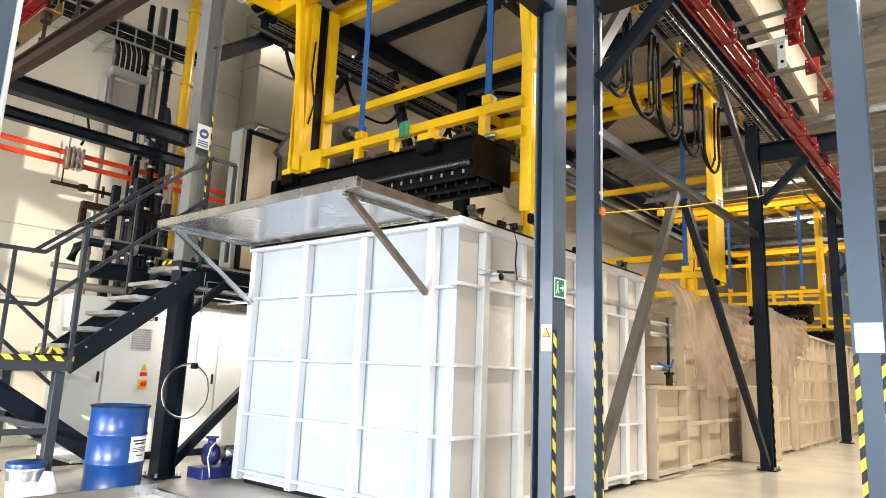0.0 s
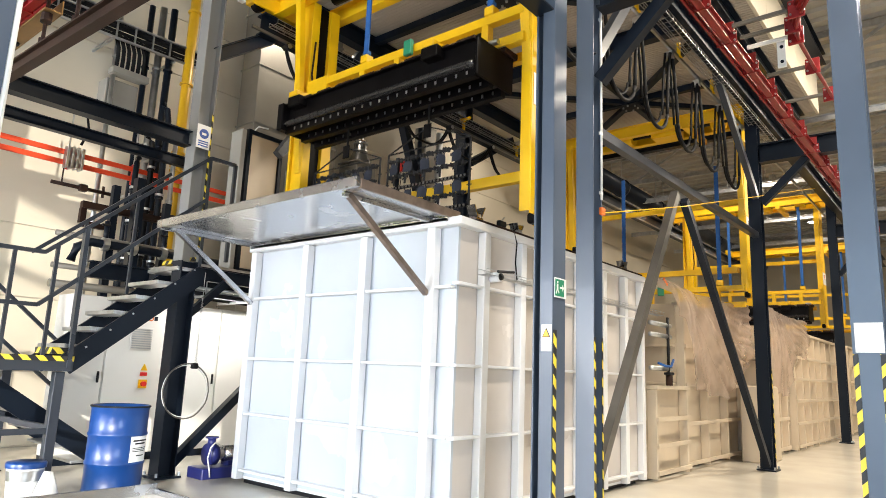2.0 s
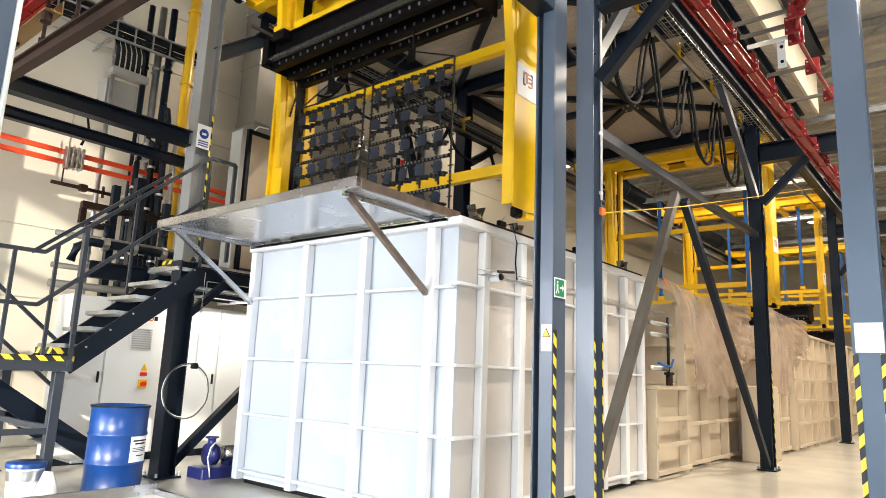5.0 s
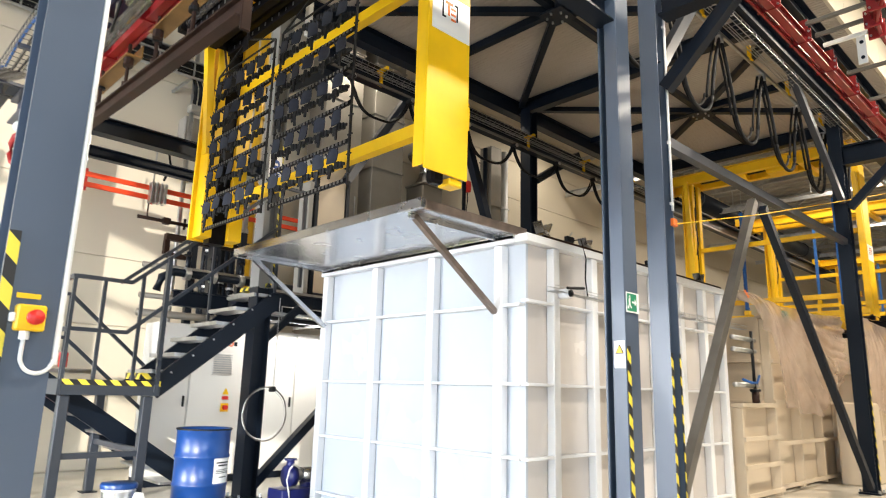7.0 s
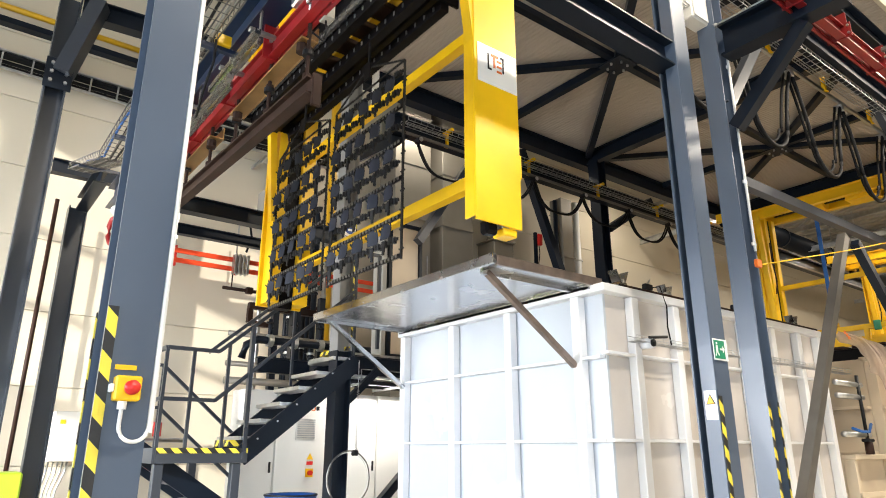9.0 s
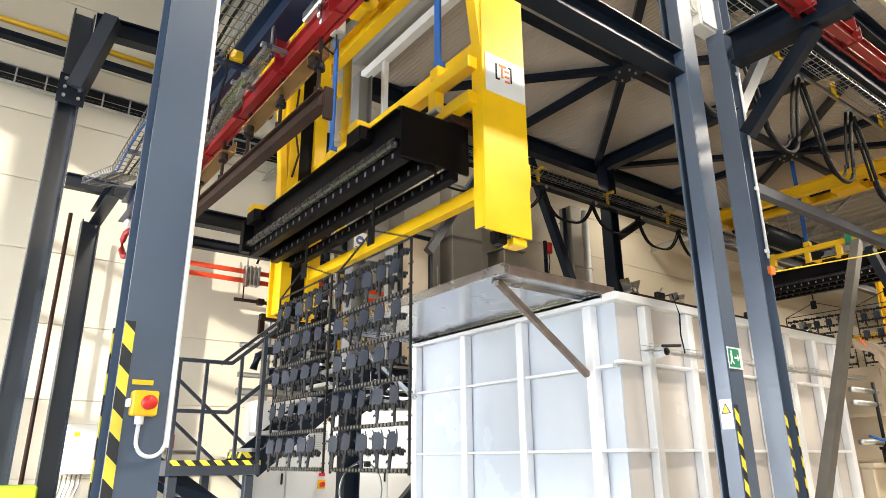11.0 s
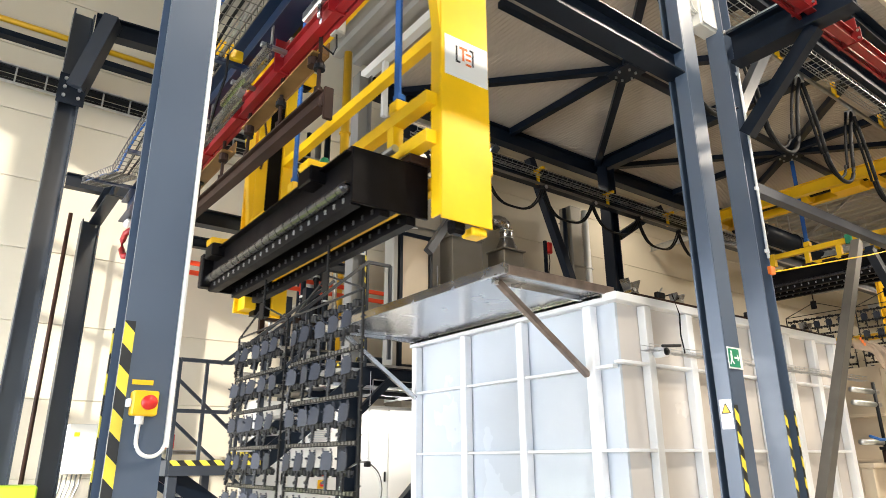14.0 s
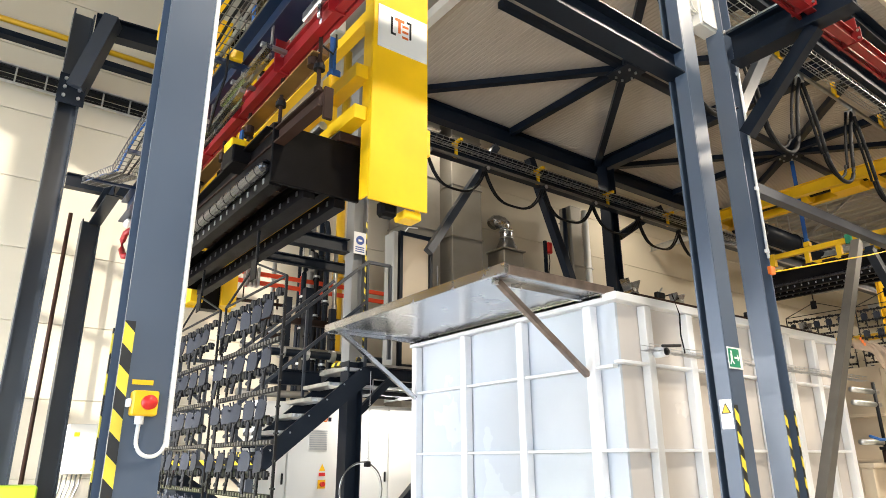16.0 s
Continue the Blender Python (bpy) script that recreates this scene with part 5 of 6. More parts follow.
b2 = B(); lathe(b2, [(0.29, 0.0), (0.27, 0.06), (0.17, 0.30), (0.155, 0.33), (0.155, 0.5)], 20, (10.17, 11.12, 6.122)); part("cone", b2, STAIN, t_, "", True)
b2 = B(); tube(b2, [(10.17, 11.12, 6.6), (10.165, 11.12, 6.68), (10.12, 11.12, 6.78), (10.03, 11.12, 6.83), (9.93, 11.12, 6.84), (9.82, 11.12, 6.82), (9.74, 11.12, 6.74)], 0.16, 16); part("elbow", b2, STAIN, t_, "", True)
for z in (6.44, 6.62):
    b2 = B(); rod(b2, (10.17, 11.12, z), (10.17, 11.12, z + 0.025), 0.175, 18); part("clamp_band", b2, GALV, t_)
t_ = thing("wall_mast", (11.4, 11.0, 0.0), "red signal lamp on a dark post", "signal lamp")
b2 = B(); bar(b2, (11.36, 11.0, 0.0), (11.36, 11.0, 6.6), 0.07, 0.07); part("post", b2, STEEL_D, t_)
b2 = B(); box(b2, 11.40, 11.56, 10.92, 11.08, 6.28, 6.58, 0.03); part("lamp_head", b2, REDPL, t_)
b2 = B(); tube(b2, [(11.48, 11.0, 6.28), (11.49, 10.99, 6.1), (11.44, 10.99, 5.8), (11.41, 11.0, 5.5)], 0.012, 6); part("lamp_cable", b2, CABLEM, t_, "", True)
duct(12.19, 10.85, 0.40, 0.4, 0.0, 7.6, "dark grey riser duct at the wall", DUCT)
pipe("riser_pipe", [(12.62, 10.75, 0.0), (12.62, 10.75, 7.6)], 0.10, WHITE, "white riser pipe at the wall", [3, 5, 6])
pipe("riser_pipe", [(11.86, 10.75, 0.0), (11.86, 10.75, 7.5)], 0.06, STEEL_D, "dark riser pipe at the wall", [3, 5, 6])
t_ = thing("wall_bracket", (3.3, 11.0, 3.3), "rusty steel bracket frame by the wall", "bracket")
b2 = B(); bar(b2, (3.75, 9.93, 3.55), (5.4, 9.93, 3.55), 0.1, 0.1); part("arm", b2, BROWN, t_)
b2 = B(); bar(b2, (3.78, 9.93, 3.28), (3.78, 9.93, 3.5), 0.08, 0.08); part("stem", b2, BROWN, t_)
b2 = B(); bar(b2, (3.78, 9.93, 3.27), (4.1, 9.93, 3.27), 0.08, 0.08); part("toe", b2, BROWN, t_)
# posts and pipework behind the stair
for x, y, h, w in ((4.15, 9.8, 3.9, 0.1), (4.5, 9.82, 4.1, 0.14), (4.95, 9.8, 3.8, 0.1)):
    b2 = B(); box(b2, x - w / 2, x + w / 2, y - w / 2, y + w / 2, 0, h); solid("pipe_post", b2, STEEL_D, "dark steel post of the pipe rack", "post", "pipe rack posts")
for z, r in ((2.35, 0.055), (2.6, 0.04), (3.05, 0.04)):
    pipe("rack_pipe", [(3.4, 9.72, z), (5.2, 9.72, z)], r, DUCT, "grey pipe on the pipe rack")
def hose_riser(x, y, z0, z1, r, mat, bend, label):
    """A riser with flanges and a bent foot."""
    t = thing("hose_riser", (x, y, z0), label, "pipe", "hose risers")
    pts = [(x + bend, y - 0.1, z0), (x + bend * 0.5, y - 0.06, z0 + 0.02), (x + bend * 0.15, y - 0.02, z0 + 0.1), (x, y, z0 + 0.3), (x, y, z1 - 0.3), (x - bend * 0.2, y + 0.04, z1 - 0.1), (x - bend * 0.6, y + 0.1, z1)]
    b3 = B(); tube(b3, pts, r, 10); part("hose", b3, mat, t, "", True)
    for z in (z0 + 0.55, (z0 + z1) / 2, z1 - 0.6):
        b3 = B(); rod(b3, (x, y, z), (x, y, z + 0.035), r * 1.35, 12); part("flange", b3, mat, t)
        b3 = B(); rod(b3, (x, y, z + 0.05), (x, y, z + 0.085), r * 1.35, 12); part("flange", b3, GALV, t)
    b3 = B(); bar(b3, (x, y, z1 - 0.9), (x, 11.47, z1 - 0.9), 0.04, 0.04); part("wall_clamp", b3, GALV, t)
    return t


for x, y, z0, z1, r, m_, bd in ((4.62, 10.3, 2.3, 4.6, 0.045, STEEL_D, -0.12), (4.86, 10.3, 2.4, 5.0, 0.045, CABLEM, 0.1), (5.0, 10.2, 2.3, 5.6, 0.05, STEEL_D, 0.1), (5.2, 10.25, 2.6, 5.2, 0.04, GALV, -0.1)):
    hose_riser(x, y, z0, z1, r, m_, bd, "flanged riser hose beside the platform")
t_ = thing("pipe_header", (4.3, 9.45, 2.9), "dark pipe header with flanged valves behind the stair", "pipework")
b2 = B(); tube(b2, [(3.55, 9.5, 2.66), (3.6, 9.48, 2.86), (3.75, 9.46, 2.95), (5.0, 9.46, 2.95), (6.4, 9.46, 2.95)], 0.06, 12); part("header", b2, STEEL_D, t_, "", True)
for x in (3.95, 4.35, 4.8, 5.3):
    b2 = B(); rod(b2, (x, 9.46, 2.95), (x, 9.46, 3.28), 0.035, 10); part("branch", b2, STEEL_D, t_, "", True)
    b2 = B(); rod(b2, (x - 0.04, 9.46, 2.95), (x + 0.04, 9.46, 2.95), 0.095, 14); part("flange", b2, GALV, t_)
    b2 = B(); box(b2, x - 0.09, x + 0.03, 9.40, 9.44, 3.2, 3.23, 0.006); part("valve_lever", b2, BLACK, t_)
b2 = B(); bar(b2, (4.15, 9.5, 2.95), (4.15, 9.78, 2.95), 0.05, 0.05); part("support", b2, STEEL_D, t_)
t_ = thing("sprinkler_valve", (2.4, 10.6, 0), "red valve cluster on white pipes", "valve")
b2 = B(); tube(b2, [(2.5, 10.6, 0.0), (2.5, 10.6, 1.7), (2.75, 10.6, 1.75)], 0.05, 10); part("pipe", b2, WHITE, t_, "", True)
b2 = B(); rod(b2, (2.75, 10.5, 1.55), (2.75, 10.5, 1.75), 0.06, 12); part("valve_head", b2, REDPL, t_)
b2 = B(); box(b2, 2.35, 2.45, 10.5, 10.6, 0.3, 0.9, 0.01); part("red_bar", b2, REDPL, t_)
b2 = B(); tube(b2, [(2.2, 10.7, 0.0), (2.2, 10.7, 1.5), (3.2, 10.7, 1.5)], 0.04, 8); part("pipe", b2, GALV, t_, "", True)


def wall_panel_box():
    t = thing("control_box", (1.72, 11.2, 1.2), "light grey wall control box with conduits", "control box")
    b2 = B(); box(b2, 1.48, 1.93, 11.1, 11.46, 1.20, 1.90, 0.01); part("box_body", b2, CABINET, t)
    for x in (1.56, 1.68, 1.78):
        b2 = B(); box(b2, x, x + 0.07, 11.094, 11.099, 1.72, 1.78); part("label_plate", b2, WHITE if x > 1.6 else YELLOW, t)
    b2 = B(); box(b2, 1.86, 1.9, 11.06, 11.098, 1.74, 1.82); part("latch", b2, BLACK, t)
    b2 = B(); prism(b2, [(-0.03, -0.03), (0.03, -0.03), (0.0, 0.03)], (1.86, 11.099, 1.27), (1.86, 11.092, 1.27)); part("warning_sign", b2, YELLOW, t)
    for k in range(5):
        b2 = B(); tube(b2, [(1.52 + 0.06 * k, 11.3, 1.2), (1.5 + 0.06 * k, 11.28, 1.05), (1.46 + 0.05 * k, 11.3, 0.8), (1.42 + 0.05 * k, 11.32, 0.0)], 0.012, 6); part("conduit", b2, GALV, t, "", True)
    return t


wall_panel_box()
t_ = thing("green_machine", (0.35, 9.2, 0), "lime green machine housing by the wall", "machine")
b2 = B(); box(b2, -0.6, 0.98, 8.9, 9.5, 0.05, 1.12, 0.02); part("housing", b2, LIME, t_)
b2 = B(); box(b2, -0.55, 0.93, 8.95, 9.45, 0.0, 0.05); part("base", b2, BLACK, t_)
b2 = B(); rod(b2, (0.72, 8.88, 0.98), (0.72, 8.9, 0.98), 0.02, 8); part("knob", b2, BLACK, t_)

# splice plates on the tall column
t_ = thing("knee_brace", (0.6, 9.3, 6.1), "dark grey knee brace with bolted plates on the tall column", "brace")
b2 = B(); bar(b2, (0.66, 9.42, 6.3), (0.95, 9.3, 7.5), 0.26, 0.2); part("brace_bar", b2, STEEL, t_)
b2 = B(); box(b2, 0.44, 0.78, 9.39, 9.42, 6.05, 6.5, 0.006); part("splice_plate", b2, STEEL_D, t_)
for x in (0.52, 0.7):
    for z in (6.15, 6.28, 6.41):
        b2 = B(); rod(b2, (x, 9.36, z), (x, 9.39, z), 0.025, 6); part("bolt", b2, GALV, t_)

# ---- transfer rails across the line ----
QX = 1.4
t_ = thing("transfer_rail", (QX, 2.98, 3.40), "rust-brown steel transfer rail across the line", "rail")
b2 = B(); ibeam(b2, (QX, 2.98, 3.31), (QX, 7.9, 3.50), 0.11, 0.07, 0.012, 0.010); part("rail_beam", b2, BROWN, t_)
b2 = B(); box(b2, QX - 0.006, QX + 0.05, 2.955, 2.9795, 3.18, 3.38, 0.004); part("end_plate", b2, BROWN, t_)
for y in (3.06, 3.62, 4.2, 4.75, 5.35, 5.95, 6.8):
    zr = 3.363 + 0.0386 * (y - 2.98)
    t_ = thing("rail_hanger", (QX, y, zr), "dark threaded hanger with stacked nuts on the transfer rail", "hanger", "rail hangers")
    b2 = B(); rod(b2, (QX, y, zr), (QX, y, 3.78), 0.013, 8); part("hanger_rod", b2, BROWN, t_)
    b2 = B(); rod(b2, (QX, y, zr + 0.005), (QX, y, zr + 0.05), 0.026, 10); part("nut", b2, BROWN, t_)
    b2 = B(); rod(b2, (QX, y, zr + 0.17), (QX, y, zr + 0.20), 0.034, 12); part("insulator", b2, BLACK, t_)
    b2 = B(); rod(b2, (QX, y, zr + 0.205), (QX, y, zr + 0.225), 0.026, 6); part("nut", b2, BROWN, t_)
for ya, yb in ((3.05, 4.22), (4.62, 5.8), (6.1, 7.3)):
    t_ = thing("carrier_angle", (QX, ya, 3.68), "gold-chromated steel angle bolted under the red rail", "angle", "carrier angles")
    b2 = B(); box(b2, QX + 0.045, QX + 0.055, ya, yb, 3.64, 3.74, 0.002); part("upright_leg", b2, GOLD, t_)
    b2 = B(); box(b2, QX - 0.055, QX + 0.044, ya, yb, 3.64, 3.65, 0.002); part("flat_leg", b2, GOLD, t_)
    for y in (ya + 0.07, yb - 0.07):
        b2 = B(); rod(b2, (QX - 0.015, y, 3.585), (QX - 0.015, y, 3.639), 0.035, 8); part("bolt_head", b2, BROWN, t_, "rusty bolt head")
conductor_rail((QX - 0.03, 2.4, 3.81), (QX - 0.03, 7.75, 3.89), 7, -1, "red conductor rail across the line", RED, 0.5)
b2 = B(); ibeam(b2, (QX - 0.1, 1.6, 4.10), (QX - 0.1, 8.0, 4.17), 0.26, 0.15); solid("cross_runway", b2, STEEL_B, "navy blue beam above the red conductor rail", "beam")
t_ = thing("beam_hanger", (1.3, 2.75, 4.2), "dark bolted hanger between tie beam and blue beam", "hanger")
b2 = B(); box(b2, 1.24, 1.36, 2.70, 2.80, 4.24, 4.55, 0.004); part("hanger_plate", b2, STEEL_D, t_)
t_ = thing("rail_feeder", (QX + 0.06, 2.95, 3.9), "silver power feeder with cables on the red rail", "feeder")
b2 = B(); box(b2, QX - 0.09, QX + 0.06, 2.9, 3.16, 3.885, 3.955, 0.01); part("body", b2, GALV, t_)
b2 = B(); box(b2, QX + 0.02, QX + 0.09, 2.92, 3.0, 3.74, 3.88, 0.008); part("clamp", b2, GREYBOX, t_)
for k in range(4):
    b2 = B(); rod(b2, (QX - 0.07 + 0.04 * k, 2.95 + 0.05 * k, 3.80), (QX - 0.07 + 0.04 * k, 2.95 + 0.05 * k, 3.884), 0.014, 8); part("terminal", b2, STAIN, t_, "", True)
b2 = B(); box(b2, QX + 0.061, QX + 0.064, 3.04, 3.09, 3.895, 3.935); part("warning_label", b2, YELLOW, t_)
b2 = B(); tube(b2, [(QX + 0.05, 2.96, 3.74), (QX + 0.05, 2.95, 3.65), (QX + 0.02, 2.93, 3.58), (QX - 0.05, 2.92, 3.60)], 0.006, 6); part("cable", b2, CABLEM, t_, "", True)
for p_, q_ in (((0.98, 2.55, 3.95), (0.98, 6.35, 3.97)), ((0.98, 6.4, 3.98), (0.94, 8.35, 4.55))):
    cable_tray("wire_tray", p_, q_, 0.24, "galvanised wire tray with coloured cables across the line", 0.1, 0.07, 0.004, (0, 0, 1), RAW_STEEL)
    for k, (m_, nm_, lb_) in enumerate(((STRAP, "blue_cable", "blue cable lying in the wire tray"), (CABLEM, "black_cable", "black cable lying in the wire tray"), (CABLEM, "black_cable", "black cable lying in the wire tray"), (GREYBOX, "grey_cable", "grey cable lying in the wire tray"))):
        o_ = Vector((-0.09 + 0.055 * k, 0, 0.016))
        pa, pb = Vector(p_) + o_, Vector(q_) + o_
        b2 = B(); tube(b2, [pa + (pb - pa) * (j / 8) + Vector((0.012 * math.sin(j * 1.7 + k), 0, 0.004)) for j in range(9)], 0.010 + 0.002 * (k % 2), 6); solid(nm_, b2, m_, lb_, "cable", "tray cables", "", True)
for y in (3.0, 3.9, 4.8, 5.7):
    t_ = thing("tray_bracket", (1.05, y, 3.93), "yellow bracket arm between beam and wire tray", "bracket", "tray brackets")
    b2 = B(); bar(b2, (0.86, y, 3.925), (1.29, y, 3.925), 0.04, 0.03); part("arm", b2, STEEL_B, t_)
    b2 = B(); box(b2, 1.11, 1.20, y - 0.05, y + 0.05, 3.942, 4.02, 0.006); part("clamp_block", b2, YELLOW, t_)
t_ = thing("tray_bracket", (1.1, 7.4, 4.26), "blue bracket arm between beam and wire tray", "bracket", "tray brackets")
b2 = B(); bar(b2, (0.82, 7.4, 4.258), (1.30, 7.4, 4.258), 0.04, 0.03); part("arm", b2, STEEL_B, t_)
b2 = B(); tube(b2, [(1.097, 3.85, 3.957), (1.1, 3.86, 3.8), (1.08, 3.95, 3.62), (1.12, 4.2, 3.55), (1.16, 4.4, 3.64)], 0.009, 6); solid("drop_cable", b2, CABLEM, "black cable hanging from the wire tray", "cable", "", "", True)
t_ = thing("profile_rail", (QX - 0.2, 3.9, 3.7), "silver slotted aluminium profile beside the conductor rail", "profile", "profiles")
for a, b, z in ((3.36, 4.22, 3.79), (3.8, 4.95, 3.70)):
    b2 = B(); prism(b2, [(-0.018, -0.02), (0.018, -0.02), (0.018, 0.02), (0.008, 0.02), (0.008, 0.008), (-0.008, 0.008), (-0.008, 0.02), (-0.018, 0.02)], (QX - 0.2, a, z), (QX - 0.2, b, z)); part("profile", b2, STAIN, t_)
    b2 = B(); bar(b2, (QX - 0.155, a + 0.1, z), (QX - 0.155, b - 0.15, z), 0.018, 0.05); part("slide", b2, STAIN, t_)
    for j in range(5):
        b2 = B(); box(b2, QX - 0.144, QX - 0.14, a + 0.16 + 0.11 * j, a + 0.22 + 0.11 * j, z - 0.012, z + 0.012); part("slot", b2, BLACK, t_)
for y in (3.42, 3.95, 4.6, 4.9):
    b2 = B(); box(b2, QX - 0.23, QX - 0.06, y, y + 0.035, 3.825, 3.85, 0.003); box(b2, QX - 0.165, QX - 0.157, y, y + 0.035, 3.85, 3.99); part("bracket", b2, GALV, t_)
t_ = thing("end_collector", (QX - 0.1, 7.6, 3.75), "red curved end piece of the conductor rail", "collector")
b2 = B(); tube(b2, [(QX - 0.06, 7.74, 3.89), (QX - 0.1, 7.86, 3.87), (QX - 0.11, 7.92, 3.8), (QX - 0.11, 7.9, 3.68), (QX - 0.1, 7.8, 3.58), (QX - 0.09, 7.66, 3.55)], 0.035, 10); part("curve", b2, RED, t_, "", True)
b2 = B(); box(b2, QX - 0.14, QX + 0.0, 7.76, 7.88, 3.93, 4.03, 0.03); part("cap", b2, WHITE, t_)

# ---- signs and small things on the columns ----
def plate_sign(name, x, y, z, w, h, mat, label, axis="y"):
    t = thing(name, (x, y, z), label, "sign", "signs")
    b2 = B(); box(b2, x - w / 2, x + w / 2, y - 0.004, y, z, z + h, 0.001); part("plate", b2, mat, t)
    return t


yf = 2.72 - 0.098
t_ = plate_sign("exit_sign", 4.662, yf - 0.004, 2.00, 0.19, 0.16, WHITE, "green emergency exit sign with white pictogram")
b2 = B(); box(b2, 4.575, 4.715, yf - 0.011, yf - 0.0085, 2.012, 2.148); part("green_field", b2, GREEN, t_)
b2 = B(); box(b2, 4.645, 4.69, yf - 0.0135, yf - 0.0115, 2.075, 2.089); prism(b2, [(-0.026, 0.0), (0.026, 0.0), (0.0, 0.026)], (4.685, yf - 0.0135, 2.082), (4.685, yf - 0.0115, 2.082), (1, 0, 0)); part("arrow", b2, WHITE, t_)
b2 = B(); box(b2, 4.595, 4.618, yf - 0.0135, yf - 0.0115, 2.06, 2.11); bar(b2, (4.60, yf - 0.0125, 2.062), (4.585, yf - 0.0125, 2.03), 0.002, 0.012, (1, 0, 0)); bar(b2, (4.61, yf - 0.0125, 2.062), (4.632, yf - 0.0125, 2.035), 0.002, 0.012, (1, 0, 0)); box(b2, 4.60, 4.616, yf - 0.0135, yf - 0.0115, 2.116, 2.132); part("pictogram", b2, WHITE, t_)
xf = 4.5555
t_ = thing("warning_notice", (xf, 2.67, 1.57), "white notice with a warning triangle", "sign", "signs")
b2 = B(); box(b2, xf - 0.004, xf, 2.63, 2.725, 1.57, 1.78, 0.001); part("plate", b2, WHITE, t_)
b2 = B(); prism(b2, [(-0.038, -0.036), (0.038, -0.036), (0.0, 0.04)], (xf - 0.0045, 2.677, 1.715), (xf - 0.0065, 2.677, 1.715), (0, 0, 1)); part("triangle_edge", b2, BLACK, t_)
b2 = B(); prism(b2, [(-0.028, -0.030), (0.028, -0.030), (0.0, 0.027)], (xf - 0.007, 2.677, 1.715), (xf - 0.009, 2.677, 1.715), (0, 0, 1)); part("triangle", b2, YELLOW, t_)
for z in (1.60, 1.62, 1.64):
    b2 = B(); box(b2, xf - 0.007, xf - 0.0045, 2.645, 2.71, z, z + 0.008); part("text_bar", b2, GALV, t_)
t_ = thing("white_notice", (5.49, 0.63, 1.63), "white paper notice taped to the blue column", "sign", "signs")
b2 = B(); box(b2, 5.491, 5.495, 0.535, 0.71, 1.63, 1.84); part("plate", b2, WHITE, t_)
for z in (1.67, 1.70, 1.73):
    b2 = B(); box(b2, 5.488, 5.4905, 0.56, 0.69, z, z + 0.008); part("text_bar", b2, GALV, t_)
t_ = plate_sign("safety_sign", 4.24, 7.76 - 0.112, 4.10, 0.19, 0.32, WHITE, "white safety sign with a blue round symbol")
b2 = B(); rod(b2, (4.24, 7.643, 4.30), (4.24, 7.638, 4.30), 0.065, 20); part("blue_disc", b2, SIGNBLUE, t_)
b2 = B(); box(b2, 4.21, 4.27, 7.634, 7.637, 4.28, 4.31); part("symbol", b2, WHITE, t_)
for z in (4.13, 4.16, 4.19):
    b2 = B(); box(b2, 4.17, 4.31, 7.639, 7.643, z, z + 0.014); part("text_bar", b2, SIGNBLUE, t_)
t_ = thing("orange_tag", (5.6, 2.72, 2.9), "orange tag box where the warning rope is tied", "tag")
b2 = B(); box(b2, 5.57, 5.645, 2.685, 2.719, 2.90, 2.97, 0.004); part("tag_box", b2, ORANGE, t_)
b2 = B(); tube(b2, [(5.65, 2.70, 2.93), (7.9, 2.73, 3.50), (11.0, 2.765, 4.34), (14.0, 2.785, 5.16), (19.79, 2.81, 6.74)], 0.007, 6)
solid("warning_rope", b2, YELLOW, "thin yellow warning rope strung between columns", "rope", "", "", True)
t_ = thing("conduit", (5.6, NEAR - 0.15, 2.95), "white conduit clipped to the column", "conduit")
b2 = B(); rod(b2, (5.6, 2.705, 3.05), (5.6, 2.705, 5.2), 0.013, 8); part("tube", b2, WHITE, t_, "", True)
for z in (3.1, 3.7, 4.3, 4.9):
    b2 = B(); box(b2, 5.575, 5.625, 2.70, 2.7195, z, z + 0.03); part("clip", b2, WHITE, t_)
t_ = thing("junction_box", (5.35, 2.85, 5.35), "cream plastic junction box at the column head", "junction box")
b2 = B(); box(b2, 5.20, 5.48, 2.78, 2.93, 5.37, 5.76, 0.012); part("box_body", b2, CABINET, t_)
b2 = B(); box(b2, 5.22, 5.46, 2.765, 2.779, 5.39, 5.74, 0.006); part("box_lid", b2, CABINET, t_)
for k in range(4):
    b2 = B(); tube(b2, [(5.198, 2.80 + 0.03 * k, 5.5), (5.12, 2.80 + 0.03 * k, 5.52), (5.08, 2.80 + 0.03 * k, 5.65), (5.12, 2.80 + 0.03 * k, 5.85), (5.25, 2.80 + 0.03 * k, 6.0)], 0.011, 6); part("box_cable", b2, WHITE, t_, "", True)
b2 = B(); box(b2, 5.3, 5.36, 2.86, 2.92, 5.76, 6.9, 0.004); part("drop_bar", b2, YELLOW, t_)
t_ = thing("arm_conduit", (5.48, 2.7, 5.34), "galvanised conduit along the cantilever arm", "conduit")
b2 = B(); rod(b2, (5.48, 2.86, 5.337), (5.48, 1.7, 5.337), 0.014, 8); part("tube", b2, GALV, t_, "", True)
for y in (2.7, 2.4, 2.1):
    b2 = B(); box(b2, 5.46, 5.50, y, y + 0.03, 5.322, 5.356); part("clip", b2, GALV, t_)


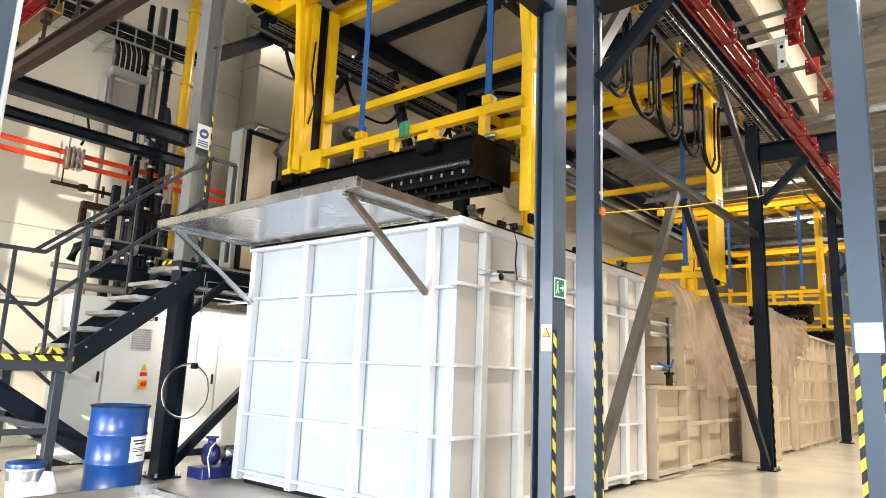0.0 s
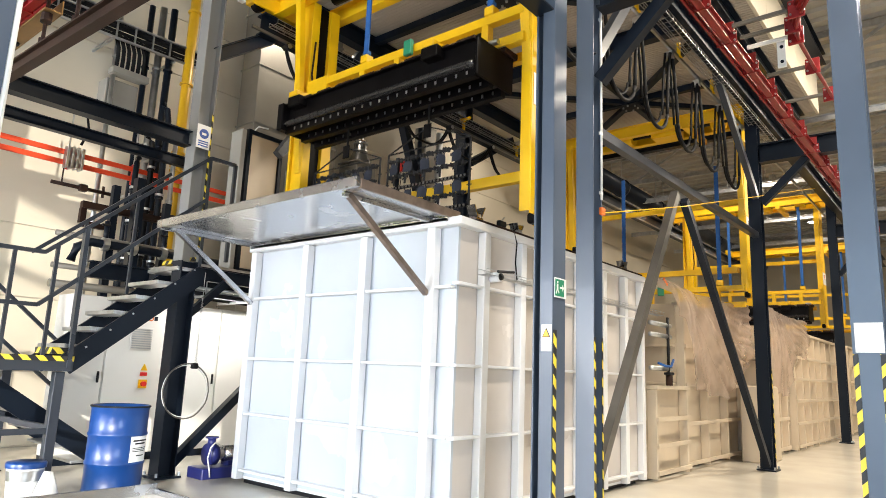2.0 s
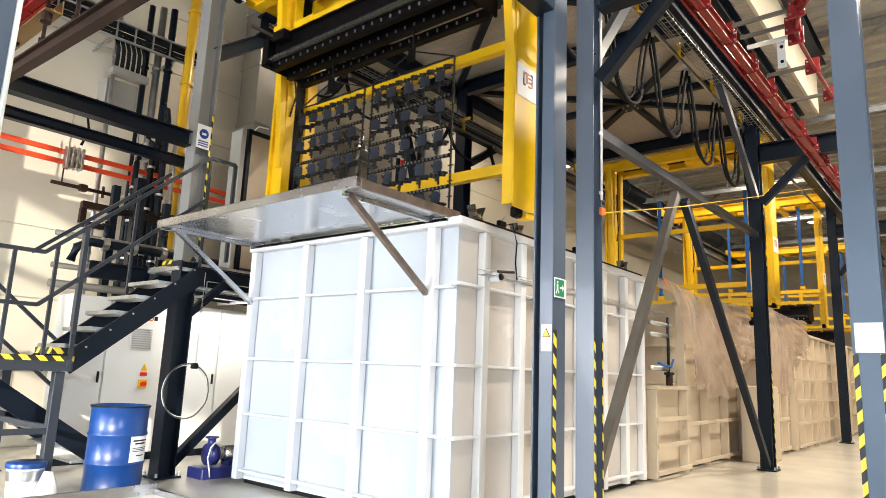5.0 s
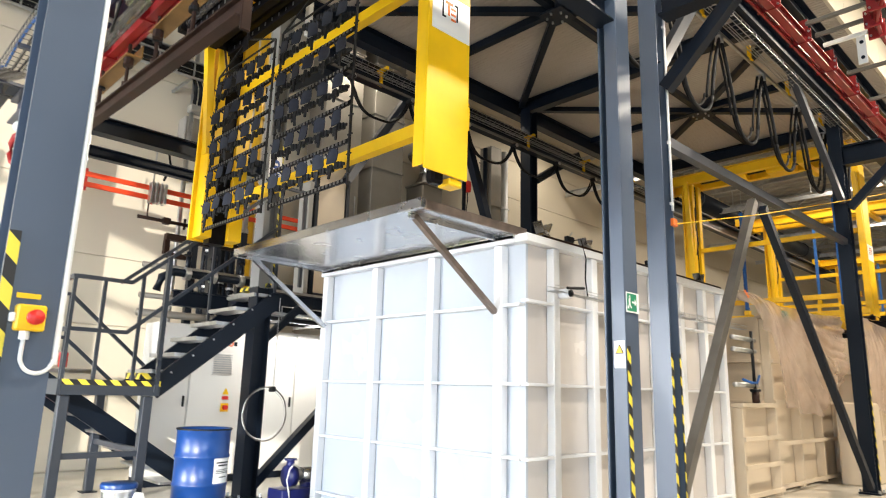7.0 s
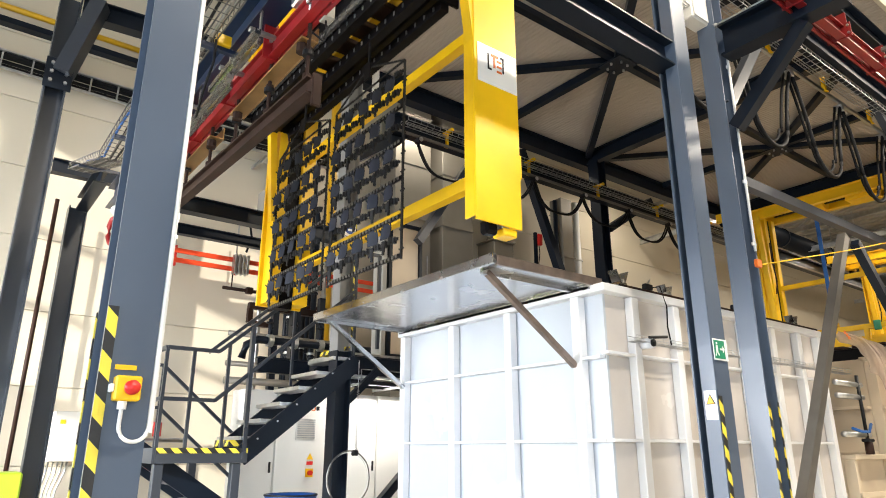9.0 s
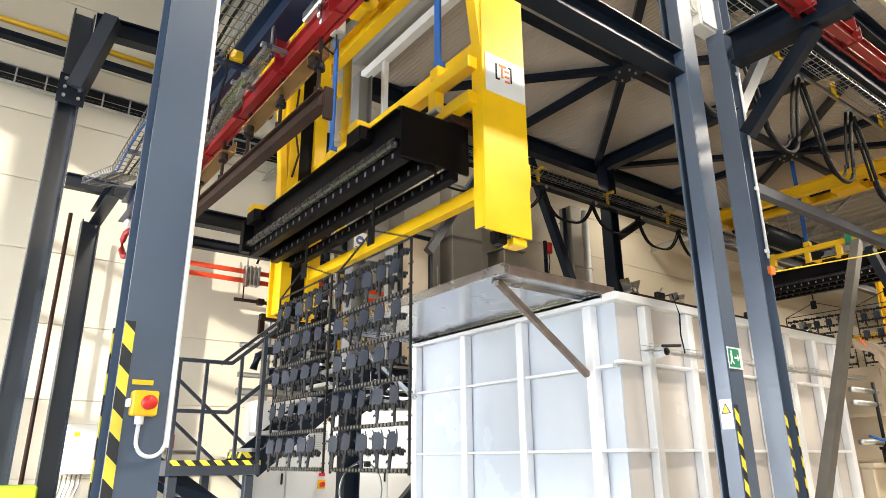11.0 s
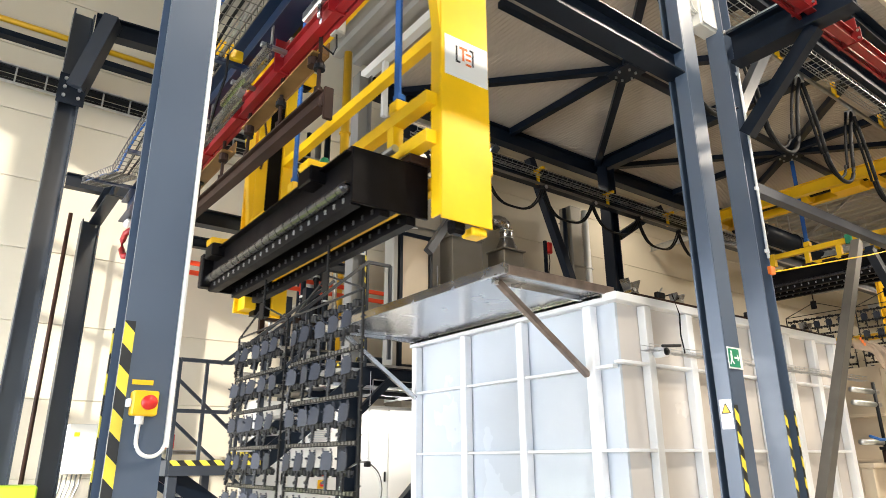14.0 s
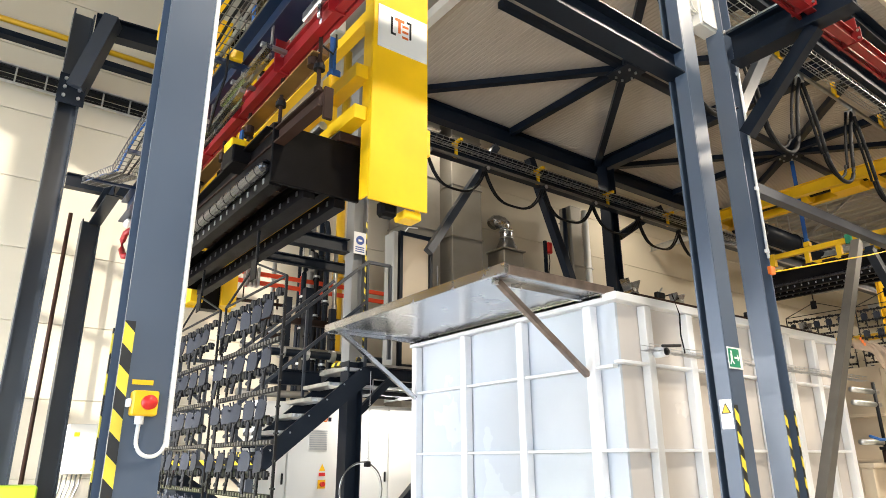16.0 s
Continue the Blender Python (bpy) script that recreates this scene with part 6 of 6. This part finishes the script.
def estop():
    x, y, z = 0.588, NEAR - 0.0975, 1.575
    t = thing("emergency_stop", (x, y, z), "yellow emergency stop box with a red mushroom button", "emergency stop")
    b2 = B(); box(b2, x - 0.045, x + 0.045, y - 0.055, y, z - 0.045, z + 0.045, 0.006); part("housing", b2, YELLOW, t)
    b2 = B(); rod(b2, (x + 0.005, y - 0.075, z), (x + 0.005, y - 0.055, z), 0.018, 16); part("neck", b2, YELLOW, t)
    b2 = B(); rod(b2, (x + 0.005, y - 0.10, z), (x + 0.005, y - 0.075, z), 0.026, 18); part("button", b2, REDPL, t, "red mushroom button", True)
    b2 = B(); box(b2, x - 0.06, x - 0.046, y - 0.045, y - 0.005, z - 0.015, z + 0.015, 0.003); part("side_cover", b2, WHITE, t)
    b2 = B(); rod(b2, (x - 0.01, y - 0.03, z - 0.075), (x - 0.01, y - 0.03, z - 0.046), 0.016, 10); part("gland", b2, WHITE, t)
    loop = [(x - 0.01, y - 0.03, z - 0.075), (x - 0.011, y - 0.03, z - 0.11)] + [(x + 0.045 - 0.056 * math.cos(radians(k)), y - 0.03 + 0.0002 * k, z - 0.13 - 0.058 * math.sin(radians(k))) for k in range(0, 151, 12)] + [(x + 0.103, y + 0.01, z - 0.13)]
    b2 = B(); tube(b2, loop, 0.0075, 8); part("cable", b2, WHITE, t, "", True)
    b2 = B(); box(b2, x - 0.045, x + 0.03, y - 0.002, y, z + 0.07, z + 0.088); part("yellow_label", b2, YELLOW, t)
    return t


estop()
b2 = B(); rod(b2, (0.692, NEAR - 0.085, 1.42), (0.692, NEAR - 0.085, 6.8), 0.012, 8)
solid("column_conduit", b2, WHITE, "white conduit up the edge of the column", "conduit")


# ---- carriers: a travelling gantry with two masts ----
def carrier(x, dz, label):
    """Built about x = 0 at the left edge of its masts; y and z are true."""
    t = thing("travelling_carrier", (x, 0, dz), label, "gantry carrier", "carriers")
    def P(name, b3, mat, parent=t, lab="", sm=False):
        return part(name, b3, mat, parent, lab, sm, True)
    # mast on the aisle side: broad folded plate
    b3 = B(); box(b3, 0.10, 0.55, 3.30, 3.316, 2.93, 6.4, 0.003); m1 = P("mast", b3, YELLOW)
    b3 = B(); box(b3, 0.10, 0.116, 3.317, 3.43, 2.96, 6.4, 0.003); P("mast_side", b3, YELLOW, m1)
    b3 = B(); box(b3, 0.534, 0.55, 3.317, 3.43, 2.96, 6.4, 0.003); P("mast_side", b3, YELLOW, m1)
    b3 = B(); bar(b3, (0.13, 3.36, 4.42), (-0.06, 3.36, 5.9), 0.06, 0.10, (0, 1, 0)); P("taper_rib", b3, YELLOW, m1)
    b3 = B(); box(b3, 0.38, 0.52, 3.32, 3.45, 2.87, 2.93, 0.01); P("foot_block", b3, YELLOW, m1)
    b3 = B(); box(b3, 0.551, 0.59, 3.32, 3.40, 3.36, 3.56, 0.006); P("stop_lug", b3, YELLOW, m1)
    b3 = B(); box(b3, 0.22, 0.34, 3.33, 3.42, 2.86, 2.97, 0.02); P("guide_roller", b3, BLACKM, m1)
    b3 = B(); box(b3, 0.13, 0.54, 3.293, 3.2985, 4.06, 4.40, 0.002); s1 = P("sign_plate", b3, WHITE, m1, "white maker's plate")
    for (a, b, c, d), mm in (((0.19, 0.205, 4.20, 4.33), BLACK), ((0.19, 0.23, 4.19, 4.205), BLACK), ((0.225, 0.30, 4.315, 4.335), ORANGE), ((0.25, 0.27, 4.22, 4.315), ORANGE), ((0.285, 0.335, 4.28, 4.297), ORANGE), ((0.285, 0.335, 4.235, 4.252), ORANGE), ((0.285, 0.335, 4.19, 4.207), ORANGE), ((0.345, 0.36, 4.2, 4.33), BLACK), ((0.32, 0.36, 4.325, 4.34), BLACK)):
        b3 = B(); box(b3, a + 0.04, b + 0.04, 3.289, 3.2925, c, d); P("logo_shape", b3, mm, s1)
    # mast on the far side: channel with a dark roller guide
    b3 = B(); box(b3, 0.04, 0.17, 6.84, 7.05, 2.95, 6.4, 0.004); m2 = P("mast", b3, YELLOW)
    b3 = B(); box(b3, 0.36, 0.52, 6.84, 7.05, 2.95, 6.4, 0.004); P("mast_side", b3, YELLOW, m2)
    b3 = B(); box(b3, 0.172, 0.358, 6.90, 7.04, 2.9, 6.4); P("roller_guide", b3, BLACKM, m2, "black guide channel")
    b3 = B(); box(b3, 0.0, 0.54, 7.052, 7.09, 2.93, 6.4); P("mast_back", b3, YELLOW, m2)
    b3 = B(); bar(b3, (0.05, 6.90, 3.9), (-0.16, 6.90, 6.4), 0.08, 0.10, (0, 1, 0)); P("taper_rib", b3, YELLOW, m2)
    b3 = B(); tube(b3, [(0.1, 6.82, 5.8), (0.06, 6.80, 5.3), (0.14, 6.8, 4.9), (0.08, 6.82, 4.6)], 0.014, 6); P("chain", b3, BROWN, m2)
    # ties between the masts
    b3 = B(); bar(b3, (0.40, 3.32, 4.76), (0.40, 6.86, 4.76), 0.09, 0.10); P("upper_tie", b3, YELLOW)
    b3 = B(); bar(b3, (0.42, 3.55, 3.42), (0.42, 6.86, 3.42), 0.09, 0.11); P("lower_tie", b3, YELLOW)
    # head: girders, drum, drive
    for x_ in (-0.05, 0.62):
        b3 = B(); ibeam(b3, (x_, 3.0, 6.48), (x_, 7.6, 6.48), 0.24, 0.14); P("head_girder", b3, YELLOW)
    b3 = B(); rod(b3, (0.28, 3.5, 6.5), (0.28, 6.7, 6.5), 0.09, 16); d1 = P("hoist_shaft", b3, BLACKM, t, "", True)
    for y in (3.78, 5.7):
        b3 = B(); rod(b3, (0.28, y - 0.12, 6.5), (0.28, y + 0.12, 6.5), 0.2, 20); P("strap_drum", b3, YELLOW, d1)
    b3 = B(); box(b3, 0.05, 0.5, 4.55, 5.1, 6.28, 6.58, 0.02); P("gear_motor", b3, YELLOW)
    b3 = B(); box(b3, -0.3, 0.9, 4.2, 4.32, 6.24, 6.34); P("cross_plate", b3, YELLOW)
    for y in (2.98, 7.62):
        b3 = B(); box(b3, -0.5, 1.05, y - 0.09, y + 0.09, 6.38, 6.6, 0.01); e = P("end_truck", b3, YELLOW)
        for x_ in (-0.35, 0.9):
            b3 = B(); rod(b3, (x_, y - 0.05, 6.42), (x_, y + 0.05, 6.42), 0.1, 16); P("wheel", b3, BLACKM, e)
    # lifting beam, its height is keyed
    lift = new("lifting_beam")
    lift.parent = t
    lift.empty_display_size = 0.1
    def Q(name, b3, mat, lab="", sm=False):
        return part(name, b3, mat, lift, lab, sm, True)
    b3 = B(); bar(b3, (0.06, 3.36, 3.86), (0.06, 6.40, 3.86), 0.10, 0.10); Q("top_bar", b3, YELLOW)
    b3 = B(); bar(b3, (0.06, 3.36, 3.55), (0.06, 5.80, 3.55), 0.10, 0.10); Q("lower_bar", b3, YELLOW)
    for y in (3.85, 4.55, 5.15, 5.75):
        b3 = B(); bar(b3, (0.06, y, 3.60), (0.06, y, 3.81), 0.09, 0.09); Q("post", b3, YELLOW)
    for y in (3.80, 5.72):
        b3 = B(); box(b3, 0.0, 0.12, y - 0.06, y + 0.06, 3.915, 4.02, 0.01); Q("strap_bracket", b3, YELLOW)
        b3 = B(); box(b3, 0.02, 0.10, y - 0.04, y + 0.04, 4.03, 4.09, 0.01); Q("buckle", b3, STRAP, "blue strap buckle")
        b3 = B(); box(b3, 0.035, 0.055, y - 0.038, y + 0.038, 4.0, 6.3); Q("lifting_strap", b3, STRAP, "blue webbing lifting strap")
    b3 = B(); box(b3, -0.06, 0.0, 4.86, 4.98, 3.76, 3.95, 0.01); Q("sensor_box", b3, TAG_GREEN, "green sensor box")
    for y in (4.15, 6.35):
        b3 = B(); bar(b3, (0.06, y, 3.55), (-0.46, y, 3.46), 0.06, 0.08); Q("hook_arm", b3, YELLOW)
        b3 = B(); box(b3, -0.54, -0.44, y - 0.06, y + 0.10, 3.43, 3.50, 0.008); Q("hook_head", b3, YELLOW)
    b3 = B(); bar(b3, (0.06, 6.40, 3.80), (0.06, 6.80, 3.80), 0.12, 0.26); Q("guide_shoe", b3, YELLOW)
    return t, lift


carrier_1, lift_1 = carrier(5.18, 0.0, "yellow travelling carrier with two masts and blue lifting straps")
carrier_2, lift_2 = carrier(11.0, 0.12, "yellow travelling carrier further along the line")
carrier_3, lift_3 = carrier(20.4, 0.12, "yellow travelling carrier at the far end of the line")
carrier_4, lift_4 = carrier(27.5, 0.0, "yellow travelling carrier at the far end of the line")


def flight_bar(x, dz):
    t = thing("flight_bar", (x, 5.4, dz), "black oily steel flight bar with rows of slotted rods", "flight bar", "flight bars")
    t.location = (x, 0, dz)
    def P(name, b3, mat, parent=t, lab="", sm=False):
        return part(name, b3, mat, parent, lab, sm, True)
    x0, x1, y0, y1 = -0.43, 0.20, 3.60, 6.62
    b3 = B(); box(b3, x0, x1, y0, y0 + 0.03, 3.02, 3.43, 0.006); P("end_plate", b3, BLACKM)
    b3 = B(); box(b3, x0, x1, y1 - 0.03, y1, 3.02, 3.43, 0.006); P("end_plate", b3, BLACKM)
    for x_ in (x0 + 0.03, x1 - 0.09):
        b3 = B(); channel(b3, (x_, y0 + 0.031, 3.27), (x_, y1 - 0.031, 3.27), 0.26, 0.07, 0.012); P("side_channel", b3, BLACKM)
    for x_, z in ((x0 + 0.05, 3.06), (x0 + 0.28, 3.03), (x0 + 0.50, 3.01)):
        b3 = B(); bar(b3, (x_, y0 + 0.031, z), (x_, y1 - 0.031, z), 0.08, 0.10); r_ = P("slotted_rail", b3, BLACKM)
        for k in range(21):
            y = y0 + 0.12 + k * 0.135
            b3 = B(); box(b3, x_ - 0.046, x_ - 0.0405, y, y + 0.022, z - 0.015, z + 0.02); P("slot_clip", b3, GALV, r_)
    b3 = B(); rod(b3, (x0 - 0.02, y0 + 0.031, 3.13), (x0 - 0.02, y1 - 0.031, 3.13), 0.04, 12); P("winding_rod", b3, OILED, t, "wire-wound rod", True)
    for k in range(40):
        y = y0 + 0.06 + k * 0.073
        b3 = B(); rod(b3, (x0 - 0.02, y, 3.13), (x0 - 0.02, y + 0.068, 3.13), 0.041 + 0.003 * (k % 2), 12); P("winding", b3, OILED)
    for y in (4.15, 6.35):
        b3 = B(); box(b3, -0.54, -0.40, y - 0.11, y + 0.11, 3.30, 3.43, 0.01); P("lift_lug", b3, BLACKM)
    for y in (3.78, 4.12, 4.5, 4.86, 5.2, 5.58, 5.95, 6.3):
        b3 = B(); box(b3, -0.42, 0.10, y - 0.13, y + 0.11, 3.40, 3.46, 0.01); P("cover_block", b3, BROWN)
    b3 = B(); box(b3, -0.52, -0.40, y1 - 0.05, y1 + 0.06, 3.05, 3.40, 0.01); P("end_bracket", b3, BLACKM)
    b3 = B(); box(b3, 0.02, 0.26, y0 - 0.02, y0 + 0.16, 3.43, 3.50, 0.008); P("top_shoe", b3, BROWN)
    for x_ in (-0.1, 0.05):
        b3 = B(); rod(b3, (x_, y0 - 0.012, 3.5), (x_, y0 + 0.14, 3.5), 0.03, 12); P("pin", b3, GALV)
    return t


bar_1 = flight_bar(5.18, 0)
bar_2 = flight_bar(11.0, 0.12)
bar_3 = flight_bar(20.4, 0.12)
bar_4 = flight_bar(24.0, -0.33)


def rack(x):
    """Frame hung from the bar with rows of workpieces; built about x = -0.17."""
    t = thing("plating_rack", (x, 0, 0), "black wire rack hung with rows of dark workpieces", "rack", "racks")
    def P(name, b3, mat, parent=t, lab="", sm=False):
        return part(name, b3, mat, parent, lab, sm, True)
    rx, y0, y1, zt, zb = -0.17, 3.85, 5.00, 2.51, 0.82
    for y in (y0, y1):
        b3 = B(); bar(b3, (rx, y, zb), (rx, y, zt), 0.016, 0.016); u_ = P("upright", b3, BLACK)
        for k in range(10):
            b3 = B(); bar(b3, (rx, y - 0.03, zb + 0.08 + 0.157 * k), (rx, y + 0.03, zb + 0.08 + 0.157 * k), 0.01, 0.01); P("peg", b3, BLACK, u_)
    b3 = B(); bar(b3, (rx, y0, zt), (rx, y1, zt), 0.013, 0.013); P("top_wire", b3, BLACK)
    PITCH = 0.314
    b3 = B(); bar(b3, (0, y0, 0), (0, y1, 0), 0.016, 0.034); rail_mesh = finish("cross_bar", b3, BLACKM)
    b3 = B()
    for i in range(22):
        box(b3, -0.016, -0.009, y0 + 0.04 + 0.05 * i, y0 + 0.062 + 0.05 * i, -0.01, 0.012)
    stud_mesh = finish("stud_strip", b3, RAW_STEEL)
    # dark toothed clamp strip under each row of plates
    b3 = B(); bar(b3, (0, y0 + 0.02, 0), (0, y1 - 0.02, 0), 0.014, 0.022)
    for i in range(5):
        yy = y0 + 0.13 + 0.222 * i
        for dy_, w_, h0, h1 in ((-0.07, 0.03, -0.03, 0.02), (-0.02, 0.05, -0.022, 0.03), (0.045, 0.03, -0.035, 0.015), (0.09, 0.02, -0.02, 0.024)):
            box(b3, -0.016, 0.012, yy + dy_ - w_ / 2, yy + dy_ + w_ / 2, h0, h1, 0.003)
    strip_mesh = finish("clamp_strip", b3, BLACK)
    for k in range(6):
        z = zt - 0.09 - PITCH * k
        o = new("cross_bar", rail_mesh if k else strip_mesh); o.parent = t; o.location = (rx, 0, z)
        if k:
            o2 = tagged(new("stud_strip", stud_mesh), kind="stuff"); o2.parent = o
        if k < 5:
            o = new("clamp_strip", strip_mesh); o.parent = t; o.location = (rx - 0.02, 0, z - 0.185)
    yc = (y0 + y1) / 2
    b3 = B(); bar(b3, (rx, yc, 2.74), (rx, yc, 3.06), 0.018, 0.018); P("hook_stem", b3, BLACK)
    for y in (y0, y1):
        b3 = B(); bar(b3, (rx, yc, 2.73), (rx, y, zt), 0.013, 0.013); P("hanger_wire", b3, BLACK)
    b3 = B(); box(b3, rx - 0.022, rx - 0.012, yc - 0.055, yc + 0.055, 2.60, 2.76, 0.004); P("tag_plate", b3, BLACKM)
    # one workpiece: a plate with a cut corner and pins, and a perforated tail
    b3 = B()
    prism(b3, [(-0.052, -0.175), (0.040, -0.175), (0.052, -0.15), (0.052, -0.085), (0.040, -0.065), (0.018, -0.06), (0.018, -0.05), (-0.030, -0.05), (-0.030, -0.065), (-0.052, -0.07)], (0.004, 0, 0), (-0.004, 0, 0), (0, 0, 1))
    for yy in (-0.045, 0.03):
        rod(b3, (0, yy, -0.07), (0, yy + 0.015, -0.035), 0.006, 6)
    rod(b3, (-0.02, 0.055, -0.095), (0.02, 0.075, -0.095), 0.008, 6)
    plate = finish("workpiece", b3, GREYPART)
    b3 = B()
    prism(b3, [(-0.014, 0.0), (-0.014, -0.05), (-0.036, -0.062), (-0.034, -0.078), (-0.012, -0.07), (-0.010, -0.118), (0.010, -0.118), (0.014, 0.0)], (0.006, 0, -0.19), (-0.006, 0, -0.19), (0, 0, 1))
    for k in range(4):
        rod(b3, (-0.009, 0, -0.205 - 0.026 * k), (0.009, 0, -0.205 - 0.026 * k), 0.008, 6)
    tail = finish("tail", b3, BLACK)
    rr = random.Random(11)
    for k in range(5):
        z = zt - 0.09 - PITCH * k
        for i in range(5):
            y = y0 + 0.13 + 0.222 * i
            w = new("workpiece", plate); w.parent = t
            w.location = (rx - 0.045, y, z + rr.uniform(-0.006, 0.006)); w.rotation_euler = (rr.uniform(-0.10, 0.04), rr.uniform(0.0, 0.16), rr.uniform(0.0, 0.4))
            o = new("tail", tail); o.parent = w; o.rotation_euler = (rr.uniform(-0.06, 0.06), 0, 0)
    return t


rack_1 = rack(5.18)
rack_2 = copy_thing(rack_1, Matrix.Translation((5.18, 1.28, 0)))

rack_3 = copy_thing(rack_1, Matrix.Translation((11.0, 0, 0.1)))
rack_4 = copy_thing(rack_1, Matrix.Translation((11.0, 1.28, 0.1)))


# ---- motion ----
# left edge of the masts along the line, and height of the lifting beam
TRAVEL = [(0.0, 5.18), (4.3, 5.18), (4.8, 5.02), (5.3, 4.60), (5.5, 4.40), (6.0, 3.85), (6.5, 3.28), (7.0, 2.92), (7.5, 2.81), (8.0, 2.78), (9.0, 2.765), (11.0, 2.75), (12.9, 2.75), (13.2, 2.73), (13.5, 2.66), (14.0, 2.36), (14.5, 2.08), (15.0, 1.88), (15.5, 1.80), (16.0, 1.79)]
HOIST = [(0.0, 0.22), (0.5, 0.43), (1.0, 0.67), (1.5, 0.94), (2.0, 1.23), (2.4, 1.46), (2.7, 1.62), (3.0, 1.76), (3.2, 1.82), (4.0, 1.94), (5.5, 1.99), (6.0, 2.04), (8.0, 2.03), (8.5, 2.02), (9.0, 1.89), (9.2, 1.8), (10.0, 1.2), (11.0, 0.45), (11.3, 0.28), (11.7, 0.12), (12.2, 0.01), (12.5, 0.0), (16.0, 0.0)]


def at(rows, t):
    for (a, va), (b, vb) in zip(rows, rows[1:]):
        if a <= t <= b:
            return va + (vb - va) * (t - a) / (b - a)
    return rows[-1][1]


TRAVEL_2 = [(0.0, 11.0), (1.0, 11.95), (2.0, 12.85), (3.2, 13.9), (5.3, 15.0), (6.3, 15.1), (7.0, 15.1), (9.0, 14.6), (11.0, 13.4), (16.0, 13.4)]
HOIST_2 = [(0.0, -0.84), (3.2, -0.84), (7.0, -0.84), (9.0, -0.25), (11.0, 1.4), (16.0, 1.4)]
LOOP_A = (5.75, 6.76, 7.58, 8.5, 9.35, 10.3)
LOOP_B = (5.74, 7.19, 8.64, 10.09, 11.54, 12.99)
LOOP_W = (0.98, 0.90, 0.84, 0.86, 0.88, 0.92)
TROLLEY_A = [5.26, 6.28, 7.17, 8.05, 8.93, 9.83, 10.76]
TROLLEYS = []
for k in range(7):
    o = new("trolley", _trol); o.parent = near_fest; TROLLEYS.append(o)


def motions():
    times = [0.0, 0.5, 1.0, 1.5, 2.0, 2.4, 2.7, 3.0, 3.2, 4.0, 4.3, 4.8, 5.3, 5.5, 6.0, 6.5, 7.0, 7.5, 8.0, 8.5, 9.0, 9.2, 10.0, 11.0, 11.3, 11.7, 12.2, 12.5, 12.9, 13.2, 13.5, 14.0, 14.5, 15.0, 15.5, 16.0]
    walk(carrier_1, [(t, pose(at(TRAVEL, t), 0, 0)) for t in times])
    walk(lift_1, [(t, pose(0, 0, at(HOIST, t))) for t in times])
    walk(bar_1, [(t, pose(at(TRAVEL, t), 0, at(HOIST, t))) for t in times])
    walk(rack_1, [(t, pose(at(TRAVEL, t), 0, at(HOIST, t))) for t in times])
    walk(rack_2, [(t, pose(at(TRAVEL, t), 1.28, at(HOIST, t))) for t in times])
    far = [0.0, 1.0, 2.0, 3.2, 4.3, 5.3, 6.3, 7.0, 8.0, 9.0, 10.0, 11.0, 16.0]
    walk(carrier_2, [(t, pose(at(TRAVEL_2, t), 0, 0.12)) for t in far])
    walk(lift_2, [(t, pose(0, 0, at(HOIST_2, t))) for t in far])
    for ob, y in ((bar_2, 0), (rack_3, 0), (rack_4, 1.28)):
        walk(ob, [(t, pose(at(TRAVEL_2, max(t, 7.0)), y, 0.12 + at(HOIST_2, max(t, 7.0)))) for t in far])
    # festoon: the loops draw apart as the carrier goes, their legs swing out
    spread = [(0.0, 0.0), (1.0, 0.2), (2.0, 0.42), (3.2, 0.68), (5.3, 0.95), (7.0, 1.0), (16.0, 1.0)]
    for ob, legs, a, b, w in zip(LOOPS, LEGS, LOOP_A, LOOP_B, LOOP_W):
        rows, rows_l, rows_r = [], [], []
        for t, u in spread:
            half = (w + (1.44 - w) * u) / 2
            s = (half - BOW) / LEG
            tilt = math.degrees(math.asin(s))
            drop = LEG * math.cos(math.asin(s))
            rows.append((t, pose(a + (b - a) * u - 6.0, 0, 0.12 - drop)))
            rows_l.append((t, pose(-BOW * 0.97, 0, -BOW * 0.242, 0, -tilt, 0)))
            rows_r.append((t, pose(BOW * 0.97, 0, -BOW * 0.242, 0, tilt, 0)))
        walk(ob, rows)
        walk(legs[0], rows_l)
        walk(legs[1], rows_r)
    for k, ob in enumerate(TROLLEYS):
        walk(ob, [(t, pose(TROLLEY_A[k] + (5.02 + 1.45 * k - TROLLEY_A[k]) * u - 6.0, 0, 0.0)) for t, u in spread])



motions()
